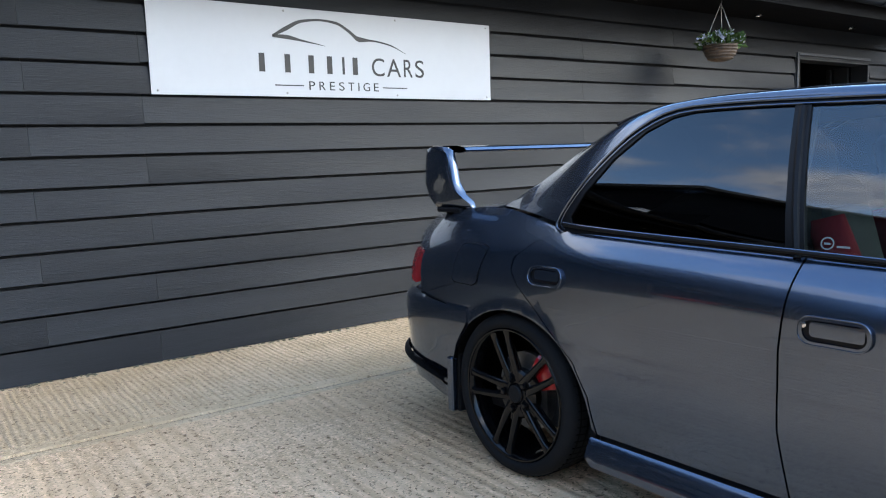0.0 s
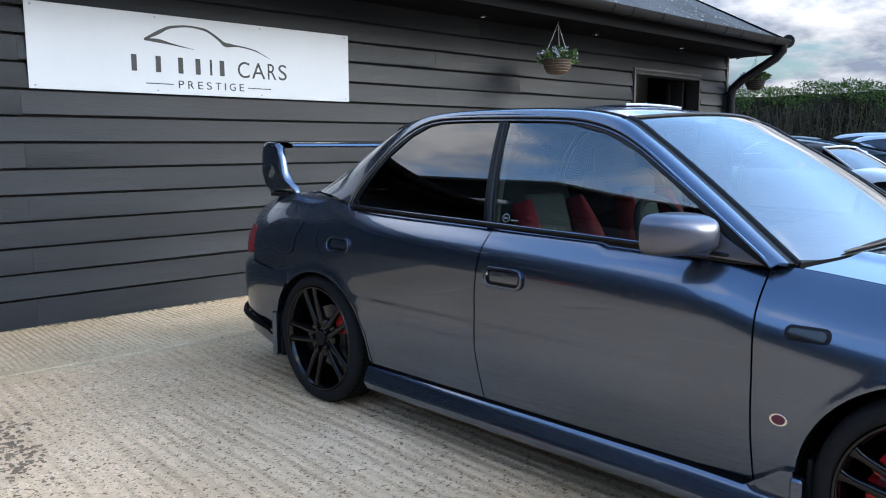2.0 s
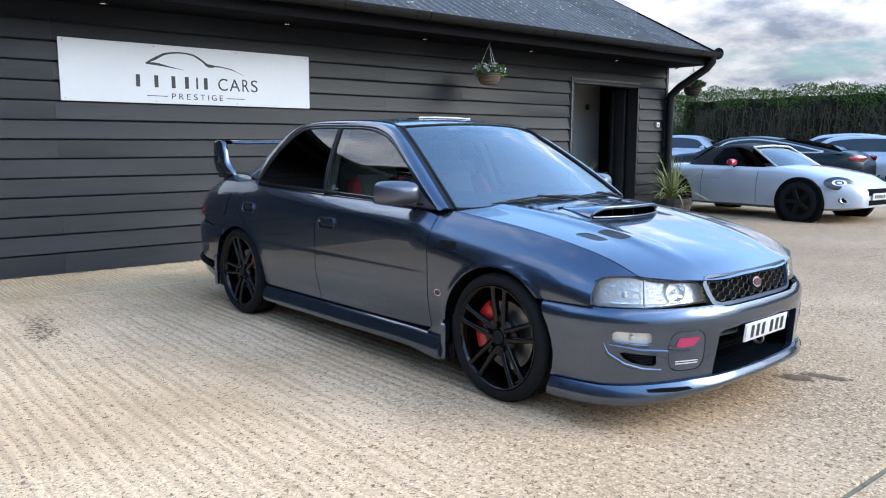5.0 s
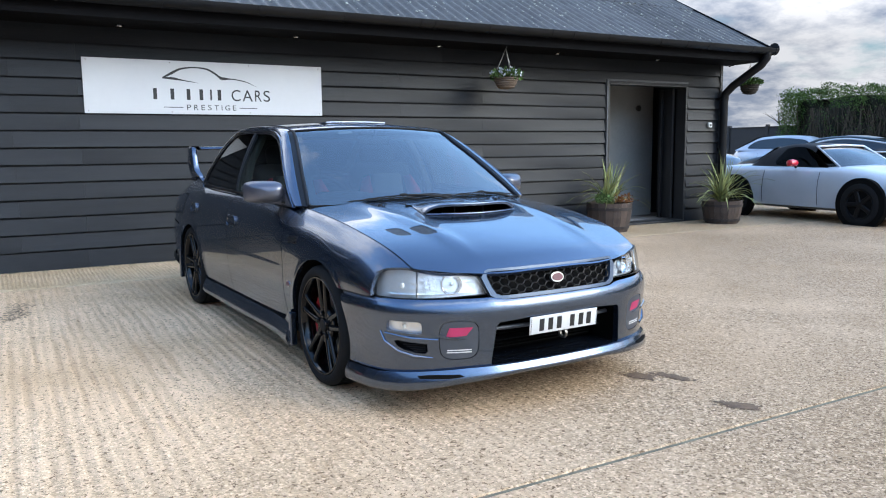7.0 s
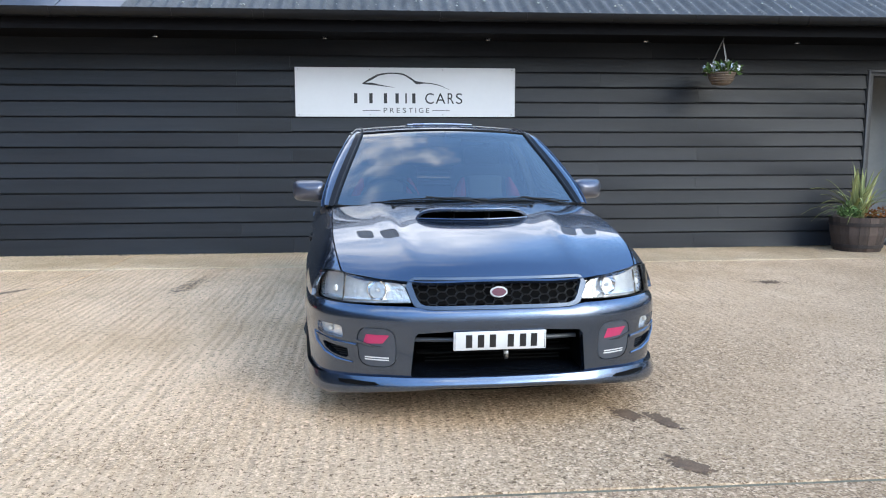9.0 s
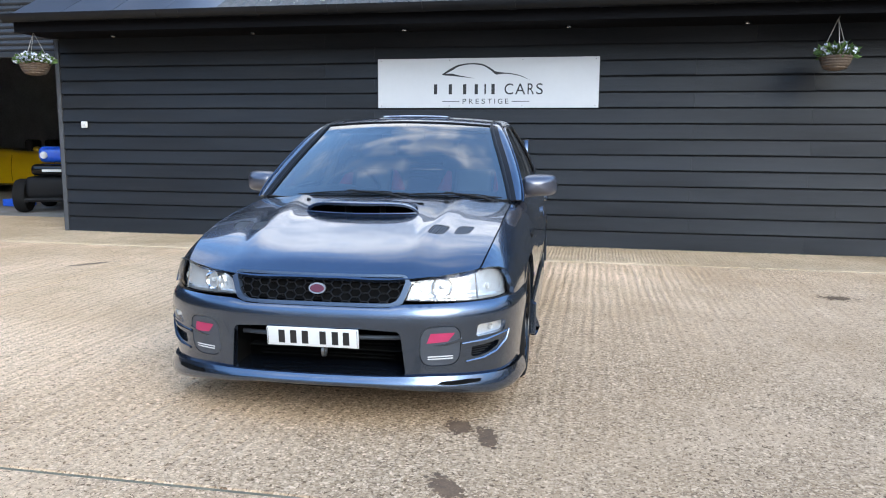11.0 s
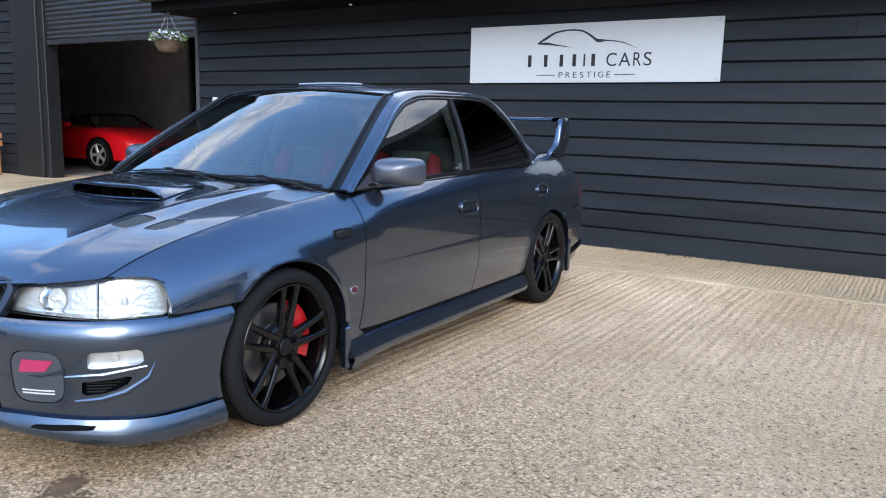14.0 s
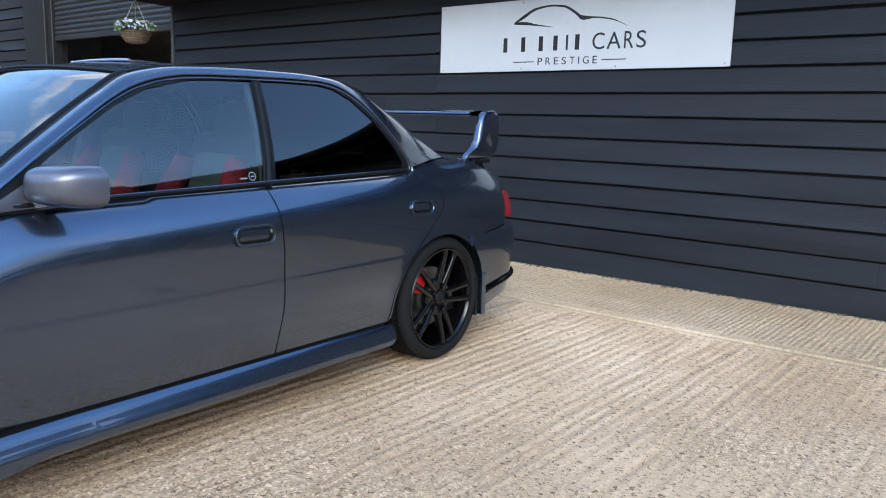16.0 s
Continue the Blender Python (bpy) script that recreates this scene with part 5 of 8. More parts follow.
# roof gutter strips
for sg in (-1, 1):
    solid("roof_drip_strip", Geo().tube([(sg * (ci_s(t) + 0.001), ci_a(t), ci_z(t) + 0.001) for t in [0.1 + 0.25 * i for i in range(38)]], 0.006, 6), M_SEAL, car)
# roof vent, tilted open
def vent_fn(u, v):
    p = roof_pt(4.75, u * 0.43, 0.026)
    return Vector((p.x, lerp(1.27, 1.47, v), p.z + 0.016 - 0.012 * v + 0.006 * math.sin(math.pi * clamp(v))))


sr = panel("roof_vent", rounded(-1.0, 0.0, 1.0, 1.0, 0.12), vent_fn, M_MIRRORPAINT, car, step=0.12, thick=0.006, label="small silver roof vent tilted open")
solid("vent_lip", Geo().tube([vent_fn(lerp(-0.97, 0.97, i / 12), 0.0) for i in range(13)], 0.005, 6), M_SILVER, sr)


def screen_pt(u, v, off=0.0):
    """Windscreen: u across from -1 to 1, v from its foot to its top."""
    t = 4.02 * v
    k = 1 - u * u
    return Vector((u * ci_s(t) * 0.985, ci_a(t) - (0.115 * (1 - v) + 0.075 * v) * k, ci_z(t) + (0.022 * (1 - v) + 0.022 * v) * k + 0.012 * math.sin(math.pi * v) * k)) + Vector((0, -0.55, 0.8)) * off


ws = panel("windscreen", rounded(-1, 0.0, 1, 1.0, 0.06), lambda u, v: screen_pt(u, v), M_SCREEN, car, step=0.1, thick=0.0, label="windscreen with a faint blue-green tint")
panel("windscreen_frit", rounded(-1, 0.0, 1, 1.0, 0.06), lambda u, v: screen_pt(u, v, -0.004), M_SEAL, car, holes=[rounded(-0.94, 0.055, 0.94, 0.955, 0.09)], step=0.08, thick=0.0)
for sg in (-1, 1):
    solid("screen_moulding", Geo().tube([screen_pt(sg * 1.008, v / 14, 0.004) for v in range(15)], 0.009, 8), M_SEAL, car)
solid("screen_header", Geo().tube([screen_pt(lerp(-1, 1, i / 20), 1.0, 0.003) for i in range(21)], 0.007, 6), M_SEAL, car)


panel("screen_label", rounded(-0.52, 0.87, -0.36, 0.925, 0.01), lambda u, v: screen_pt(u, v, -0.003), M_STICKER, ws, step=0.05, thick=0.0)


def back_pt(u, v, off=0.0):
    t = lerp(8.98, 12.0, v)
    k = 1 - u * u
    return Vector((u * ci_s(t) * 0.985, ci_a(t) + 0.06 * k * lerp(0.4, 1, v), ci_z(t) + 0.020 * k + 0.012 * math.sin(math.pi * v) * k)) + Vector((0, 0.4, 0.8)) * off


panel("rear_screen", rounded(-1, 0.0, 1, 1.0, 0.06), lambda u, v: back_pt(u, v), M_TINT, car, step=0.1, thick=0.0, label="dark tinted rear screen")
panel("rear_screen_frit", rounded(-1, 0.0, 1, 1.0, 0.06), lambda u, v: back_pt(u, v, -0.004), M_SEAL, car, holes=[rounded(-0.92, 0.06, 0.92, 0.94, 0.09)], step=0.08, thick=0.0)

def soften(loop, k=0.30, n=4):
    """A loop with its corners rounded off."""
    out, m = [], len(loop)
    for i in range(m):
        a, b, c = Vector(loop[i - 1]), Vector(loop[i]), Vector(loop[(i + 1) % m])
        p, q = b.lerp(a, k), b.lerp(c, k)
        out += [tuple(p.lerp(b, j / n).lerp(b.lerp(q, j / n), j / n)) for j in range(n + 1)]
    return out


# bonnet
ZC = pchip((-0.83, -0.79, -0.70, -0.50, -0.25, 0.05, 0.30), (0.622, 0.650, 0.700, 0.758, 0.812, 0.858, 0.886))


B_FRONT = pchip((0, 0.20, 0.36, 0.50, 0.58, 0.655), (-0.815, -0.810, -0.785, -0.740, -0.702, -0.644))


def T(a, s):
    """Height of the bonnet."""
    ss, zs = SS(a), ZS(a)
    x = min(1.0, abs(s) / ss)
    z = zs + (ZC(a) - zs) * (1 - x ** 2.3)
    d = a - B_FRONT(min(0.655, abs(s)))
    z -= 0.010 * clamp((0.45 - abs(s)) / 0.15) * max(0.0, 1 - max(0.0, d) / 0.11) ** 2
    z += 0.010 * math.exp(-((abs(s) - 0.40 - 0.10 * (a + 0.3)) / 0.05) ** 2) * clamp((a + 0.75) / 0.3)      # pressed ridges
    return z


front_edge = [(B_FRONT(abs(s)), s) for s in [lerp(-0.652, 0.652, i / 30) for i in range(31)]]
side_r = [(a, SS(a) - 0.006) for a in [lerp(-0.625, 0.385, i / 20) for i in range(21)]]
cowl = [(0.385 - 0.125 * (1 - (s / 0.70) ** 2), s) for s in [lerp(0.700, -0.700, i / 24) for i in range(25)]]
VENTS = [[(-0.432, 0.386), (-0.412, 0.462), (-0.288, 0.482), (-0.302, 0.402)], [(-0.390, 0.503), (-0.368, 0.574), (-0.250, 0.592), (-0.268, 0.514)]]
vent_loops = []
for vt in VENTS:
    for sg in (-1, 1):
        vent_loops.append([(a, sg * s) for a, s in vt])
mouth = [(-0.145, -0.16), (-0.145, 0.16), (-0.115, 0.265), (0.08, 0.22), (0.08, -0.22), (-0.115, -0.265)]
bon = panel("bonnet", front_edge + side_r + cowl + [(a, -s) for a, s in side_r[::-1]], lambda a, s: (s, a, T(a, s)), M_PAINT, car, holes=[soften(lp) for lp in vent_loops] + [mouth], step=0.045, thick=0.018)
for lp in vent_loops:
    c = Vector((sum(p[0] for p in lp) / 4, sum(p[1] for p in lp) / 4))
    panel("vent_tray", [tuple(c + (Vector(p) - c) * 1.05) for p in lp], lambda a, s: (s, a, T(a, s) - 0.007), M_MATBLACK, bon, step=0.05, thick=0.0)
    for i in range(9):
        t = (i + 0.5) / 9
        p, q = [Vector(lp[0]).lerp(Vector(lp[3]), t), Vector(lp[1]).lerp(Vector(lp[2]), t)]
        solid("louvre", Geo().tube([(w[1], w[0], T(w[0], w[1]) - 0.004) for w in (p, p.lerp(q, 0.5), q)], 0.0028, 5), M_CAP, bon)
    for i in range(6):
        t = (i + 0.5) / 6
        p, q = [Vector(lp[0]).lerp(Vector(lp[1]), t), Vector(lp[3]).lerp(Vector(lp[2]), t)]
        solid("louvre_bar", Geo().tube([(w[1], w[0], T(w[0], w[1]) - 0.004) for w in (p, q)], 0.0022, 5), M_CAP, bon)

# bonnet scoop


def scoop_fn(u, v):
    """u -1..1 across, v 0 at the mouth to 1 at the cowl."""
    a = lerp(-0.168 + 0.060 * u * u, 0.17 - 0.05 * u * u, v)
    half = lerp(0.290, 0.235, v)
    s = u * half
    e = max(0.0, 1 - abs(u) ** 6) ** 0.8
    k = clamp(v)
    return (s, a, T(a, s) + 0.004 + 0.050 * e * (1 - k * k * (3 - 2 * k)))


panel("scoop", [(lerp(-1, 1, i / 24), 0) for i in range(25)] + [(1, 0.5)] + [(lerp(1, -1, i / 24), 1) for i in range(25)] + [(-1, 0.5)], scoop_fn, M_PAINT, bon, step=0.07, thick=0.012, label="raised body-colour bonnet scoop")
lip_pts = [Vector(scoop_fn(lerp(-0.96, 0.96, i / 28), 0.0)) + Vector((0, -0.004, 0)) for i in range(29)]
low_pts = [Vector((s, -0.174 + 0.058 * (s / 0.3) ** 2, T(-0.172 + 0.058 * (s / 0.3) ** 2, s) + 0.005)) for s in [lerp(0.280, -0.280, i / 20) for i in range(21)]]
solid("scoop_lip", Geo().tube(lip_pts, 0.0040, 8), M_PAINT, bon)
solid("scoop_sill", Geo().tube(low_pts, 0.0032, 8), M_PAINT, bon)
gm = Geo().grid(lambda u, v: (lerp(-0.275, 0.275, u), 0.085 + 0.02 * v, lerp(T(-0.13, 0) - 0.06, T(0.1, 0) + 0.004, v)), 2, 2)
gm.grid(lambda u, v: (lerp(-0.275, 0.275, u), lerp(-0.135, 0.10, v), lerp(T(-0.135, 0.2) - 0.022, T(-0.15, 0) - 0.06, v)), 2, 2)
solid("scoop_duct", gm, M_DARK, bon)
for s in (-0.09, 0.09):
    solid("duct_vane", Geo().box((s - 0.003, -0.10, T(-0.13, 0) - 0.03), (s + 0.003, 0.02, T(-0.13, 0) + 0.05), 0.001), M_MATBLACK, bon)
for sg in (-1, 1):
    solid("washer_jet", Geo().lathe([(0.012, 0), (0.011, 0.007), (0.005, 0.010)], 12, pose(sg * 0.38, 0.19, T(0.19, 0.38))), M_MATBLACK, bon)

# cowl and wipers
solid("cowl_panel", Geo().grid(lambda u, v: (lerp(-0.70, 0.70, u), lerp(0.365, 0.60, v) - 0.125 * (1 - (2 * u - 1) ** 2), lerp(0.845, 0.868, v) + 0.026 * (1 - (2 * u - 1) ** 2) - 0.006), 24, 3, thick=0.01), M_MATBLACK, car)


def wiper(name, u_pivot, u0, u1):
    """A parked wiper: the blade lies along the foot of the screen, the arm meets its middle."""
    w = new(name)
    w.parent = car
    mid = (u0 + u1) / 2
    base = screen_pt(u_pivot, -0.020, 0.004)
    knuckle = screen_pt(mid, 0.024, 0.018)
    solid("arm", Geo().tube([base, screen_pt(lerp(u_pivot, mid, 0.25), -0.002, 0.014), screen_pt(lerp(u_pivot, mid, 0.6), 0.014, 0.018), knuckle], [0.009, 0.008, 0.006, 0.005], 8), M_MATBLACK, w)
    solid("blade", Geo().tube([screen_pt(lerp(u0, u1, i / 14), lerp(0.010, 0.022, i / 14), 0.007) for i in range(15)], [0.003] + [0.005] * 13 + [0.003], 6), M_SEAL, w)
    solid("blade_frame", Geo().tube([screen_pt(lerp(u0, u1, 0.14 + 0.72 * i / 10), lerp(0.014, 0.026, i / 10), 0.012 + 0.006 * math.sin(math.pi * i / 10)) for i in range(11)], [0.002] + [0.0036] * 9 + [0.002], 6), M_MATBLACK, w)
    solid("knuckle", Geo().box((-0.024, -0.008, -0.006), (0.024, 0.008, 0.008), 0.004, 2, Matrix.Translation(knuckle)), M_MATBLACK, w)
    solid("pivot_cap", Geo().lathe([(0.017, 0), (0.016, 0.018), (0.008, 0.024)], 14, Matrix.Translation(base - Vector((0, 0, 0.012)))), M_MATBLACK, w)
    return w


wiper("wiper", 0.20, -0.72, 0.22)
wiper("wiper", 0.90, 0.13, 0.95)

# front lamps, grille, bumper
LP = [(0.0, -0.815), (0.20, -0.810), (0.36, -0.788), (0.50, -0.752), (0.60, -0.712), (0.66, -0.674), (0.720, -0.612), (0.762, -0.540), (0.785, -0.46), (0.80, -0.36)]
BPL = [(0.0, -0.872), (0.20, -0.866), (0.36, -0.848), (0.50, -0.808), (0.60, -0.758), (0.68, -0.700), (0.745, -0.630), (0.785, -0.550), (0.812, -0.450), (0.829, -0.32), (0.836, -0.20)]


def plan_curve(pts):
    d = [0.0]
    for p, q in zip(pts, pts[1:]):
        d.append(d[-1] + math.hypot(q[0] - p[0], q[1] - p[1]))
    return pchip(d, [p[0] for p in pts]), pchip(d, [p[1] for p in pts]), pchip([p[0] for p in pts], d), d[-1]


lp_s, lp_a, lp_u, _ = plan_curve(LP)
bp_s, bp_a, bp_u, _ = plan_curve(BPL)
BOUT = pchip((0.14, 0.20, 0.26, 0.33, 0.40, 0.450, 0.480, 0.505, 0.530), (-0.012, -0.014, -0.010, -0.004, 0.002, 0.006, 0.004, -0.004, -0.026))


def plan_pt(fs, fa, u, out=0.0):
    """A point of a plan curve mirrored for negative u, pushed outward."""
    t, e = abs(u), 1e-3
    s, a = fs(t), fa(t)
    ds, da = fs(t + e) - fs(max(0, t - e)), fa(t + e) - fa(max(0, t - e))
    n = Vector((-da, ds)).normalized() * -1.0
    if n.y > 0 and t < 0.1:
        n = -n
    s, a = s - n.x * -out, a + n.y * out
    return (math.copysign(1, u) * s if u else 0.0 * s, a)


def bump_fn(off=0.0):
    def fn(u, z):
        s, a = plan_pt(bp_s, bp_a, u, BOUT(z) + off)
        return (s, a, z)
    return fn


def lamp_fn(off=0.0):
    def fn(u, z):
        s, a = plan_pt(lp_s, lp_a, u, off - 0.17 * (z - 0.535))
        return (s, a, z)
    return fn


UB = lambda s: math.copysign(bp_u(abs(s)), s)
UL = lambda s: math.copysign(lp_u(abs(s)), s)
UE = bp_u(0.830)
INT = [(UB(s), z) for s, z in ((-0.372, 0.226), (-0.378, 0.238), (-0.358, 0.400), (-0.344, 0.416), (-0.2, 0.425), (0.2, 0.425), (0.344, 0.416), (0.358, 0.400), (0.378, 0.238), (0.372, 0.226))]
holes = [INT]
caps, fogs, slots = [], [], []
for sg in (-1, 1):
    cap = [(UB(0.518) + 0.088 * math.copysign(abs(math.cos(t)) ** 0.55, math.cos(t)), 0.350 + 0.086 * math.copysign(abs(math.sin(t)) ** 0.55, math.sin(t))) for t in [2 * math.pi * i / 28 for i in range(28)]]
    caps.append([(sg * u, z) for u, z in cap])
    u0, u1 = UB(0.655), UB(0.762)
    fogs.append([(sg * u, z) for u, z in ((u0, 0.385), (u0 + 0.004, 0.424), (u0 + 0.015, 0.432), (u1 - 0.015, 0.436), (u1, 0.426), (u1 + 0.004, 0.396), (u1 - 0.01, 0.386), (u0 + 0.012, 0.379))])
    slots.append([(sg * u, z) for u, z in ((UB(0.640), 0.336), (UB(0.69), 0.341), (UB(0.735), 0.350), (UB(0.746), 0.346), (UB(0.738), 0.325), (UB(0.715), 0.307), (UB(0.682), 0.296), (UB(0.648), 0.292), (UB(0.638), 0.302))])
bottom = [(lerp(-UE, UE, i / 60), 0.205) for i in range(61)]
topz = lambda u: 0.525 - 0.013 * clamp((UB(0.36) - abs(u)) / 0.06)
upper = [(lerp(UE, -UE, i / 60), topz(lerp(UE, -UE, i / 60))) for i in range(61)]


def arch_trim(loop):
    """Pull the ends of the bumper in to the arch."""
    out = []
    for u, z in loop:
        k = 1 if u > 0 else -1
        s, a = plan_pt(bp_s, bp_a, u)
        if abs(u) > UE - 0.001:
            zz = clamp((z - ARCH_F[1]) / ARCH_F[3], -0.95, 0.95)
            edge_a = -ARCH_F[2] * math.sqrt(1 - zz * zz) - 0.002
            best = min((abs(bp_a(w) - edge_a), w) for w in [bp_u(0.70) + 0.004 * i for i in range(110)])[1]
            u = k * best
        out.append((u, z))
    return out


edge_r = [(UE, lerp(0.205, 0.525, i / 12)) for i in range(1, 12)]
edge_l = [(-UE, lerp(0.525, 0.205, i / 12)) for i in range(1, 12)]
fbump = panel("front_bumper", arch_trim(bottom + edge_r + upper + edge_l), bump_fn(), M_PAINT, car, holes=[INT] + caps + fogs + slots, step=0.04, thick=0.03, rows=(0.44, 0.465, 0.49, 0.505, 0.518))
for lp in caps:
    c = Vector((sum(p[0] for p in lp) / len(lp), sum(p[1] for p in lp) / len(lp)))
    cp = panel("lamp_cover", [tuple(c + (Vector(p) - c) * 0.965) for p in lp], bump_fn(-0.001), M_CAP, fbump, step=0.04, thick=0.02, label="dark fog lamp cover with a faded pink mark")
    sg = 1 if c.x > 0 else -1
    q = [(-0.060, 0.014), (0.030, 0.020), (0.060, 0.056), (-0.044, 0.056)]
    panel("cover_mark", [(c.x + x, c.y + z) for x, z in q], bump_fn(0.0012), M_PINK, cp, step=0.03, thick=0.0)
    panel("cover_lines", rounded(c.x - 0.055, c.y - 0.046, c.x + 0.055, c.y - 0.041, 0.002), bump_fn(0.0012), M_WHITE, cp, step=0.03, thick=0.0)
    panel("cover_lines", rounded(c.x - 0.055, c.y - 0.056, c.x + 0.055, c.y - 0.051, 0.002), bump_fn(0.0012), M_WHITE, cp, step=0.03, thick=0.0)
    panel("cover_rib", [(c.x + sg * u, c.y + z) for u, z in ((-0.03, 0.004), (0.02, 0.010), (0.092, 0.030), (0.092, 0.018), (0.02, 0.002))], bump_fn(0.004), M_PAINT, cp, step=0.03, thick=0.004)
for lp, sl in zip(fogs, slots):
    c = Vector((sum(p[0] for p in lp) / len(lp), sum(p[1] for p in lp) / len(lp)))
    sg = 1 if c.x > 0 else -1
    fg = panel("front_indicator", [tuple(c + (Vector(p) - c) * 1.04) for p in lp], bump_fn(-0.022), M_LAMPIN, fbump, step=0.03, thick=0.0, label="clear indicator lamp in the bumper")
    lens = panel("indicator_lens", [tuple(c + (Vector(p) - c) * 0.97) for p in lp], bump_fn(-0.002), M_LAMP, fg, step=0.03, thick=0.0)
    lens.visible_shadow = False
    bs = Vector(bump_fn(-0.016)(c.x, c.y + 0.002))
    solid("bulb", Geo().lathe([(0.002, -0.012), (0.010, -0.008), (0.012, 0), (0.010, 0.008), (0.002, 0.012)], 12, Matrix.Translation(bs)), M_AMBER, fg)
    c2 = Vector((sum(p[0] for p in sl) / len(sl), sum(p[1] for p in sl) / len(sl)))
    # near-black sheet stands for the shade deep in the slot
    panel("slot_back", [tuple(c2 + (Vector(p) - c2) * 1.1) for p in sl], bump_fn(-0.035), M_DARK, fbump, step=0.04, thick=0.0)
    for i in range(5):
        z = 0.300 + 0.0095 * i
        solid("slot_fin", Geo().tube([bump_fn(-0.018)(sg * u, z + 0.012 * (u - 0.75)) for u in [lerp(UB(0.645), UB(0.69 + 0.011 * i), k / 6) for k in range(7)]], 0.0028, 5), M_MATBLACK, fbump)
    ridge = [bump_fn(0.002)(sg * u, z) for u, z in ((UB(0.60), 0.355), (UB(0.69), 0.361), (UB(0.768), 0.378))]
    solid("slot_ridge", Geo().tube(ridge, [0.006, 0.0085, 0.006], 8), M_PAINT, fbump)
    curve = [bump_fn(0.001)(sg * u, z) for u, z in ((UB(0.778), 0.385), (UB(0.770), 0.340), (UB(0.735), 0.300), (UB(0.685), 0.280), (UB(0.62), 0.274))]
    solid("lower_ridge", Geo().tube(curve, [0.004, 0.008, 0.009, 0.009, 0.005], 8), M_PAINT, fbump)
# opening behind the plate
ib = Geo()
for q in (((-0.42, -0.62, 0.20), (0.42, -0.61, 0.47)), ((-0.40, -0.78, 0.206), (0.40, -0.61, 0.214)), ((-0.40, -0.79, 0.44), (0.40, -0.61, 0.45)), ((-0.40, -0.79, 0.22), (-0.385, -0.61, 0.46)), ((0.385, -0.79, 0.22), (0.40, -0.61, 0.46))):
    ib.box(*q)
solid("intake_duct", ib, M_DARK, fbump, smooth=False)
solid("intake_floor", Geo().grid(lambda u, v: (lerp(-0.372, 0.372, u), lerp(bp_a(bp_u(abs(lerp(-0.372, 0.372, u)))) + 0.012, -0.66, v), lerp(0.227, 0.236, v)), 20, 3, thick=0.008), M_PAINT, fbump, "body-colour shelf inside the lower intake")
solid("intake_beam", Geo().tube([(lerp(-0.35, 0.35, i / 10), -0.80 + 0.03 * abs(2 * i / 10 - 1) ** 2, 0.372) for i in range(11)], 0.010, 8), M_CAP, fbump)
solid("intake_shelf", Geo().box((-0.34, -0.74, 0.30), (0.34, -0.68, 0.306), 0.002), M_DARK, fbump)
for i in range(7):
    solid("cooler_fin", Geo().box((-0.30, -0.70, 0.255 + 0.016 * i), (0.30, -0.685, 0.259 + 0.016 * i)), M_DARK, fbump)
solid("tow_eye", Geo().lathe([(0.016, -0.006), (0.026, -0.006), (0.026, 0.006), (0.016, 0.006)], 16, pose(0.03, -0.83, 0.318, 0, 90, 0), closed=True), M_STEEL, fbump)
# lip
LIPO = pchip((0.140, 0.152, 0.170, 0.20, 0.228), (0.004, 0.014, 0.018, 0.012, 0.001))


def lip_fn(u, z):
    s, a = plan_pt(bp_s, bp_a, u, LIPO(z))
    return (s, a, z - 0.022 * clamp((abs(u) - 0.50) / 0.40) + 0.038 * clamp((0.75 - abs(u)) / 0.5) * clamp((0.226 - z) / 0.083))


UL2 = UB(0.8285)
lip_o = [(lerp(-UL2, UL2, i / 50), 0.143) for i in range(51)] + [(UL2 - 0.004, 0.18)] + [(lerp(UL2 - 0.012, -UL2 + 0.012, i / 50), 0.226) for i in range(51)] + [(-UL2 + 0.004, 0.18)]
lip = panel("front_lip", lip_o, lip_fn, M_PAINT, car, step=0.035, thick=0.03, rows=(0.15, 0.16, 0.172, 0.185, 0.205, 0.218), label="body-colour front lip spoiler")
for sg in (-1, 1):
    # dark sheet laid on the lip stands for the slot's shaded opening
    panel("lip_slot", [(sg * u, z) for u, z in ((UB(0.50), 0.186), (UB(0.52), 0.202), (UB(0.62), 0.212), (UB(0.672), 0.211), (UB(0.665), 0.198), (UB(0.56), 0.185))], lambda u, z: tuple(Vector(lip_fn(u, z)) + Vector((math.copysign(0.002, u), -0.003, 0))), M_DARK, lip, step=0.03, thick=0.0)
solid("undertray", Geo().grid(lambda u, v: (lerp(-0.74, 0.74, u), lerp(-0.80 + 0.42 * abs(2 * u - 1) ** 3, 0.3, v), 0.16), 12, 2, thick=0.01), M_DARK, car)

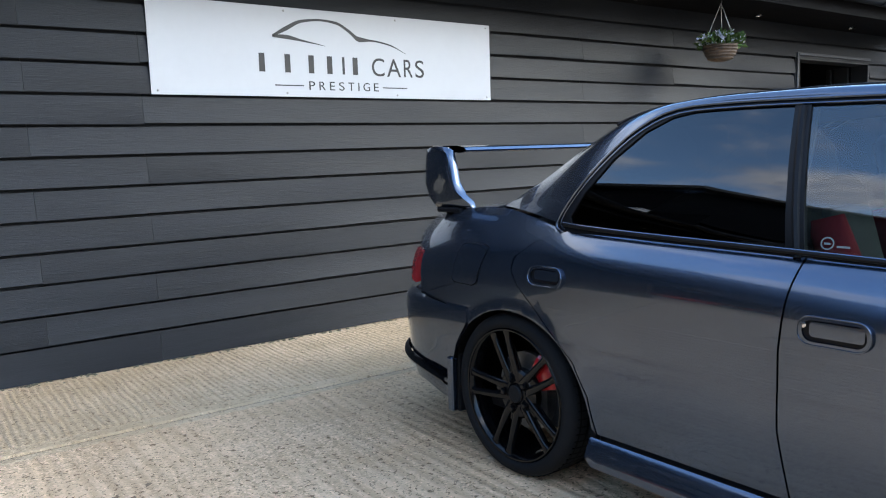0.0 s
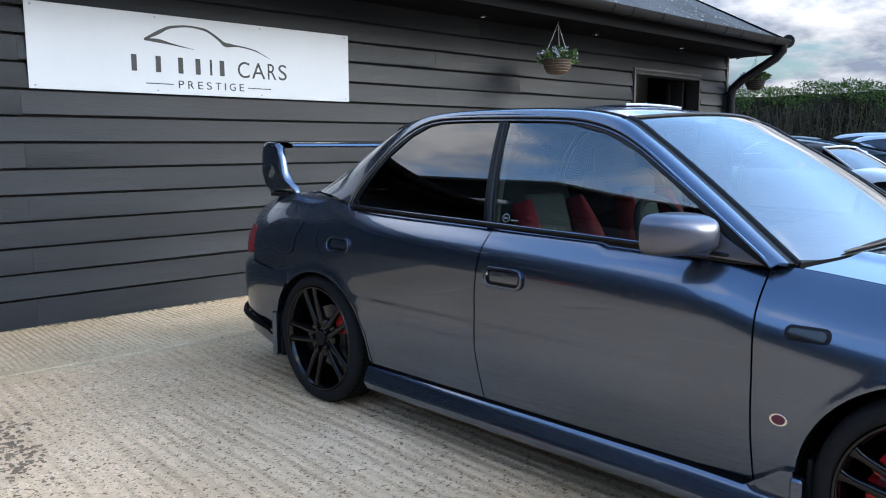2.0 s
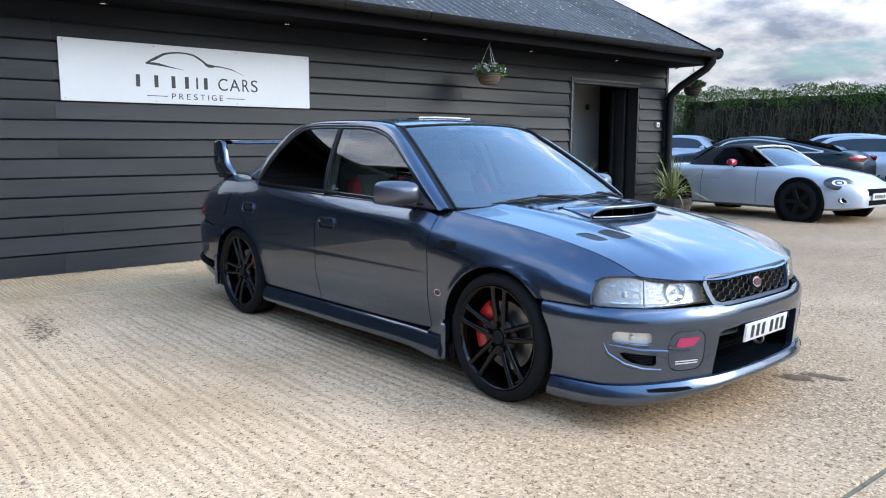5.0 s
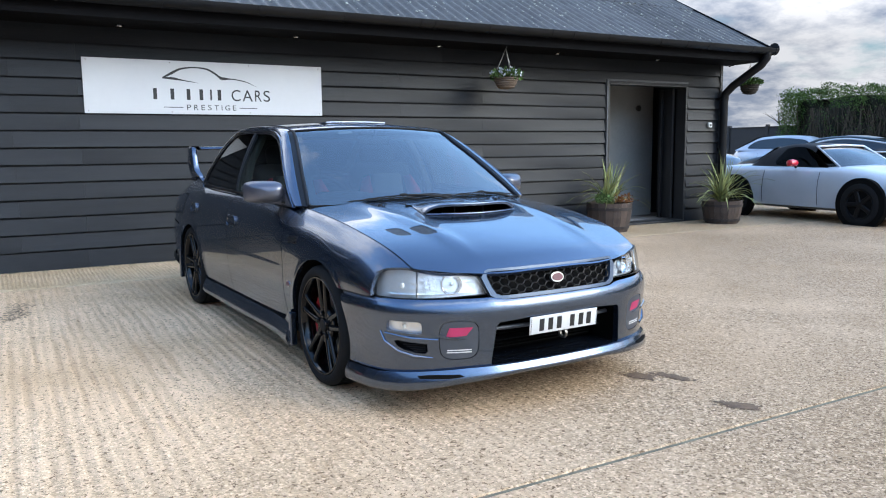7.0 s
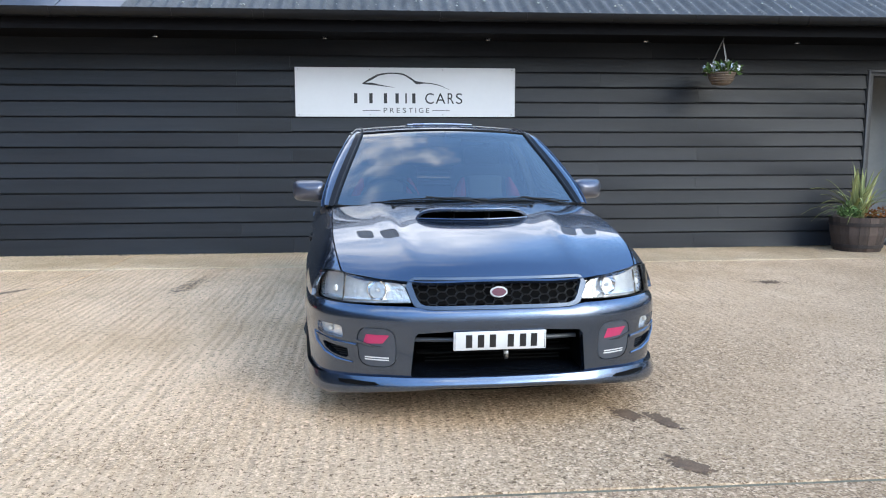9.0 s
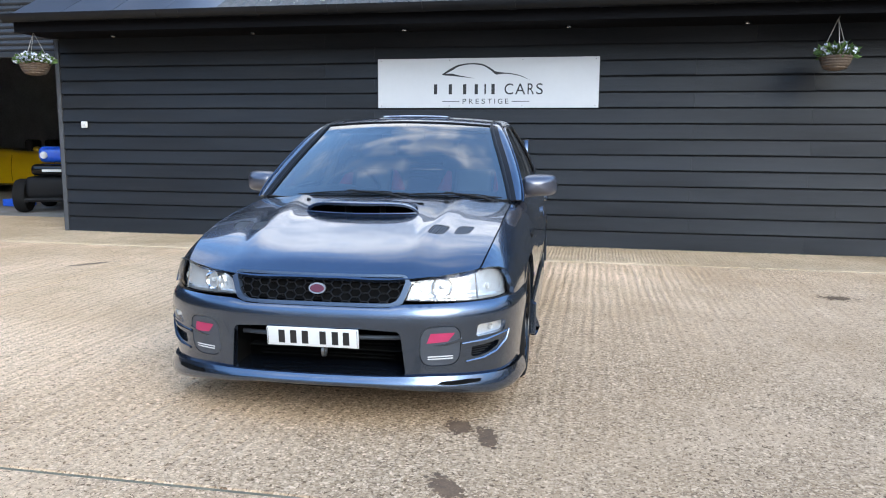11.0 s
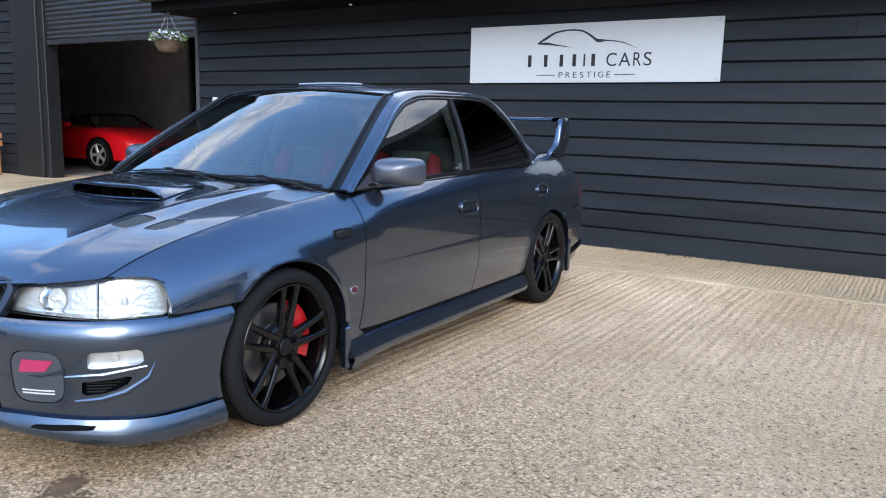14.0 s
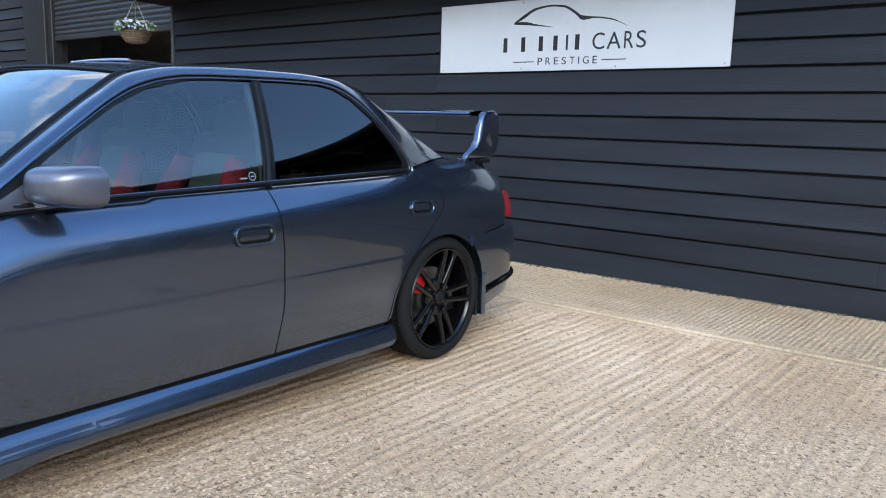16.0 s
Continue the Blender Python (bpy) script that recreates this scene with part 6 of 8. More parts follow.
# lamps
for sg in (-1, 1):
    lo = [(UL(0.366), 0.534), (UL(0.50), 0.530), (UL(0.66), 0.527), (UL(0.766), 0.528), (UL(0.774), 0.538), (UL(0.775), 0.612), (UL(0.771), 0.632), (UL(0.758), 0.645), (UL(0.70), 0.652), (UL(0.65), 0.651), (UL(0.56), 0.640), (UL(0.465), 0.626), (UL(0.418), 0.614), (UL(0.394), 0.598)]
    lo = [(sg * u, z) for u, z in lo]
    c = Vector((sum(p[0] for p in lo) / len(lo), sum(p[1] for p in lo) / len(lo)))
    wide = [(p[0] + (sg * 0.045 if abs(p[0]) > UL(0.735) else (-sg * 0.03 if abs(p[0]) < UL(0.45) else 0.0)), p[1] + (p[1] - c.y) * 0.06) for p in lo]
    hl = panel("headlamp", wide, lamp_fn(-0.030), M_LAMPIN, car, step=0.03, thick=0.0, label="clear-lensed headlamp with bright reflectors")
    panel("lamp_bezel", [tuple(c + (Vector(p) - c) * 1.012) for p in lo], lamp_fn(0.005), M_SEAL, hl, holes=[[tuple(c + (Vector(p) - c) * 0.998) for p in lo]], step=0.03, thick=0.016)
    lens = panel("lamp_lens", [tuple(c + (Vector(p) - c) * 0.994) for p in lo], lamp_fn(0.009), M_LAMP, hl, step=0.04, thick=0.0)
    lens.visible_shadow = False
    du = UL(0.655)
    solid("lamp_divider", Geo().tube([lamp_fn(-0.004)(sg * du, z) for z in (0.532, 0.56, 0.59, 0.618, 0.640)], 0.0045, 6), M_CHROME, hl)
    for s_, r in ((0.515, 1.0),):
        p = Vector(lamp_fn(-0.028)(sg * UL(s_), 0.582))
        ob = solid("reflector_bowl", Geo().lathe([(0.008, -0.022), (0.026, -0.017), (0.041, 0.000), (0.046, 0.014), (0.042, 0.014), (0.036, 0.000), (0.020, -0.012), (0.006, -0.016)], 24, Matrix.Translation(p) @ pose(0, 0, 0, 90, 0, sg * 28), closed=True), M_CHROME, hl)
        solid("bulb", Geo().lathe([(0.001, -0.01), (0.009, -0.006), (0.010, 0.01), (0.006, 0.018), (0.001, 0.020)], 12, Matrix.Translation(p) @ pose(0, 0, 0, 90, 0, sg * 28)), M_LAMPIN, hl)
    p = Vector(lamp_fn(-0.030)(sg * UL(0.712), 0.575))
    solid("indicator_bulb", Geo().lathe([(0.001, -0.014), (0.010, -0.010), (0.012, 0.0), (0.008, 0.012), (0.001, 0.014)], 12, Matrix.Translation(p)), M_AMBER, hl)
    for i in range(6):
        u = lerp(UL(0.42), UL(0.635), i / 5)
        solid("reflector_rib", Geo().tube([lamp_fn(-0.040)(sg * u, z) for z in (0.54, 0.575, 0.615)], 0.003, 5), M_CHROME, hl)
    solid("lamp_shelf", Geo().grid(lambda x, v: lamp_fn(-0.05 + 0.045 * v)(sg * lerp(UL(0.37), UL(0.75), x), 0.543), 10, 2), M_CHROME, hl)

# grille: frame, honeycomb, badge
GR_O = [(-0.368, 0.636), (-0.350, 0.641), (0.350, 0.641), (0.368, 0.636), (0.390, 0.606), (0.374, 0.560), (0.358, 0.526), (0.330, 0.513), (0.265, 0.510), (-0.265, 0.510), (-0.330, 0.513), (-0.358, 0.526), (-0.374, 0.560), (-0.390, 0.606)]
GR_I = [(-0.356, 0.630), (0.356, 0.630), (0.366, 0.612), (0.348, 0.560), (0.332, 0.535), (0.306, 0.525), (-0.306, 0.525), (-0.332, 0.535), (-0.348, 0.560), (-0.366, 0.612)]


def gr_fn(off=0.0):
    return lambda s, z: (s, lp_a(lp_u(abs(s))) - 0.018 - off + 0.28 * (z - 0.535) * 1.0, z)


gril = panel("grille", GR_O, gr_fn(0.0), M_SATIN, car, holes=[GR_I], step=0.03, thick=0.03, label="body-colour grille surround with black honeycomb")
# near-black backing stands for the shade behind the honeycomb
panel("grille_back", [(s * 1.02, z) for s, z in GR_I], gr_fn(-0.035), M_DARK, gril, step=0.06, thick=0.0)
hx, R6, KZ, done = Geo(), 0.0265, 0.74, set()
for q in range(-9, 10):
    for r in range(5):
        cx, cz = q * 1.5 * R6, 0.529 + (r + (0.5 if q % 2 else 0.0)) * 1.732 * R6 * KZ
        ring = [(cx + R6 * math.cos(radians(60 * k)), cz + KZ * R6 * math.sin(radians(60 * k))) for k in range(6)]
        for k in range(6):
            p, w = ring[k], ring[(k + 1) % 6]
            key = (round((p[0] + w[0]) * 500), round((p[1] + w[1]) * 500))
            if key not in done and (inside(p, GR_I) or inside(w, GR_I)):
                done.add(key)
                hx.tube([gr_fn(-0.012)(*p), gr_fn(-0.012)(*w)], 0.0032, 5, cap=False)
solid("honeycomb", hx, M_SEAL, gril)
el = lambda a, b: [(a * math.cos(2 * math.pi * i / 24), 0.580 + b * math.sin(2 * math.pi * i / 24)) for i in range(24)]
bg = panel("grille_badge", el(0.037, 0.0225), gr_fn(0.004), M_STEEL, gril, step=0.02, thick=0.012)
panel("badge_face", el(0.030, 0.0165), gr_fn(0.007), M_BADGE, bg, step=0.02, thick=0.003)

# plates
pl = new("number_plate"); pl.parent = car
pl.matrix_local = pose(-0.005, -0.874, 0.385, 6, 0, 0)
pl["label"] = "white front number plate with black bars"
solid("plate_body", Geo().box((-0.196, -0.008, -0.041), (0.196, 0.0, 0.041), 0.004, 2), M_WHITE, pl)
for x0, x1 in ((-0.150, -0.112), (-0.100, -0.062), (-0.050, -0.012), (0.024, 0.066), (0.078, 0.116), (0.126, 0.162)):
    bar(pl, (x0 + x1) / 2 - 0.0135, (x0 + x1) / 2 + 0.0135, -0.028, 0.028, y=-0.0081, depth=0.0008, name="plate_bar")
for sg in (-1, 1):
    bar(pl, sg * 0.182 - 0.004, sg * 0.182 + 0.004, -0.004, 0.004, M_WHITE, y=-0.0081, depth=0.001, name="plate_screw")
    bar(pl, sg * 0.190 - 0.001, sg * 0.190 + 0.001, -0.036, 0.036, y=-0.0081, depth=0.0006, name="plate_edge")
    solid("plate_bracket", Geo().box((sg * 0.12 - 0.01, 0.0, -0.02), (sg * 0.12 + 0.01, 0.06, 0.02)), M_MATBLACK, pl)

# boot, rear panel, lamps, rear bumper
ZT = pchip((2.70, 2.85, 3.05, 3.20, 3.28), (0.985, 0.984, 0.965, 0.940, 0.915))


def TB(a, s):
    x = min(1.0, abs(s) / SS(a))
    return ZS(a) + (ZT(a) - ZS(a)) * (1 - x ** 2.5)


R_EDGEB = pchip((0, 0.3, 0.5, 0.60), (3.31, 3.295, 3.25, 3.19))
panel("boot_lid", [(2.775 + 0.03 * (1 - (s / 0.64) ** 2), s) for s in [lerp(-0.62, 0.62, i / 20) for i in range(21)]] + [(a, SS(a) - 0.004) for a in (2.85, 2.95, 3.05, 3.15)] + [(R_EDGEB(abs(s)), s) for s in [lerp(0.598, -0.598, i / 20) for i in range(21)]] + [(a, -SS(a) + 0.004) for a in (3.15, 3.05, 2.95, 2.85)], lambda a, s: (s, a, TB(a, s)), M_PAINT, car, step=0.05, thick=0.015)
RPL = [(0.0, 3.335), (0.3, 3.32), (0.48, 3.28), (0.60, 3.25), (0.70, 3.19), (0.775, 3.115), (0.808, 3.05)]
rp_s, rp_a, rp_u, RP_U = plan_curve(RPL)


def rear_fn(off=0.0):
    def fn(u, z):
        t, e = abs(u), 1e-3
        s, a = rp_s(t), rp_a(t)
        ds, da = rp_s(t + e) - rp_s(max(0, t - e)), rp_a(t + e) - rp_a(max(0, t - e))
        n = Vector((-da, ds)).normalized()
        lean = -0.10 * (z - 0.62) - 0.9 * max(0.0, z - 0.79)
        k = off + lean
        return (math.copysign(1, u) * (s + n.x * k) if u else 0.0, a + n.y * k, z)
    return fn


UR = lambda s: rp_u(s)
panel("rear_panel", [(lerp(-UR(0.46), UR(0.46), i / 20), 0.60) for i in range(21)] + [(lerp(UR(0.46), -UR(0.46), i / 20), 0.915) for i in range(21)], rear_fn(), M_PAINT, car, step=0.05)
for sg in (-1, 1):
    tl = [(sg * u, z) for u, z in ((UR(0.465), 0.645), (UR(0.60), 0.640), (RP_U - 0.004, 0.655), (RP_U - 0.02, 0.790), (UR(0.60), 0.805), (UR(0.465), 0.800))]
    t1 = panel("tail_lamp", tl, rear_fn(0.006), M_TAIL, car, step=0.03, thick=0.02, label="red tail lamp wrapping the corner")
    panel("tail_lamp_side", [(3.040, 0.660), (3.047, 0.786), (3.10, 0.796), (3.13, 0.79), (3.125, 0.655), (3.08, 0.650)], side_fn(sg, -0.001), M_TAIL, t1, step=0.03, thick=0.012)
    panel("corner_panel", [(sg * u, z) for u, z in ((UR(0.46), 0.80), (UR(0.60), 0.806), (RP_U, 0.792), (RP_U - 0.02, 0.86), (UR(0.62), 0.885), (UR(0.46), 0.915))], rear_fn(0.0), M_PAINT, car, step=0.03)
RB = [(0.0, 3.435), (0.3, 3.42), (0.5, 3.385), (0.64, 3.325), (0.75, 3.235), (0.815, 3.11), (0.838, 2.97), (0.843, 2.86), (0.844, 2.79)]
rb_s, rb_a, rb_u, RB_U = plan_curve(RB)
ROUT = pchip((0.16, 0.25, 0.34, 0.42, 0.52, 0.58, 0.625), (-0.05, -0.02, -0.006, 0.0, 0.008, 0.004, -0.030))


def rbump_fn(off=0.0):
    def fn(u, z):
        t, e = abs(u), 1e-3
        s, a = rb_s(t), rb_a(t)
        ds, da = rb_s(t + e) - rb_s(max(0, t - e)), rb_a(t + e) - rb_a(max(0, t - e))
        n = Vector((-da, ds)).normalized() * (ROUT(z) + off)
        return (math.copysign(1, u) * (s + n.x) if u else 0.0, a + n.y, z)
    return fn


re = lambda z: min((abs(rb_a(w) - (ARCH_R[0] + ARCH_R[2] * math.sqrt(max(0.02, 1 - clamp((z - ARCH_R[1]) / ARCH_R[3], -1, 1) ** 2)) + 0.002)), w) for w in [rb_u(0.80) + 0.004 * i for i in range(110)])[1]
zr = [lerp(0.36, 0.60, i / 12) for i in range(13)]
panel("rear_bumper", [(lerp(-re(0.36), re(0.36), i / 50), 0.36 - 0.02 * math.cos(i / 50 * 2 * math.pi)) for i in range(51)] + [(re(z), z) for z in zr[1:]] + [(lerp(rb_u(0.83), -rb_u(0.83), i / 50), 0.618) for i in range(51)] + [(-re(z), z) for z in zr[::-1][:-1]], rbump_fn(), M_PAINT, car, step=0.045, thick=0.02, rows=(0.55, 0.58, 0.60, 0.61))
UV = RB_U - 0.045
zl = lambda u: 0.235 - 0.045 * clamp((abs(u) - UV + 0.22) / 0.15)
panel("rear_valance", [(lerp(-UV, UV, i / 50), zl(lerp(-UV, UV, i / 50))) for i in range(51)] + [(UV, 0.25), (UV, 0.31)] + [(lerp(UV, -UV, i / 50), 0.366) for i in range(51)] + [(-UV, 0.31), (-UV, 0.25)], rbump_fn(-0.004), M_PAINT, car, step=0.045, thick=0.015, label="lower rear valance")

for sg in (-1, 1):
    solid("bumper_seam", Geo().tube([side_fn(sg, 0.0025)(a, z) for a, z in ((2.735, 0.540), (2.80, 0.586), (2.87, 0.596), (2.95, 0.606), (3.03, 0.618))], 0.0035, 6), M_DARK, car)
    solid("valance_lip", Geo().grid(lambda u, v: rbump_fn(0.004 + 0.016 * math.sin(math.pi * v))(sg * lerp(UV - 0.03, UV - 0.75, u), 0.268 + 0.062 * (1 - (1 - u) ** 2.2) + 0.034 * v), 16, 6, thick=0.01), M_BLACKGLOSS, car)
solid("boot_tub", Geo().box((-0.58, 2.80, 0.45), (0.58, 3.12, 0.885)), M_DARK, car)

# wing
PR = [(3.12 + 0.84 * (a - 3.12), z) for a, z in [(3.205, 1.200), (3.160, 1.213), (3.060, 1.207), (3.018, 1.192), (2.992, 1.120), (2.975, 1.055), (2.935, 1.000), (2.885, 0.968), (2.880, 0.955), (3.165, 0.945), (3.205, 0.985), (3.225, 1.050), (3.220, 1.130)]]
wing = new("rear_wing"); wing.parent = car
wing["label"] = "tall body-colour rear wing on two broad posts"
for sg in (-1, 1):
    gg = Geo()
    n = len(PR)
    # from the inner face to the outer one, which swells gently
    steps = [(0.622, 0.90), (0.630, 0.98), (0.642, 1.0), (0.652, 0.985), (0.659, 0.94), (0.664, 0.84), (0.669, 0.64), (0.672, 0.40), (0.6735, 0.14)]
    ca, cz = 3.07, 1.08
    for s, shrink in steps:
        gg.v += [(sg * (s - 0.02 * clamp((1.02 - z) / 0.08)), ca + (a - ca) * shrink, cz + (z - cz) * shrink) for a, z in PR]
    k = len(steps) - 1
    faces = [(j * n + i, j * n + (i + 1) % n, (j + 1) * n + (i + 1) % n, (j + 1) * n + i) for j in range(k) for i in range(n)]
    faces += [tuple(range(n))[::-1], tuple(range(k * n, (k + 1) * n))]
    gg.f += faces if sg > 0 else [f[::-1] for f in faces]
    solid("wing_post", gg, M_PAINT, wing, angle=50)
    solid("post_seal", Geo().box((sg * 0.63 - 0.028, 2.97, 0.930), (sg * 0.63 + 0.028, 3.13, 0.952), 0.006), M_SEAL, wing)


def blade_fn(u, v):
    s = lerp(-0.60, 0.60, u)
    th = 2 * math.pi * v
    a = 3.075 + 0.085 * math.cos(th)
    z = 1.196 + 0.014 * math.sin(th) * (1 - 0.35 * math.cos(th)) + 0.10 * (a - 3.075) * 0.6
    return (s, a, z)


solid("wing_blade", Geo().grid(blade_fn, 12, 20), M_PAINT, wing, angle=70)
solid("brake_lamp", Geo().box((-0.16, 3.155, 1.196), (0.16, 3.165, 1.208), 0.003), M_TAIL, wing)

# mirrors
for sg in (-1, 1):
    mr = new("door_mirror"); mr.parent = car
    mr["label"] = "silver-blue door mirror"
    gg = Geo()
    n, k = 32, 16
    for j in range(k + 1):
        t = (j / k) ** 2.2
        f = (1 - (1 - t) ** 2.6) ** 0.42 if t < 1 else 1
        for i in range(n):
            th = 2 * math.pi * i / n
            cx, cz = math.copysign(abs(math.cos(th)) ** 0.5, math.cos(th)), math.copysign(abs(math.sin(th)) ** 0.5, math.sin(th))
            gg.v.append((sg * (0.846 + 0.098 * f * cx + 0.008 * t), 0.600 + 0.120 * t + 0.035 * cx * f, 0.936 + 0.062 * f * cz))
    faces = [(j * n + i, j * n + (i + 1) % n, (j + 1) * n + (i + 1) % n, (j + 1) * n + i) for j in range(k) for i in range(n)]
    faces += [tuple(range(n))[::-1]]
    gg.f += faces
    solid("shell", gg, M_MIRRORPAINT, mr, angle=60)
    fc = Geo().add([(sg * (0.854 + 0.092 * math.copysign(abs(math.cos(2 * math.pi * i / n)) ** 0.62, math.cos(2 * math.pi * i / n))), 0.715 + 0.035 * math.copysign(abs(math.cos(2 * math.pi * i / n)) ** 0.62, math.cos(2 * math.pi * i / n)), 0.936 + 0.055 * math.copysign(abs(math.sin(2 * math.pi * i / n)) ** 0.62, math.sin(2 * math.pi * i / n))) for i in range(n)], [tuple(range(n))])
    solid("mirror_glass", fc, M_CHROME, mr, smooth=False)
    foot = Geo().tube([(sg * 0.755, 0.640, 0.884), (sg * 0.785, 0.650, 0.884), (sg * 0.825, 0.665, 0.895)], [0.024, 0.018, 0.022], 10)
    solid("foot", foot, M_MIRRORPAINT, mr)
    tri = [(0.475, 0.862), (0.655, 0.872), (0.665, 0.955), (0.64, 0.958)]
    panel("sail", tri, glass_fn(sg, 0.006), M_MIRRORPAINT, mr, step=0.04, thick=0.012)

# wheels
def wheel_at(a, sg, front):
    """A wheel standing on the ground, outer face towards sg."""
    w = new("wheel"); w.parent = car
    w.matrix_local = pose(sg * 0.735, a, 0.302, 0, 90 * sg, 0)     # z of the wheel points outwards
    R = 0.302
    prof = [(0.243, -0.095), (0.262, -0.102), (0.285, -0.098), (0.298, -0.080), (0.302, -0.050), (0.3025, 0.0), (0.302, 0.050), (0.298, 0.076), (0.286, 0.094), (0.264, 0.100), (0.250, 0.096), (0.246, 0.088)]
    tyre = solid("tyre", Geo().lathe(prof, 64, closed=True), M_RUBBER, w, angle=50)
    for z in (-0.055, -0.018, 0.018, 0.055):
        solid("tread_groove", Geo().lathe([(0.3027, z - 0.004), (0.3032, z), (0.3027, z + 0.004), (0.300, z)], 64, closed=True), M_DARK, tyre)
    tp = Geo()
    for k in range(66):
        tp.box((0.298, -0.0022, -0.085), (0.3028, 0.0022, 0.068), m=Matrix.Rotation(2 * math.pi * (k + 0.5) / 66, 4, "Z") @ Matrix.Rotation(radians(-7), 4, "X"))
    solid("tread_pattern", tp, M_DARK, tyre, smooth=False)
    solid("rim_barrel", Geo().lathe([(0.249, 0.088), (0.244, 0.094), (0.236, 0.090), (0.228, 0.070), (0.222, 0.02), (0.222, -0.085), (0.240, -0.095), (0.243, -0.088), (0.230, -0.06), (0.230, 0.05)], 56, closed=True), M_BLACKGLOSS, w, angle=50)
    rim = solid("rim_lip", Geo().lathe([(0.2445, 0.0905), (0.242, 0.0955), (0.237, 0.0945), (0.236, 0.090)], 56, closed=True), M_BLACKGLOSS, w)
    turned = (30 if sg > 0 else -2) if front else 18
    for k in range(5):
        base = radians(72 * k + turned)
        for d in (-1, 1):
            def sp(u, v, d=d, base=base):
                r = lerp(0.045, 0.236, u)
                cen = base + d * lerp(0.020, 0.038, clamp((u - 0.15) / 0.85) ** 0.8) / r
                th = 2 * math.pi * v
                half = lerp(0.0200, 0.0105, u ** 0.7) + 0.010 * clamp((u - 0.82) / 0.18) ** 2
                x = math.copysign(abs(math.cos(th)) ** 0.6, math.cos(th)) * half
                zc = lerp(0.058, 0.084, u ** 0.7) - 0.010
                z = zc + math.copysign(abs(math.sin(th)) ** 0.6, math.sin(th)) * lerp(0.020, 0.013, u)
                return (r * math.cos(cen) - x * math.sin(cen), r * math.sin(cen) + x * math.cos(cen), z)
            solid("spoke", Geo().grid(sp, 10, 12), M_RIM, w, angle=50)
        solid("spoke_web", Geo().box((0.06, -0.030, 0.044), (0.116, 0.030, 0.066), 0.010, 2, Matrix.Rotation(base, 4, "Z")), M_RIM, w)
    solid("hub", Geo().lathe([(0.092, 0.030), (0.092, 0.058), (0.084, 0.068), (0.042, 0.068), (0.039, 0.064), (0.036, 0.066), (0.034, 0.073), (0.028, 0.076), (0.001, 0.077)], 40), M_RIM, w)
    solid("hub_cap", Geo().lathe([(0.033, 0.074), (0.030, 0.0785), (0.004, 0.080)], 28), M_MATBLACK, w)
    for k in range(5):
        t = radians(72 * k + turned + 4)
        at = Matrix.Translation((0.060 * math.cos(t), 0.060 * math.sin(t), 0))
        # raised near-black disc stands for the shade in each nut's recess
        solid("nut_recess_shade", Geo().lathe([(0.001, 0.0692), (0.0175, 0.0692), (0.0195, 0.0705), (0.0205, 0.066)], 16, at), M_DARK, w)
        solid("wheel_nut", Geo().lathe([(0.0115, 0.066), (0.0115, 0.078), (0.008, 0.084), (0.001, 0.085)], 6, at), M_RIM, w)
    solid("brake_disc", Geo().lathe([(0.060, -0.012), (0.160 if front else 0.145, -0.012), (0.160 if front else 0.145, 0.010), (0.085, 0.010), (0.080, 0.030), (0.060, 0.030)], 48, closed=True), M_STEEL, w)
    solid("hub_back", Geo().lathe([(0.14, -0.06), (0.14, -0.05), (0.02, -0.05)], 24), M_DARK, w)
    return w


for a, fr in ((0.0, True), (AX_R, False)):
    for sg in (-1, 1):
        w = wheel_at(a, sg, fr)
        # caliper, clamped over the disc behind the hub at the front and ahead of it at the rear
        back = 1 if fr else -1
        gg = Geo()
        hw = 44 if fr else 22
        for t0, t1 in ((-hw, -4), (4, hw)) if fr else ((-hw, hw),):
            n = 8
            ring = []
            for i in range(n + 1):
                th = radians(lerp(t0, t1, i / n) - sg * (16 if fr else 38))
                for r, z in ((0.098, -0.03), (0.180, -0.03), (0.180, 0.036), (0.168, 0.046), (0.110, 0.046), (0.098, 0.036)):
                    ring.append((r * math.sin(th), r * math.cos(th) * back, z))
            gg.add(ring, [(i * 6 + j, i * 6 + (j + 1) % 6, (i + 1) * 6 + (j + 1) % 6, (i + 1) * 6 + j) for i in range(n) for j in range(6)] + [tuple(range(6)), tuple(range(n * 6, n * 6 + 6))[::-1]])
        solid("brake_caliper", gg, M_REDCAL, w, "red brake caliper", angle=40)

# cabin
solid("cabin_tub", Geo().box((-0.74, 0.45, 0.20), (0.74, 2.75, 0.235)).box((-0.745, 0.45, 0.2), (-0.735, 2.4, 0.845)).box((0.735, 0.45, 0.2), (0.745, 2.4, 0.845)).box((-0.74, 0.42, 0.2), (0.74, 0.45, 0.84)).box((-0.72, 2.42, 0.2), (0.72, 2.46, 0.88)), M_MATBLACK, car, smooth=False)
solid("parcel_shelf", Geo().box((-0.62, 2.30, 0.885), (0.62, 2.75, 0.905), 0.01), M_MATBLACK, car)
solid("headlining", Geo().grid(lambda u, v: tuple(roof_pt(lerp(4.3, 8.8, v), lerp(-0.97, 0.97, u), 0.026) - Vector((0, 0, 0.052))), 10, 10, thick=0.008), M_SEATGREY, car)
dash = Geo().grid(lambda u, v: (lerp(-0.70, 0.70, u), lerp(0.40, 0.92, v) - 0.09 * (1 - (2 * u - 1) ** 2) * (1 - v), 0.868 + 0.030 * math.sin(math.pi * min(1, v * 1.1)) - 0.25 * clamp((v - 0.85) / 0.15) + 0.035 * math.exp(-((u - 0.24) / 0.13) ** 2) * clamp(v * 1.5)), 24, 12, thick=0.02)
solid("dashboard", dash, M_MATBLACK, car)
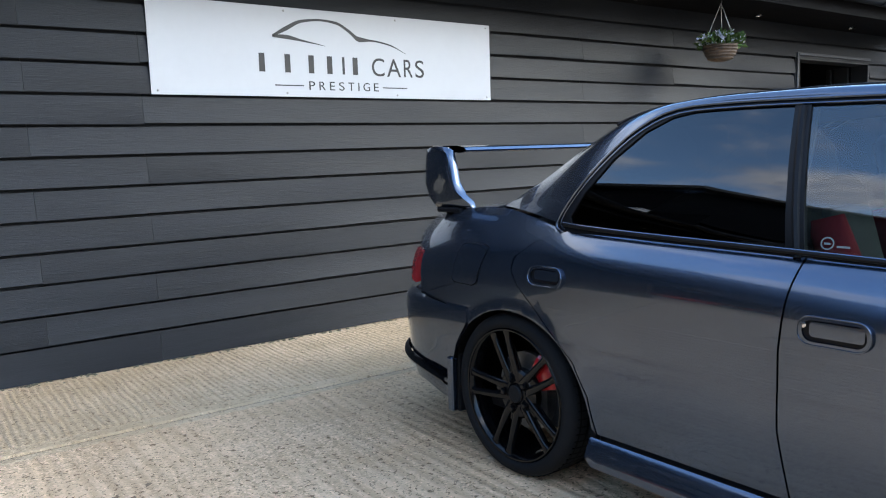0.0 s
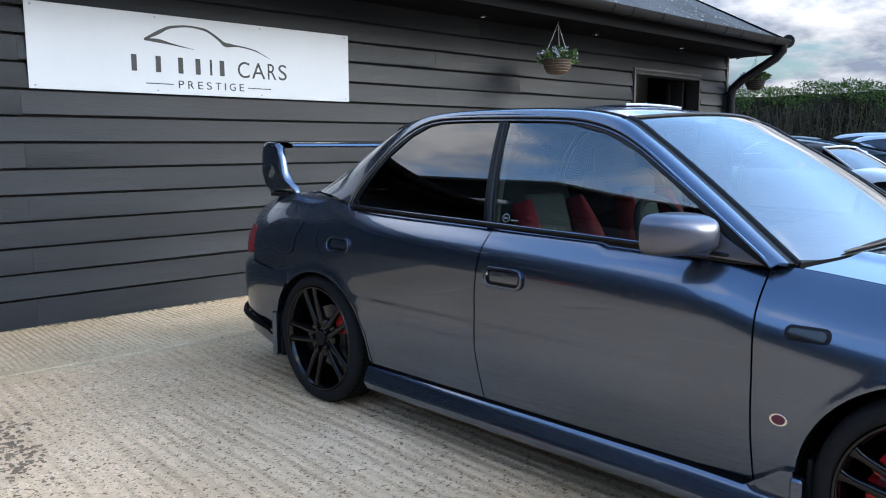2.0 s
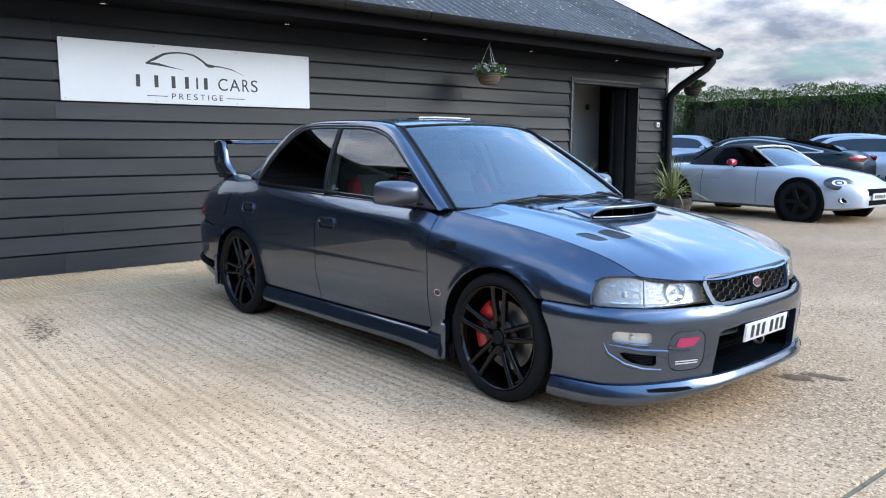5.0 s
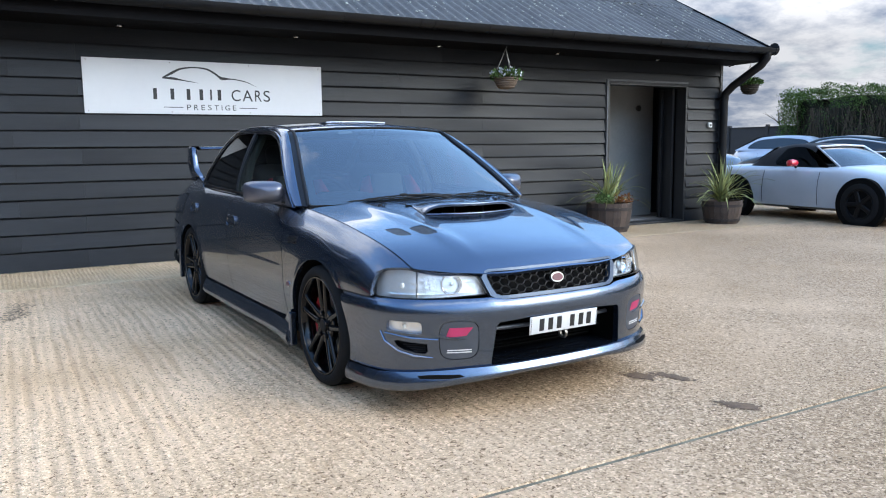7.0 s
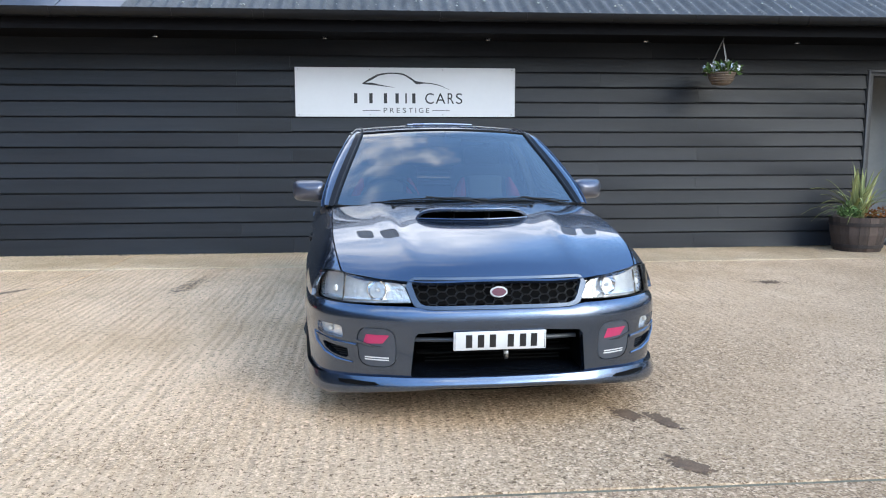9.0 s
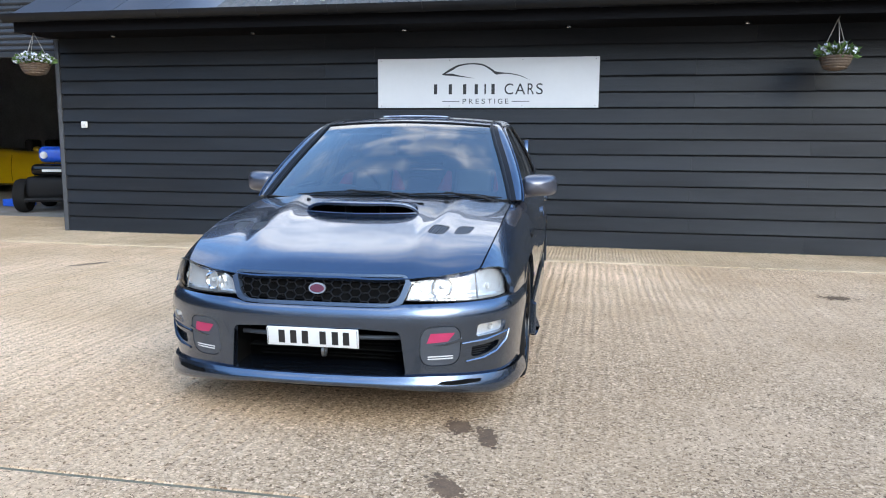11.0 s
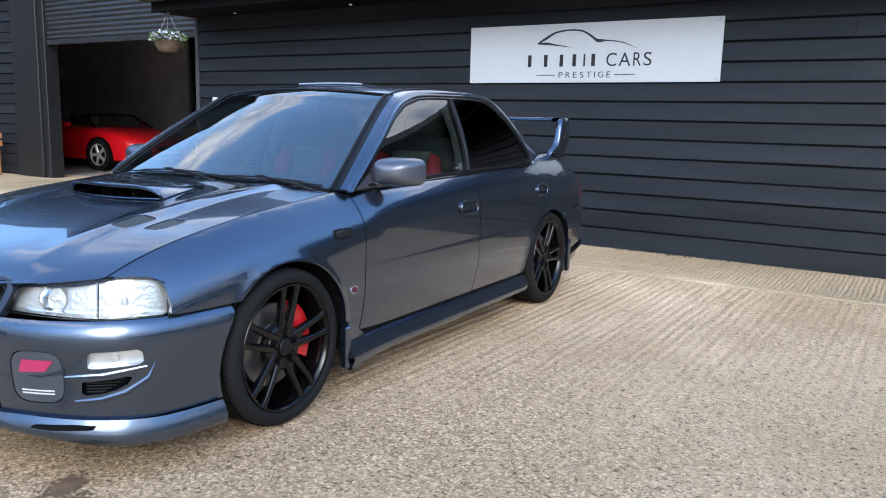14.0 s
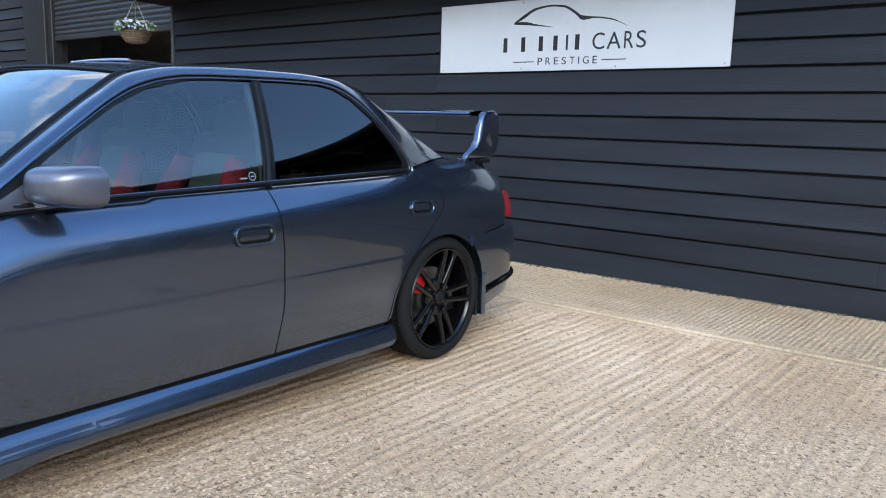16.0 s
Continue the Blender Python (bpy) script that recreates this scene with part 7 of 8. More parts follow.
sw = new("steering_wheel"); sw.parent = car
sw.matrix_local = pose(-0.36, 0.98, 0.84, 62, 0, 0)
tor = [(0.18 * math.cos(2 * math.pi * i / 32), 0.18 * math.sin(2 * math.pi * i / 32), 0) for i in range(33)]
solid("rim", Geo().tube(tor, 0.015, 10), M_MATBLACK, sw)
solid("boss", Geo().lathe([(0.07, -0.02), (0.068, 0.02), (0.05, 0.032)], 20), M_MATBLACK, sw)
for th in (0, 180, 270):
    solid("spoke", Geo().tube([(0.04 * math.cos(radians(th)), 0.04 * math.sin(radians(th)), 0), (0.175 * math.cos(radians(th)), 0.175 * math.sin(radians(th)), 0)], 0.012, 8), M_MATBLACK, sw)


def cushion(lo, hi, bev=0.05):
    return Geo().box(lo, hi, bev, 4)


for sg in (-1, 1):
    st = new("front_seat"); st.parent = car
    st.matrix_local = pose(sg * 0.36, 1.40, 0.30)
    st["label"] = "black bucket seat with red bolsters"
    solid("cushion", cushion((-0.24, -0.42, 0.02), (0.24, 0.10, 0.20), 0.06), M_SEATBLACK, st)
    tilt = pose(0, 0.06, 0.14, -16)
    bk = Geo().box((-0.19, -0.05, 0.0), (0.19, 0.09, 0.58), 0.045, 4, tilt)
    solid("backrest", bk, M_SEATBLACK, st)
    solid("centre_panel", Geo().box((-0.125, -0.085, 0.05), (0.125, -0.02, 0.56), 0.03, 4, tilt), M_SEATGREY, st, "grey cloth centre panel")
    for b in (-1, 1):
        def wing(u, v, b=b):
            fat = 0.014 + 0.040 * math.sin(math.pi * u ** 1.25) ** 0.9
            x = b * (0.150 + 0.055 * math.sin(math.pi * (0.15 + 0.75 * u))) + fat * math.cos(2 * math.pi * v)
            return tuple(tilt @ Vector((x, -0.075 - 0.035 * math.sin(math.pi * u) + 0.055 * math.sin(2 * math.pi * v), lerp(0.06, 0.53, u))))
        solid("bolster", Geo().grid(wing, 14, 14), M_RED, st, "red cloth side bolster", angle=80)
    solid("shoulder", Geo().box((-0.235, -0.04, 0.46), (0.235, 0.10, 0.66), 0.05, 4, tilt), M_SEATBLACK, st)
    solid("headrest", Geo().box((-0.13, -0.03, 0.64), (0.13, 0.085, 0.80), 0.05, 4, tilt), M_SEATBLACK, st)
    solid("seat_base", Geo().box((-0.2, -0.35, -0.05), (0.2, 0.08, 0.05), 0.01), M_MATBLACK, st)
rs = new("rear_seat"); rs.parent = car
rs["label"] = "black rear bench seat"
solid("bench", cushion((-0.66, 1.92, 0.30), (0.66, 2.30, 0.50), 0.07), M_SEATBLACK, rs)
solid("bench_back", Geo().box((-0.66, -0.08, 0), (0.66, 0.08, 0.52), 0.06, 4, pose(0, 2.28, 0.42, -20)), M_SEATBLACK, rs)
for sg in (-1, 1):
    solid("pillar_lining", Geo().tube([(sg * (GW(z) - 0.055), lerp(1.50, 1.58, (z - 0.6) / 0.68), z) for z in (0.45, 0.88, 1.1, 1.27)], 0.032, 8), M_SEATGREY, car)
    solid("belt_strap", Geo().tube([(sg * 0.66, 1.56, 1.12), (sg * 0.65, 1.54, 0.9), (sg * 0.64, 1.50, 0.5)], 0.010, 6), M_SEATBLACK, car)
im = new("rear_view_mirror"); im.parent = car
im.matrix_local = pose(0.0, 1.02, 1.225)
solid("housing", Geo().box((-0.11, -0.02, -0.03), (0.11, 0.01, 0.03), 0.012, 3), M_MATBLACK, im)
solid("stalk", Geo().tube([(0, -0.01, 0.02), (0, -0.03, 0.07)], 0.008, 8), M_MATBLACK, im)
for sg in (-1, 1):
    solid("sun_visor", Geo().box((-0.22, -0.008, -0.055), (0.22, 0.008, 0.055), 0.008, 2, pose(sg * 0.27, 1.12, 1.262, 62)), M_SEATGREY, car)
# underside so that no light leaks through
solid("bandedpan", Geo().box((-0.70, -0.45, 0.185), (0.70, 3.2, 0.20)), M_DARK, car)
solid("engine_cover", Geo().box((-0.48, -0.62, 0.2), (0.48, 0.42, 0.56), 0.02), M_DARK, car)
solid("exhaust", Geo().lathe([(0.05, 0), (0.055, 0.12), (0.05, 0.12), (0.045, 0.0)], 20, pose(0.42, 3.36, 0.25, -90), closed=True), M_CHROME, car)


# ---- planted things ----
def leaf_mat(name, colour, vary=0.4):
    m = bpy.data.materials.new(name)
    m.use_nodes = True
    n, l = m.node_tree.nodes, m.node_tree.links
    p = n["Principled BSDF"]
    p.inputs["Roughness"].default_value = 0.65
    p.inputs["Specular IOR Level"].default_value = 0.15
    gi = n.new("ShaderNodeNewGeometry")
    r = n.new("ShaderNodeValToRGB")
    r.color_ramp.elements[0].color = (*[c * (1 - vary) for c in colour], 1)
    r.color_ramp.elements[1].color = (*[min(1, c * (1 + vary)) for c in colour], 1)
    l.new(gi.outputs["Random Per Island"], r.inputs[0]); l.new(r.outputs[0], p.inputs["Base Color"])
    return m


M_LEAF = leaf_mat("mid_green_leaf", (0.075, 0.13, 0.04))
M_LEAFD = leaf_mat("dark_hedge_leaf", (0.060, 0.112, 0.026), 0.6)
M_YUCCA = leaf_mat("variegated_blade_leaf", (0.27, 0.29, 0.12), 0.5)
M_PETAL = leaf_mat("pale_blue_white_petal", (0.62, 0.64, 0.74), 0.25)
M_RUST = leaf_mat("orange_bedding_leaf", (0.24, 0.09, 0.025), 0.4)
M_STEM = mat("bare_grey_stem", (0.058, 0.043, 0.027), 0.85, 0, 0.4, 10, 0.5, 60)
M_BARREL = mat("dark_oak_stave", (0.062, 0.042, 0.033), 0.75, 0, 0.45, 6, 0.7, 50, rand=0.3, stretch=(3, 3, 0.5))
M_HOOP = mat("rusted_iron_hoop", (0.05, 0.042, 0.040), 0.6, 0.6, 0.35, 20, 0.4, 60)
M_SOIL = mat("dark_potting_soil", (0.03, 0.024, 0.018), 0.95, 0, 0.4, 30, 0.8, 90)


def leaf(g, p, d, size, rnd, wide=0.5):
    """One bent leaf of four triangles from p along d."""
    d = d.normalized()
    side = d.cross(Vector((rnd.uniform(-1, 1), rnd.uniform(-1, 1), rnd.uniform(-1, 1)))).normalized() * size * wide * 0.5
    up = side.cross(d).normalized() * size * 0.12
    a, b, c = p, p + d * size * 0.5 + up, p + d * size
    g.add([a, b + side, c, b - side], [(0, 1, 2), (0, 2, 3)])


def basket(name, m, r, label, seed, flowers=0.55, depth=0.14, chain=0.36, tone=None):
    rnd = random.Random(seed)
    t = thing(name, m, label, "hanging basket", "hanging baskets")
    prof = [(r * 0.30, -depth), (r * 0.62, -depth * 0.92), (r * 0.86, -depth * 0.55), (r * 0.98, -depth * 0.1), (r * 1.02, 0.0), (r * 0.94, 0.0), (r * 0.9, -0.03), (0.01, -0.03)]
    solid("bowl", Geo().lathe(prof, 24), tone or M_WICKER, t, angle=60)
    for k in range(5):
        z = -depth * (0.1 + 0.18 * k)
        rr = np.interp(-z / depth, [0, 0.1, 0.55, 0.92, 1], [1.02, 0.985, 0.865, 0.63, 0.3]) * r
        solid("woven_band", Geo().tube([(rr * (1 + 0.015 * (-1) ** i) * math.cos(2 * math.pi * i / 40), rr * (1 + 0.015 * (-1) ** i) * math.sin(2 * math.pi * i / 40), z) for i in range(41)], 0.007, 5), tone or M_WICKER, t)
    for k in range(3):
        a = 2 * math.pi * k / 3 + 0.5
        solid("chain", Geo().tube([(r * math.cos(a), r * math.sin(a), 0.0), (0.0, 0.0, chain)], 0.004, 5), M_ROPE, t)
    solid("hook", Geo().tube([(0, 0, chain - 0.01), (0.012, 0, chain + 0.015), (0, 0, chain + 0.035), (0, 0, chain + 0.06)], 0.004, 6), M_STEEL, t)
    lf, pt = Geo(), Geo()
    for _ in range(330):
        a, q = rnd.uniform(0, 2 * math.pi), rnd.uniform(0, 1) ** 0.5
        p = Vector((q * r * 1.15 * math.cos(a), q * r * 1.15 * math.sin(a), rnd.uniform(-0.02, 0.10) * (1.2 - q * 0.6)))
        d = Vector((math.cos(a) * q, math.sin(a) * q, rnd.uniform(-0.3 if q > 0.8 else 0.2, 1.0)))
        leaf(lf, p, d, rnd.uniform(0.035, 0.075), rnd)
    for _ in range(int(150 * flowers)):
        a, q = rnd.uniform(0, 2 * math.pi), rnd.uniform(0.2, 1) ** 0.5
        c = Vector((q * r * 1.25 * math.cos(a), q * r * 1.25 * math.sin(a), rnd.uniform(0.0, 0.13) * (1.25 - q * 0.7)))
        for k in range(4):
            leaf(pt, c, Vector((rnd.uniform(-1, 1), rnd.uniform(-1, 1), rnd.uniform(0, 1))), 0.032, rnd, 0.9)
    solid("foliage", lf, M_LEAF, t, smooth=False)
    if flowers:
        solid("blossom", pt, M_PETAL, t, "pale blue and white blossom", smooth=False)
    return t


basket("hanging_basket", pose(6.21, 4.06, 2.045), 0.15, "brown wicker hanging basket with pale blue flowers under the eaves", 11)
basket("hanging_basket", pose(-2.71, 3.98, 2.075), 0.17, "brown wicker hanging basket full of white flowers by the garage", 12, 0.9)
basket("hanging_basket", pose(11.0, 4.27, 2.12), 0.145, "dark hanging basket with sparse greenery at the gable corner", 13, 0.0, 0.15, 0.30, M_SOIL)
basket("hanging_basket", pose(-9.55, 4.95, 1.80), 0.19, "hanging basket with pale flowers on the barn wall", 14, 0.6)
# bracket of the barn basket and hanger at the gable
tagged(solid("bracket", Geo().tube([(-9.55, 5.28, 2.20), (-9.55, 4.95, 2.26), (-9.55, 4.95, 2.21)], 0.008, 6), M_GUTTER), "black iron wall bracket", "bracket", kind="structure")
tagged(solid("bracket", Geo().tube([(10.66, 4.40, 2.40), (11.0, 4.27, 2.50), (11.0, 4.27, 2.47)], 0.008, 6), M_GUTTER), "black iron wall bracket", "bracket", kind="structure")


def barrel_pot(m, r, h, label, seed, blades, extra, reach=1.0):
    rnd = random.Random(seed)
    t = thing("barrel_planter", m, label, "planter", "barrel planters by the door")
    n = 18
    for k in range(n):
        a0, a1 = 2 * math.pi * k / n + 0.006, 2 * math.pi * (k + 1) / n - 0.006
        q = []
        for z, f in ((0, 0.80), (h * 0.5, 0.95), (h, 1.0)):
            for rr in (r * f, r * f - 0.024):
                q += [(rr * math.cos(a0), rr * math.sin(a0), z), (rr * math.cos(a1), rr * math.sin(a1), z)]
        fs = [(0, 1, 5, 4), (4, 5, 9, 8), (3, 2, 6, 7), (7, 6, 10, 11), (8, 9, 11, 10), (1, 0, 2, 3), (0, 4, 6, 2), (4, 8, 10, 6), (5, 1, 3, 7), (9, 5, 7, 11)]
        solid("stave", Geo().add(q, fs), M_BARREL, t, smooth=False)
    for z, f in ((h * 0.16, 0.862), (h * 0.80, 0.988)):
        solid("hoop", Geo().lathe([(r * f, z - 0.02), (r * f + 0.005, z - 0.02), (r * (f + 0.012) + 0.005, z + 0.02), (r * (f + 0.012), z + 0.02)], 36, closed=True), M_HOOP, t)
    solid("soil", Geo().lathe([(0.01, h - 0.05), (r - 0.024, h - 0.055), (r - 0.03, h - 0.10)], 24), M_SOIL, t)
    bl = Geo()
    for _ in range(blades):
        a, up, ln = rnd.uniform(0, 2 * math.pi), rnd.uniform(0.25, 1.45), rnd.uniform(0.42, 0.74) * reach
        w = rnd.uniform(0.010, 0.018)
        base = Vector((rnd.gauss(0, 0.03), rnd.gauss(0, 0.03), h + rnd.uniform(-0.04, 0.10)))
        d = Vector((math.cos(a) * math.cos(up), math.sin(a) * math.cos(up), math.sin(up)))
        side = Vector((-math.sin(a), math.cos(a), 0))
        pts, k = [], 6
        for i in range(k + 1):
            s = i / k
            c = base + d * ln * s + Vector((0, 0, -0.34 * ln * s * s * s * (1.6 - up)))
            ww = w * (1 - s) ** 0.6 + 0.0008
            pts += [c - side * ww, c + Vector((0, 0, -0.004)), c + side * ww]
        bl.add(pts, [(i * 3 + j, i * 3 + j + 1, i * 3 + j + 4, i * 3 + j + 3) for i in range(k) for j in range(2)])
    solid("leaf_crown", bl, M_YUCCA, t, "green and cream striped strap leaves", smooth=False)
    if extra:
        for nm, mt, cx, cy, cnt in (("green_foliage", M_LEAF, -0.16, -0.06, 260), ("orange_foliage", M_RUST, 0.15, -0.10, 130)):
            gg = Geo()
            for _ in range(cnt):
                p = Vector((cx + rnd.gauss(0, 0.07), cy + rnd.gauss(0, 0.07), h + abs(rnd.gauss(0.02, 0.06))))
                leaf(gg, p, Vector((rnd.uniform(-1, 1), rnd.uniform(-1, 1), rnd.uniform(-0.1, 1))), rnd.uniform(0.03, 0.06), rnd)
            solid(nm, gg, mt, t, smooth=False)
    return t


barrel_pot(pose(7.98, 4.10, 0.0), 0.315, 0.40, "half-barrel planter of dark oak staves with a spiky yucca", 21, 62, True)
barrel_pot(pose(10.17, 4.02, 0.0), 0.30, 0.34, "half-barrel planter with a spiky striped cordyline beside the downpipe", 22, 90, False, 1.12)


# ---- other cars ----
def other_car(name, m, label, paint, L=4.1, wide=1.74, wb=2.35, fo=0.82, wheel_r=0.31, bonnet=0.72, cowl=0.86, boot=0.86, roof_z=1.24, top="soft", tyre_rim=None, tail_red=False, silver_line=False, group="", deck0=1.15, roof0=1.62, roof1=2.35, deck1=3.05, nose=0.50):
    """A parked car, nose towards -y; its origin is on the ground under the nose."""
    c = thing(name, m, label, "car", group)
    hw = wide / 2
    wmx = pchip((0, 0.12, 0.45, 1.0, L * 0.55, L - 0.7, L - 0.2, L), (hw * 0.62, hw * 0.80, hw * 0.955, hw, hw, hw * 0.985, hw * 0.86, hw * 0.68))
    ztp = pchip((0, 0.10, 0.45, deck0, (deck0 + deck1) / 2, deck1, L - 0.25, L), (nose, nose + 0.10, bonnet, cowl, cowl + 0.01, boot + 0.01, boot - 0.02, boot - 0.20))
    zbt = pchip((0, 0.3, 0.9, L - 0.9, L - 0.2, L), (0.24, 0.19, 0.17, 0.18, 0.24, 0.34))
    ny = 44
    sect = ((0.0, 0.0, 0), (0.80, 0.0, 0), (0.96, 0.07, 0), (1.0, 0.42, 0), (0.985, 0.70, 0), (0.945, 0.88, 0), (0.84, 0.985, 0), (0.60, 1.0, 0.012), (0.30, 1.0, 0.024), (0.0, 1.0, 0.030))
    full = [(-w, h, k) for w, h, k in reversed(sect)] + list(sect[1:-1])
    n = len(full)
    g = Geo()
    for i in range(ny + 1):
        y = L * (i / ny)
        w, z1, z0 = wmx(y), ztp(y), zbt(y)
        for fx, fh, k in full:
            bulge = 0.0
            for ax in (fo, fo + wb):
                rr = math.hypot(y - ax, z0 + fh * (z1 - z0) - wheel_r)
                if abs(fx) > 0.9:
                    bulge += 0.022 * math.exp(-((rr - wheel_r - 0.05) / 0.07) ** 2)
            g.v.append((fx * w + math.copysign(bulge, fx) * (abs(fx) > 0.5), y, z0 + fh * (z1 - z0) + k))
    g.f = [(i * n + j, (i + 1) * n + j, (i + 1) * n + (j + 1) % n, i * n + (j + 1) % n) for i in range(ny) for j in range(n)] + [tuple(range(n)), tuple(range(ny * n, ny * n + n))[::-1]]
    body = solid("body", g, paint, c, angle=40)
    # cabin
    rw, bw = hw * 0.64, hw * 0.86
    tops = {"soft": M_SOFT, "hard": paint}
    if top != "open":
        prof = pchip((deck0, roof0, (roof0 + roof1) / 2, roof1, deck1), (cowl, roof_z - 0.03, roof_z, roof_z - 0.04, boot))
        wpr = pchip((deck0, roof0, roof1, deck1), (bw * 0.95, rw, rw, bw * 0.90))
        gg, k = Geo(), 26
        for i in range(k + 1):
            y = lerp(deck0 - 0.02 if top == "hard" else roof0 - 0.06, deck1 + 0.02, i / k)
            z, w = prof(y), wpr(y)
            zb = lerp(cowl, boot, clamp((y - deck0) / (deck1 - deck0))) - 0.03
            for fx, fz in ((-bw, 0.0), (-lerp(bw, w, 0.55), 0.5), (-w, 0.90), (-w * 0.86, 0.985), (0.0, 1.03), (w * 0.86, 0.985), (w, 0.90), (lerp(bw, w, 0.55), 0.5), (bw, 0.0)):
                gg.v.append((fx, y, zb + max(0.0, z - zb) * fz))
        gg.f = [(i * 9 + j, (i + 1) * 9 + j, (i + 1) * 9 + j + 1, i * 9 + j + 1) for i in range(k) for j in range(8)]
        gg.f = [f[::-1] for f in gg.f]
        solid("hood" if top == "soft" else "cabin", gg, tops[top], c, "black fabric hood" if top == "soft" else "", angle=40)

        def on_side(sg, off):
            def fn(y, t):
                i = (y - deck0) / (deck1 - deck0)
                zb = lerp(cowl, boot, i) - 0.03
                z, w = prof(y), wpr(y)
                fx = lerp(bw, lerp(bw, w, 0.55), t / 0.5) if t < 0.5 else lerp(lerp(bw, w, 0.55), w, (t - 0.5) / 0.4)
                return (sg * (fx + off), y, zb + max(0.0, z - zb) * t)
            return fn
        if top == "soft":
            solid("screen_frame", Geo().tube([(-bw * 0.90, deck0 + 0.06, cowl), (-rw, roof0 - 0.05, roof_z - 0.05), (0, roof0 - 0.09, roof_z - 0.03), (rw, roof0 - 0.05, roof_z - 0.05), (bw * 0.90, deck0 + 0.06, cowl)], 0.017, 8), M_ALLOY, c)
            solid("cockpit", Geo().box((-hw * 0.78, deck0 + 0.2, cowl - 0.02), (hw * 0.78, roof0 + 0.1, cowl + 0.035), 0.02), M_SEATBLACK, c)
        for sg in (-1, 1):
            y0, y1 = roof0 - 0.34, (roof1 - 0.15 if top == "soft" else deck1 - 0.42)
            o = [(y0 - 0.06, 0.12), (roof0 + 0.02, 0.80), (roof1 - 0.25, 0.84), (y1, 0.55 if top == "hard" else 0.70), (y1 + 0.05, 0.14)]
            if top == "hard":
                mid = (roof0 + roof1) / 2
                o = [(y0 - 0.08, 0.15), (y0 + 0.10, 0.46), (roof0 - 0.02, 0.74), (mid, 0.83), (roof1, 0.80), ((roof1 + y1) / 2 + 0.1, 0.70), (y1 + 0.02, 0.46), (y1 + 0.01, 0.24), (y1 - 0.30, 0.13), (mid, 0.12)]
            o = smooth_loop(o, 3)
            panel("side_window", o, on_side(sg, 0.006), M_TINT, c, step=0.1, thick=0.0, out_from=(0, L / 2, 0.5))
            if silver_line:
                solid("window_line", Geo().tube([on_side(sg, 0.012)(*p) for p in dense(o, 0.12) + o[:1]], 0.017, 6), M_ALLOY, c)
    # windscreen
    if top == "open":
        wz = roof_z - 0.10
        fr = [(-bw * 0.92, deck0 + 0.05, cowl), (-rw, roof0 - 0.02, wz), (0, roof0 - 0.06, wz + 0.02), (rw, roof0 - 0.02, wz), (bw * 0.92, deck0 + 0.05, cowl)]
        solid("screen_frame", Geo().tube(fr, 0.022, 8), M_BLACKGLOSS, c)
        solid("windscreen", Geo().add(fr, [(0, 1, 2, 3, 4)]), M_SCREEN, c, smooth=False)
        solid("cockpit", Geo().box((-hw * 0.72, roof0 - 0.1, cowl + 0.0), (hw * 0.72, roof1 + 0.2, cowl + 0.045), 0.02), M_SEATBLACK, c)
        for sg in (-1, 1):
            solid("seat_top", Geo().box((sg * 0.36 - 0.2, roof1 - 0.18, cowl), (sg * 0.36 + 0.2, roof1, cowl + 0.26), 0.06, 3), M_SEATBLACK, c)
    else:
        solid("windscreen", Geo().grid(lambda u, v: (lerp(-1, 1, u) * lerp(bw * 0.90, rw * 0.90, v), lerp(deck0 + 0.0, roof0 - 0.03, v) - 0.035 + 0.10 * (2 * u - 1) ** 2, lerp(cowl + 0.012, roof_z - 0.05, v) + 0.03 * math.sin(math.pi * v)), 8, 5, thick=0.006), M_SCREENFAR, c)
        solid("rear_window", Geo().grid(lambda u, v: (lerp(-1, 1, u) * lerp(rw * 0.82, bw * 0.78, v), lerp(roof1 + 0.10, deck1 - 0.06, v) + 0.02, prof(lerp(roof1 + 0.10, deck1 - 0.06, v)) + 0.030), 8, 5, thick=0.006), M_TINT, c)
    # wheels in dark arches; near-black rings and discs stand for the shade inside
    for ax in (fo, fo + wb):
        for sg in (-1, 1):
            w = new("wheel"); w.parent = c
            w.matrix_local = pose(sg * (hw - 0.070), ax, wheel_r, 0, 90 * sg, 0)
            R, gap = wheel_r, 0.078 if top == "soft" else 0.042
            solid("arch_shade_ring", Geo().lathe([(R + gap, 0.0), (R + gap, 0.102), (R - 0.01, 0.104), (R - 0.01, 0.0)], 40, closed=True), M_DARK, w)
            solid("tyre", Geo().lathe([(R * 0.70, 0.03), (R * 0.97, 0.0), (R, 0.05), (R * 0.985, 0.108), (R * 0.93, 0.118), (R * 0.72, 0.114), (R * 0.70, 0.10)], 40, closed=True), M_RUBBER, w)
            rim = tyre_rim or M_BLACKGLOSS
            solid("rim", Geo().lathe([(R * 0.71, 0.10), (R * 0.69, 0.116), (R * 0.65, 0.112), (R * 0.63, 0.07), (R * 0.66, 0.06)], 36, closed=True), rim, w)
            solid("rim_well", Geo().lathe([(0.01, 0.086), (R * 0.66, 0.086), (R * 0.66, 0.05)], 30), M_DARK, w)
            for k in range(5):
                a = radians(72 * k + 20)
                solid("spoke", Geo().box((0.03, -0.022 - 0.012 * (tyre_rim is not None), 0.080), (R * 0.68, 0.022 + 0.012 * (tyre_rim is not None), 0.108), 0.01, 1, Matrix.Rotation(a, 4, "Z")), rim, w)
            solid("hub", Geo().lathe([(0.05, 0.07), (0.048, 0.112), (0.03, 0.116)], 16), rim, w)
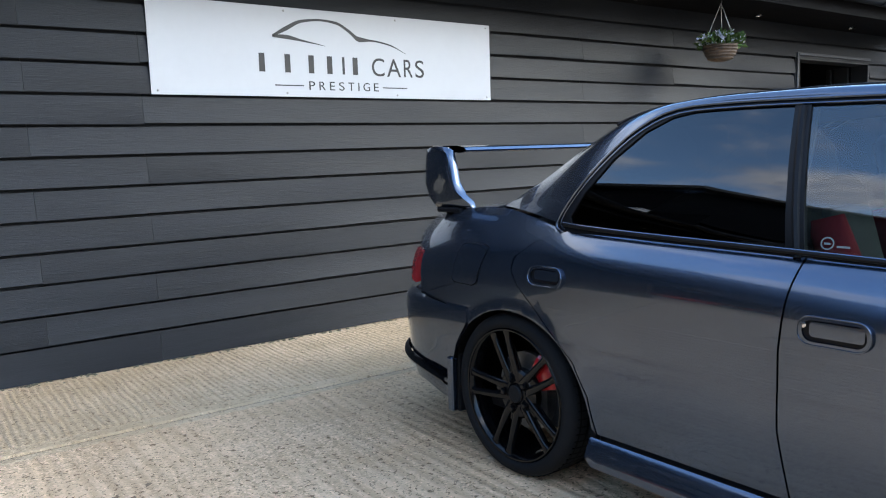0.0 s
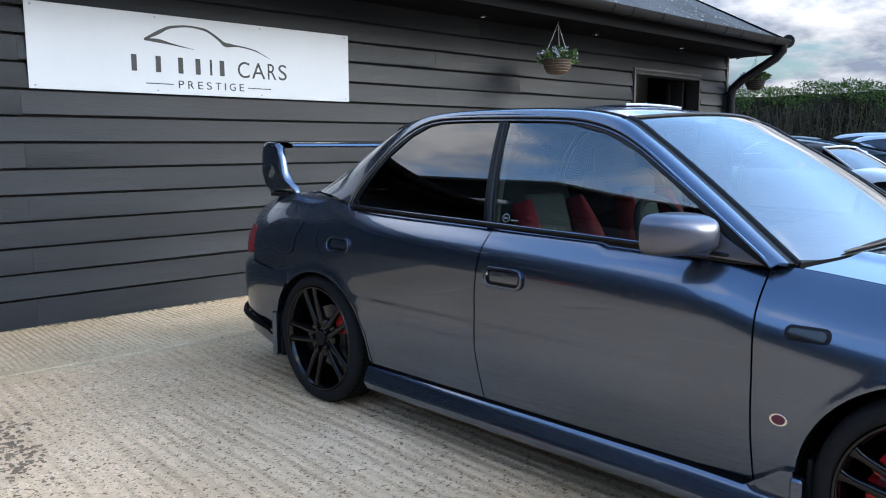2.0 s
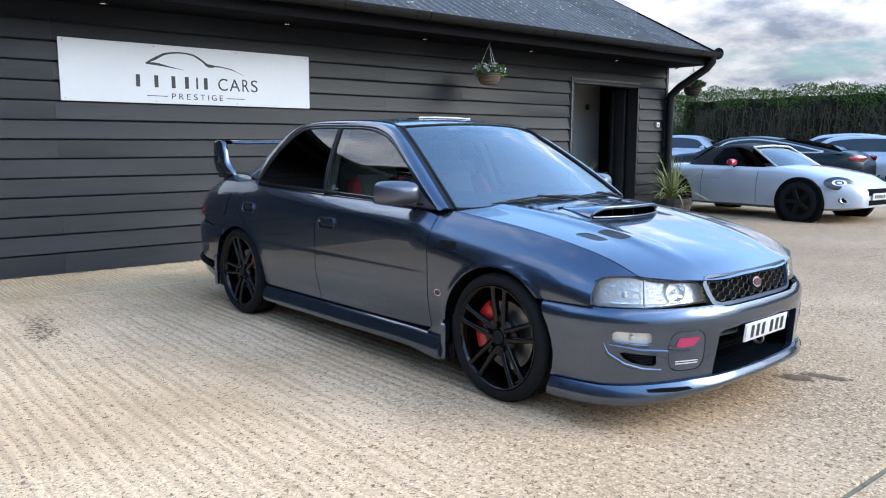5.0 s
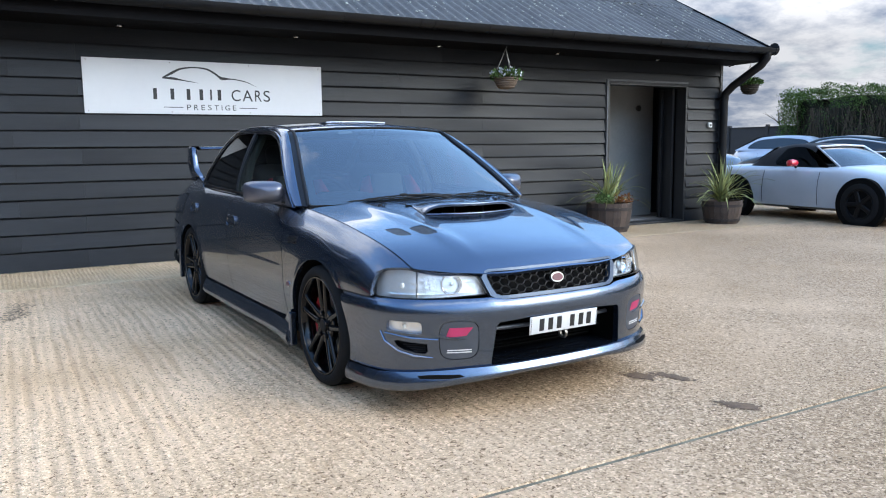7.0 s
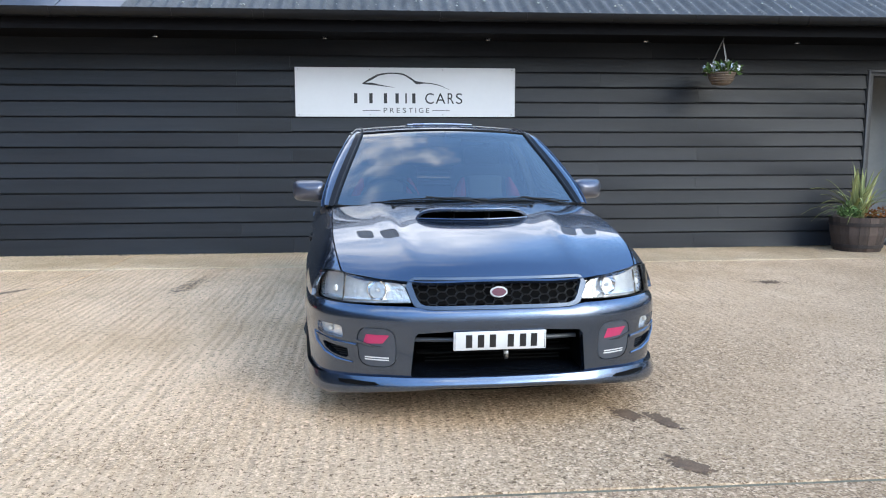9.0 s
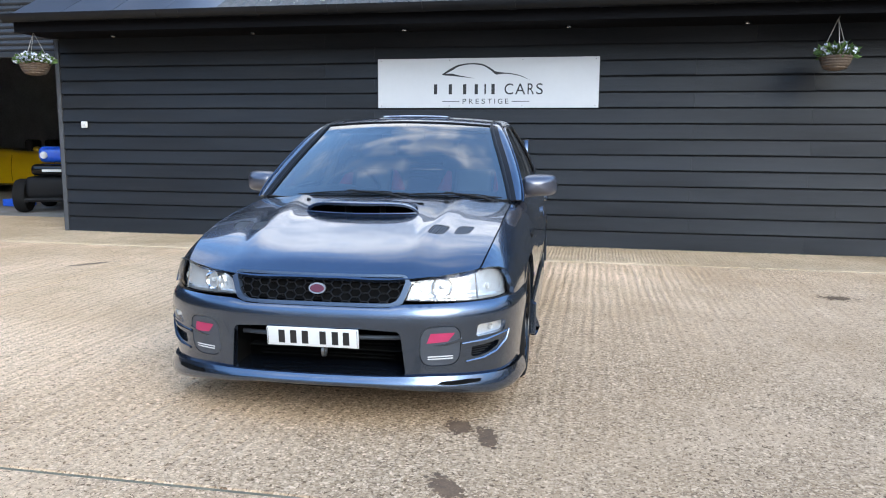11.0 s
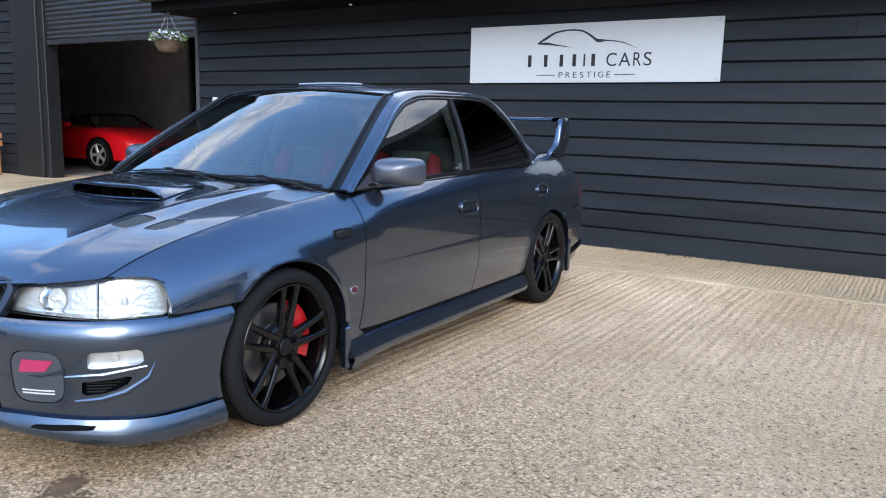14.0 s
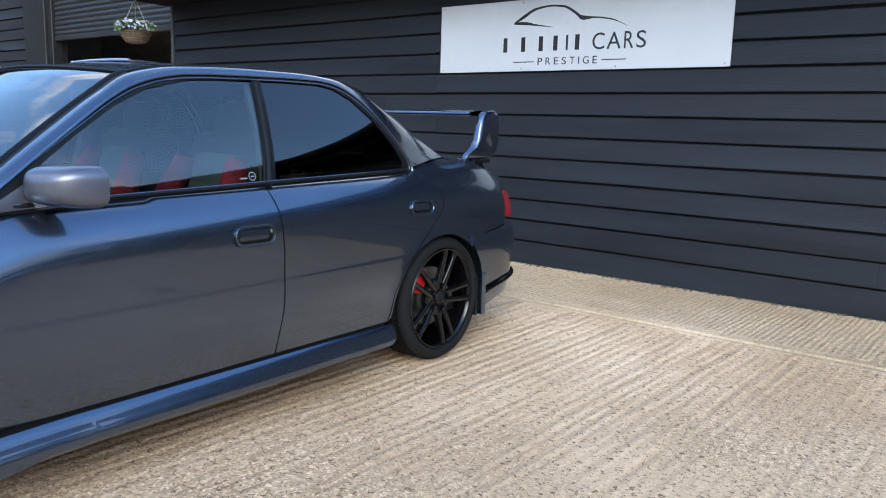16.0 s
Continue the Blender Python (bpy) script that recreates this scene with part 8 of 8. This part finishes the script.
    # door line, mirrors
    for sg in (-1, 1):
        for y in (deck0 + 0.28, roof1 + 0.05):
            solid("door_gap", Geo().tube([(sg * (wmx(y) * f + 0.004), y + 0.02 * (1 - h), zbt(y) + h * (ztp(y) - zbt(y))) for f, h in ((0.965, 0.12), (1.0, 0.42), (0.985, 0.70), (0.945, 0.88))], 0.004, 4), M_DARK, c)
        mk = Geo()
        mk.lathe([(0.005, -0.10), (0.055, -0.07), (0.068, 0.0), (0.055, 0.07), (0.005, 0.10)], 14, pose(sg * (hw + 0.06), roof0 - (0.30 if top == "hard" else -0.10), cowl + 0.06, 0, 90, 0) @ Matrix.Diagonal((0.9, 1.0, 1.0, 1)))
        solid("mirror", mk, M_MIRRED if "white" in label else paint, c, "red door mirror" if "white" in label else "")
        solid("mirror_foot", Geo().tube([(sg * hw * 0.92, roof0 - (0.27 if top == "hard" else -0.13), cowl - 0.01), (sg * (hw + 0.03), roof0 - (0.28 if top == "hard" else -0.12), cowl + 0.05)], 0.02, 6), M_MATBLACK, c)
        # lamps
        if top != "open":
            ly, big_ = (0.30, 1.35) if top == "soft" else (0.19, 1.0)
            hm = pose(sg * wmx(ly) * 0.90, ly - 0.02, ztp(ly + 0.03) - 0.075, 62, 0, sg * 38) @ Matrix.Diagonal((1.6 * big_ * (1.25 if top == "soft" else 1.0), 0.95 * big_, 0.6, 1))
            hl_ = solid("headlamp", Geo().lathe([(0.005, 0.04), (0.06, 0.035), (0.085, 0.0), (0.06, -0.04)], 20, hm), M_LAMPFAR, c)
            solid("lamp_ring", Geo().lathe([(0.026, 0.036), (0.034, 0.044), (0.042, 0.036)], 20, hm, closed=True), M_CHROME, hl_)
            solid("lamp_bulb", Geo().lathe([(0.004, 0.046), (0.014, 0.042), (0.018, 0.034)], 14, hm), M_WHITE, hl_)
            if top == "soft":
                fm = pose(sg * wmx(0.20) * 0.93, 0.175, 0.36, 84, 0, sg * 42) @ Matrix.Diagonal((1.5, 0.9, 1, 1))
                fg_ = solid("fog_lamp", Geo().lathe([(0.005, 0.028), (0.055, 0.024), (0.068, 0.0)], 18, fm), M_DARK, c)
                solid("fog_ring", Geo().lathe([(0.046, 0.026), (0.056, 0.034), (0.064, 0.022)], 18, fm, closed=True), M_CHROME, fg_)
        solid("lower_lamp", Geo().lathe([(0.005, 0.03), (0.05, 0.02), (0.055, 0.0)], 14, pose(sg * wmx(0.1) * 0.86, 0.085, 0.36, 84, 0, sg * 30) @ Matrix.Diagonal((1.3, 0.7, 1, 1))), M_DARK, c)
        if tail_red:
            solid("tail_lamp", Geo().lathe([(0.005, 0.05), (0.07, 0.035), (0.09, 0.0), (0.06, -0.03)], 16, pose(sg * wmx(L - 0.12) * 0.82, L - 0.10, boot - 0.13, -82, 0, -sg * 35) @ Matrix.Diagonal((2.6, 0.85, 1, 1))), M_TAIL, c, "red tail lamp")
    if top == "open":
        for sg in (-1, 1):
            solid("front_indicator", Geo().box((-0.10, -0.012, -0.022), (0.10, 0.012, 0.022), 0.008, 2, pose(sg * wmx(0.08) * 0.84, 0.05, 0.47, 0, 0, sg * 26)), M_ORANGE, c, "amber front indicator")
    if nose < 0.6:
        solid("grille", Geo().box((-wmx(0) * 0.62, -0.012, 0.42), (wmx(0) * 0.62, 0.04, 0.52), 0.012, 2), M_DARK, c)
        solid("lower_grille", Geo().box((-wmx(0) * 0.60, -0.010, 0.27), (wmx(0) * 0.60, 0.04, 0.35), 0.012, 2), M_DARK, c)
        if top != "open":
            solid("number_plate", Geo().box((-0.25, -0.03, 0.35), (0.25, -0.014, 0.45), 0.003), M_WHITE, c)
        for i in range(6 if top != "open" else 0):
            solid("plate_bar", Geo().box((-0.20 + 0.07 * i, -0.032, 0.375), (-0.155 + 0.07 * i, -0.030, 0.425)), M_INK, c)
    return c


M_ALLOY = mat("polished_alloy", (0.74, 0.74, 0.76), 0.3, 0.6, 0.1, 20)
M_ORANGE = mat("amber_lamp_plastic", (0.75, 0.22, 0.02), 0.25, 0, 0.1, 30)
M_SOFT = mat("black_hood_fabric", (0.012, 0.012, 0.014), 0.85, 0, 0.3, 12, 0.3, 200)
M_SCREENFAR = glass("far_windscreen", (0.55, 0.62, 0.66), 0.0, 0.55, 0.10)
M_LAMPFAR = mat("clear_lamp_unit", (0.025, 0.027, 0.03), 0.2, 0.2, 0.5, 30, coat=0.2)
M_MIRRED = mat("red_mirror_shell", (0.55, 0.012, 0.03), 0.25, 0, 0.08, 12, coat=0.8)
P_WHITE = car_paint("white_paint", (0.42, 0.44, 0.47), 0.0, 0.35)
P_DARK = car_paint("dark_green_black_paint", (0.004, 0.009, 0.010), 0.0, 0.3, 1.4, 0.3)
P_SILVER = car_paint("silver_car_paint", (0.42, 0.45, 0.50), 0.5, 0.35)
P_GREY = car_paint("slate_car_paint", (0.035, 0.045, 0.06), 0.2, 0.35)
P_RED = car_paint("bright_red_paint", (0.72, 0.006, 0.014), 0.0, 0.35)
P_YELLOW = car_paint("yellow_paint", (0.78, 0.50, 0.010), 0.0, 0.35)


def nose_pose(ax, ay, theta, fo, side=0.0):
    """The pose of a car whose front axle is at (ax, ay)."""
    t = radians(theta)
    f = Vector((math.sin(t), -math.cos(t)))
    return pose(ax + f.x * fo, ay + f.y * fo, 0, 0, 0, theta)


other_car("convertible_car", nose_pose(12.22, 2.52, -3.0, 0.80), "white two-seat convertible with black fabric hood and red mirrors", P_WHITE, 3.98, 1.72, 2.31, 0.80, 0.305, 0.715, 0.83, 0.83, 1.19, "soft", M_SEAL, deck0=1.24, roof0=1.84, roof1=2.50, deck1=2.98, group="cars parked in the yard", nose=0.47)
other_car("fastback_car", pose(16.4, 8.75, 0, 0, 0, 190), "dark green-black fastback saloon with red tail lamps", P_DARK, 4.95, 1.92, 2.92, 0.95, 0.34, 0.84, 0.98, 1.02, 1.36, "hard", tail_red=True, silver_line=True, deck0=1.40, roof0=2.15, roof1=3.1, deck1=4.55, group="cars parked in the yard", nose=0.55)
other_car("estate_car", pose(19.6, 7.6, 0, 0, 0, 190), "pale silver estate car in the parked row", P_SILVER, 4.4, 1.78, 2.65, 0.9, 0.33, 0.92, 0.98, 1.00, 1.40, "hard", tail_red=True, deck0=1.25, roof0=1.95, roof1=3.4, deck1=4.2, group="cars parked in the yard", nose=0.58)
other_car("hatchback_car", pose(22.9, 3.9, 0, 0, 0, 17), "pale silver hatchback in the parked row", P_SILVER, 4.2, 1.76, 2.55, 0.88, 0.33, 0.92, 1.02, 1.05, 1.48, "hard", tail_red=True, deck0=1.2, roof0=1.9, roof1=3.2, deck1=4.0, group="cars parked in the yard", nose=0.58)
other_car("hatchback_car", pose(23.5, 9.7, 0, 0, 0, 17), "pale silver hatchback behind the convertible", P_SILVER, 4.2, 1.76, 2.55, 0.88, 0.33, 0.92, 1.02, 1.05, 1.48, "hard", deck0=1.2, roof0=1.9, roof1=3.2, deck1=4.0, group="cars parked in the yard", nose=0.58)
other_car("saloon_car", pose(18.1, 10.8, 0, 0, 0, -20), "slate blue saloon with a bright grille beside the fence", P_GREY, 4.5, 1.80, 2.7, 0.88, 0.33, 0.86, 0.98, 0.98, 1.42, "hard", deck0=1.3, roof0=1.95, roof1=2.95, deck1=3.8, group="cars parked in the yard", nose=0.56)
other_car("sports_car", nose_pose(-8.95, 8.0, 96, 0.95), "bright red open sports car with silver wheels in the garage", P_RED, 4.25, 1.90, 2.45, 0.98, 0.32, 0.74, 0.86, 0.92, 1.22, "open", M_ALLOY, deck0=1.25, roof0=1.75, roof1=2.35, deck1=3.0, group="cars in the garage", nose=0.50)
other_car("sports_car", nose_pose(-7.0, 11.2, 96, 0.95), "yellow open sports car deep in the garage", P_YELLOW, 4.25, 1.90, 2.45, 0.98, 0.32, 0.76, 0.90, 0.94, 1.24, "open", M_ALLOY, deck0=1.15, roof0=1.65, roof1=2.35, deck1=3.0, group="cars in the garage", nose=0.50)

# small black and blue buggy at the garage edge
M_BLUEP = mat("bright_blue_plastic", (0.012, 0.09, 0.55), 0.35, 0, 0.15, 12, coat=0.4)
bug = thing("buggy", pose(-4.75, 7.3, 0, 0, 0, 20), "small black buggy with a bright blue upper panel", "buggy")
solid("body", Geo().box((-0.55, -0.75, 0.22), (0.55, 0.75, 0.58), 0.09, 3), M_MATBLACK, bug)
solid("nose_panel", Geo().box((-0.42, -0.80, 0.60), (0.42, -0.25, 0.78), 0.07, 3), M_BLACKGLOSS, bug)
solid("upper_panel", Geo().box((-0.36, -0.62, 0.80), (0.36, 0.10, 1.06), 0.09, 3), M_BLUEP, bug, "bright blue upper panel")
solid("round_lamp", Geo().lathe([(0.06, 0), (0.055, 0.02), (0.02, 0.028)], 16, pose(-0.26, -0.62, 0.92, 90)), M_WHITE, bug)
solid("name_bar", Geo().box((-0.24, -0.806, 0.66), (0.14, -0.800, 0.70)), M_WHITE, bug)
solid("bumper_bar", Geo().tube([(-0.5, -0.86, 0.22), (0.5, -0.86, 0.22)], 0.035, 8), M_MATBLACK, bug)
for sx in (-1, 1):
    for y in (-0.55, 0.6):
        w = new("wheel"); w.parent = bug
        w.matrix_local = pose(sx * 0.62, y, 0.27, 0, 90 * sx, 0)
        solid("tyre", Geo().lathe([(0.14, -0.09), (0.25, -0.09), (0.27, -0.04), (0.27, 0.04), (0.25, 0.09), (0.14, 0.09)], 28, closed=True), M_RUBBER, w)
        solid("rim", Geo().lathe([(0.01, 0.05), (0.14, 0.07), (0.145, 0.09), (0.14, 0.0)], 20), M_MATBLACK, w)
blue_tray = thing("bandedtray", pose(-6.1, 7.6, 0), "bright blue plastic tray on the garage floor", "tray")
solid("tray_base", Geo().box((-0.22, -0.15, 0.0), (0.22, 0.15, 0.02), 0.006), M_BLUEP, blue_tray)
for lo, hi in (((-0.22, -0.15, 0.02), (-0.20, 0.15, 0.12)), ((0.20, -0.15, 0.02), (0.22, 0.15, 0.12)), ((-0.20, -0.15, 0.02), (0.20, -0.13, 0.12)), ((-0.20, 0.13, 0.02), (0.20, 0.15, 0.12))):
    solid("tray_side", Geo().box(lo, hi, 0.004), M_BLUEP, blue_tray)
M_PINE = mat("orange_pine", (0.38, 0.17, 0.05), 0.6, 0, 0.3, 8, 0.4, 60, stretch=(1, 4, 4))
bench = thing("wooden_bench", pose(-9.35, 4.85, 0), "small orange pine bench against the barn wall", "bench")
for k in range(3):
    solid("seat_board", Geo().box((-0.55, -0.18 + 0.125 * k, 0.40), (0.55, -0.07 + 0.125 * k, 0.43), 0.005), M_PINE, bench)
for k in range(2):
    solid("back_board", Geo().box((-0.55, 0.19, 0.52 + 0.14 * k), (0.55, 0.22, 0.62 + 0.14 * k), 0.005), M_PINE, bench)
for sx in (-1, 1):
    solid("leg", Geo().box((sx * 0.48 - 0.03, -0.17, 0.0), (sx * 0.48 + 0.03, -0.11, 0.40), 0.004), M_PINE, bench)
    solid("leg", Geo().box((sx * 0.48 - 0.03, 0.14, 0.0), (sx * 0.48 + 0.03, 0.19, 0.78), 0.004), M_PINE, bench)

# ---- hedge, fence and distance ----
RH = random.Random(31)
HX, HY0, HY1 = 24.2, -16.0, 13.5
hedge = thing("hedge", pose(0, 0, 0), "tall clipped conifer hedge with bare lower stems behind the cars", "hedge")
# dark brown sheets behind the stems stand for the hedge's inner shade
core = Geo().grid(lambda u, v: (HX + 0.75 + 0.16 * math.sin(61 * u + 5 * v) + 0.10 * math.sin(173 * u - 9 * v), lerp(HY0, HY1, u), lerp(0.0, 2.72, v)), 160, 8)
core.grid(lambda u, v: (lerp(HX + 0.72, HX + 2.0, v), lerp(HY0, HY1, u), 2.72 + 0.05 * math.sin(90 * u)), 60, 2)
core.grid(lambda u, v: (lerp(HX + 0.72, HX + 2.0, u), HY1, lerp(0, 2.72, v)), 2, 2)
solid("inner_shade_sheet", core, mat("hedge_shadow_brush", (0.018, 0.016, 0.009), 0.95, 0, 0.7, 9, 0.9, 12), hedge, smooth=False)
stems = Geo()
for i in range(620):
    y = RH.uniform(HY0, HY1 - 0.5)
    x = HX + RH.uniform(-0.05, 0.6)
    p = [Vector((x, y, 0.0))]
    lean = RH.gauss(0, 0.10)
    for k in range(1, 6):
        p.append(p[-1] + Vector((RH.gauss(0, 0.04), lean + RH.gauss(0, 0.07), 0.48)))
    r = RH.uniform(0.012, 0.035)
    stems.tube(p, [r, r * 0.9, r * 0.75, r * 0.6, r * 0.45, r * 0.3], 5, cap=False)
    for _ in range(3):
        b = p[RH.randrange(1, 5)]
        stems.tube([b, b + Vector((RH.gauss(-0.1, 0.1), RH.gauss(0, 0.3), RH.uniform(0.15, 0.5)))], [r * 0.4, r * 0.15], 4, cap=False)
solid("stem_brush", stems, M_STEM, hedge, "bare grey-brown stems")
lv = Geo()
for i in range(52000):
    y = lerp(HY0, HY1, RH.random())
    topz = 2.98 + 0.06 * math.sin(y * 1.7) + 0.06 * math.sin(y * 4.3 + 1) + 0.05 * math.sin(y * 9.1) + 0.012 * (y - 8)
    drop = 0.50 + 0.16 * math.sin(y * 2.9) + 0.12 * math.sin(y * 7.7) + 0.10 * math.sin(y * 17.3)
    q = RH.random()
    z = topz - (RH.uniform(0, drop) if q < 0.84 else RH.uniform(0, 2.3))
    x = HX + RH.gauss(0.1, 0.16) + (0.55 + 1.2 * RH.random()) * (RH.random() < 0.45 and q < 0.84)
    leaf(lv, Vector((x, y, z)), Vector((RH.uniform(-1, 0.3), RH.uniform(-1, 1), RH.uniform(-0.2, 1))), RH.uniform(0.04, 0.10), RH, 0.4)
for i in range(9000):          # the end of the hedge is leafy to the ground
    y = HY1 + RH.gauss(0.0, 0.10)
    leaf(lv, Vector((HX + RH.uniform(-0.1, 1.4), y, RH.uniform(0.1, 2.95))), Vector((RH.uniform(-1, 1), RH.uniform(-0.3, 1), RH.uniform(-0.2, 1))), RH.uniform(0.04, 0.10), RH, 0.45)
tagged(solid("foliage", lv, M_LEAFD, hedge, "dense dark green clipped foliage", smooth=False), kind="stuff")

M_FENCE = mat("dark_stained_fence", (0.022, 0.021, 0.022), 0.8, 0, 0.35, 5, 0.5, 40, rand=0.3)
fence = thing("fence", pose(0, 0, 0), "dark stained close-board fence beyond the yard", "fence")
for i in range(14):
    y = 14.4 + 1.85 * i
    solid("fence_post", Geo().box((26.9, y - 0.06, 0), (27.05, y + 0.06, 2.0), 0.01), M_FENCE, fence)
    if i < 13:
        solid("fence_panel", Geo().box((26.95, y + 0.065, 0.08), (27.0, y + 1.785, 1.88), 0.008), M_FENCE, fence)
        solid("fence_cap", Geo().box((26.92, y + 0.065, 1.882), (27.03, y + 1.785, 1.92), 0.004), M_FENCE, fence)

far = Geo()
for i in range(9000):
    a = RH.uniform(-3.14, 3.14)
    d = RH.uniform(120, 190)
    hgt = 2.6 + 1.0 * math.sin(a * 9) + 0.8 * math.sin(a * 23 + 1)
    p = Vector((d * math.cos(a), d * math.sin(a), max(0.2, RH.uniform(0.0, 1.0) ** 0.6 * hgt)))
    leaf(far, p, Vector((RH.uniform(-1, 1), RH.uniform(-1, 1), RH.uniform(-0.2, 1))), RH.uniform(1.2, 2.8), RH, 0.8)
# distance haze is put into the greyed leaf colour
tagged(solid("far_trees", far, leaf_mat("hazy_far_foliage", (0.10, 0.13, 0.11), 0.3), smooth=False), "hazy line of distant trees", "trees", kind="stuff")
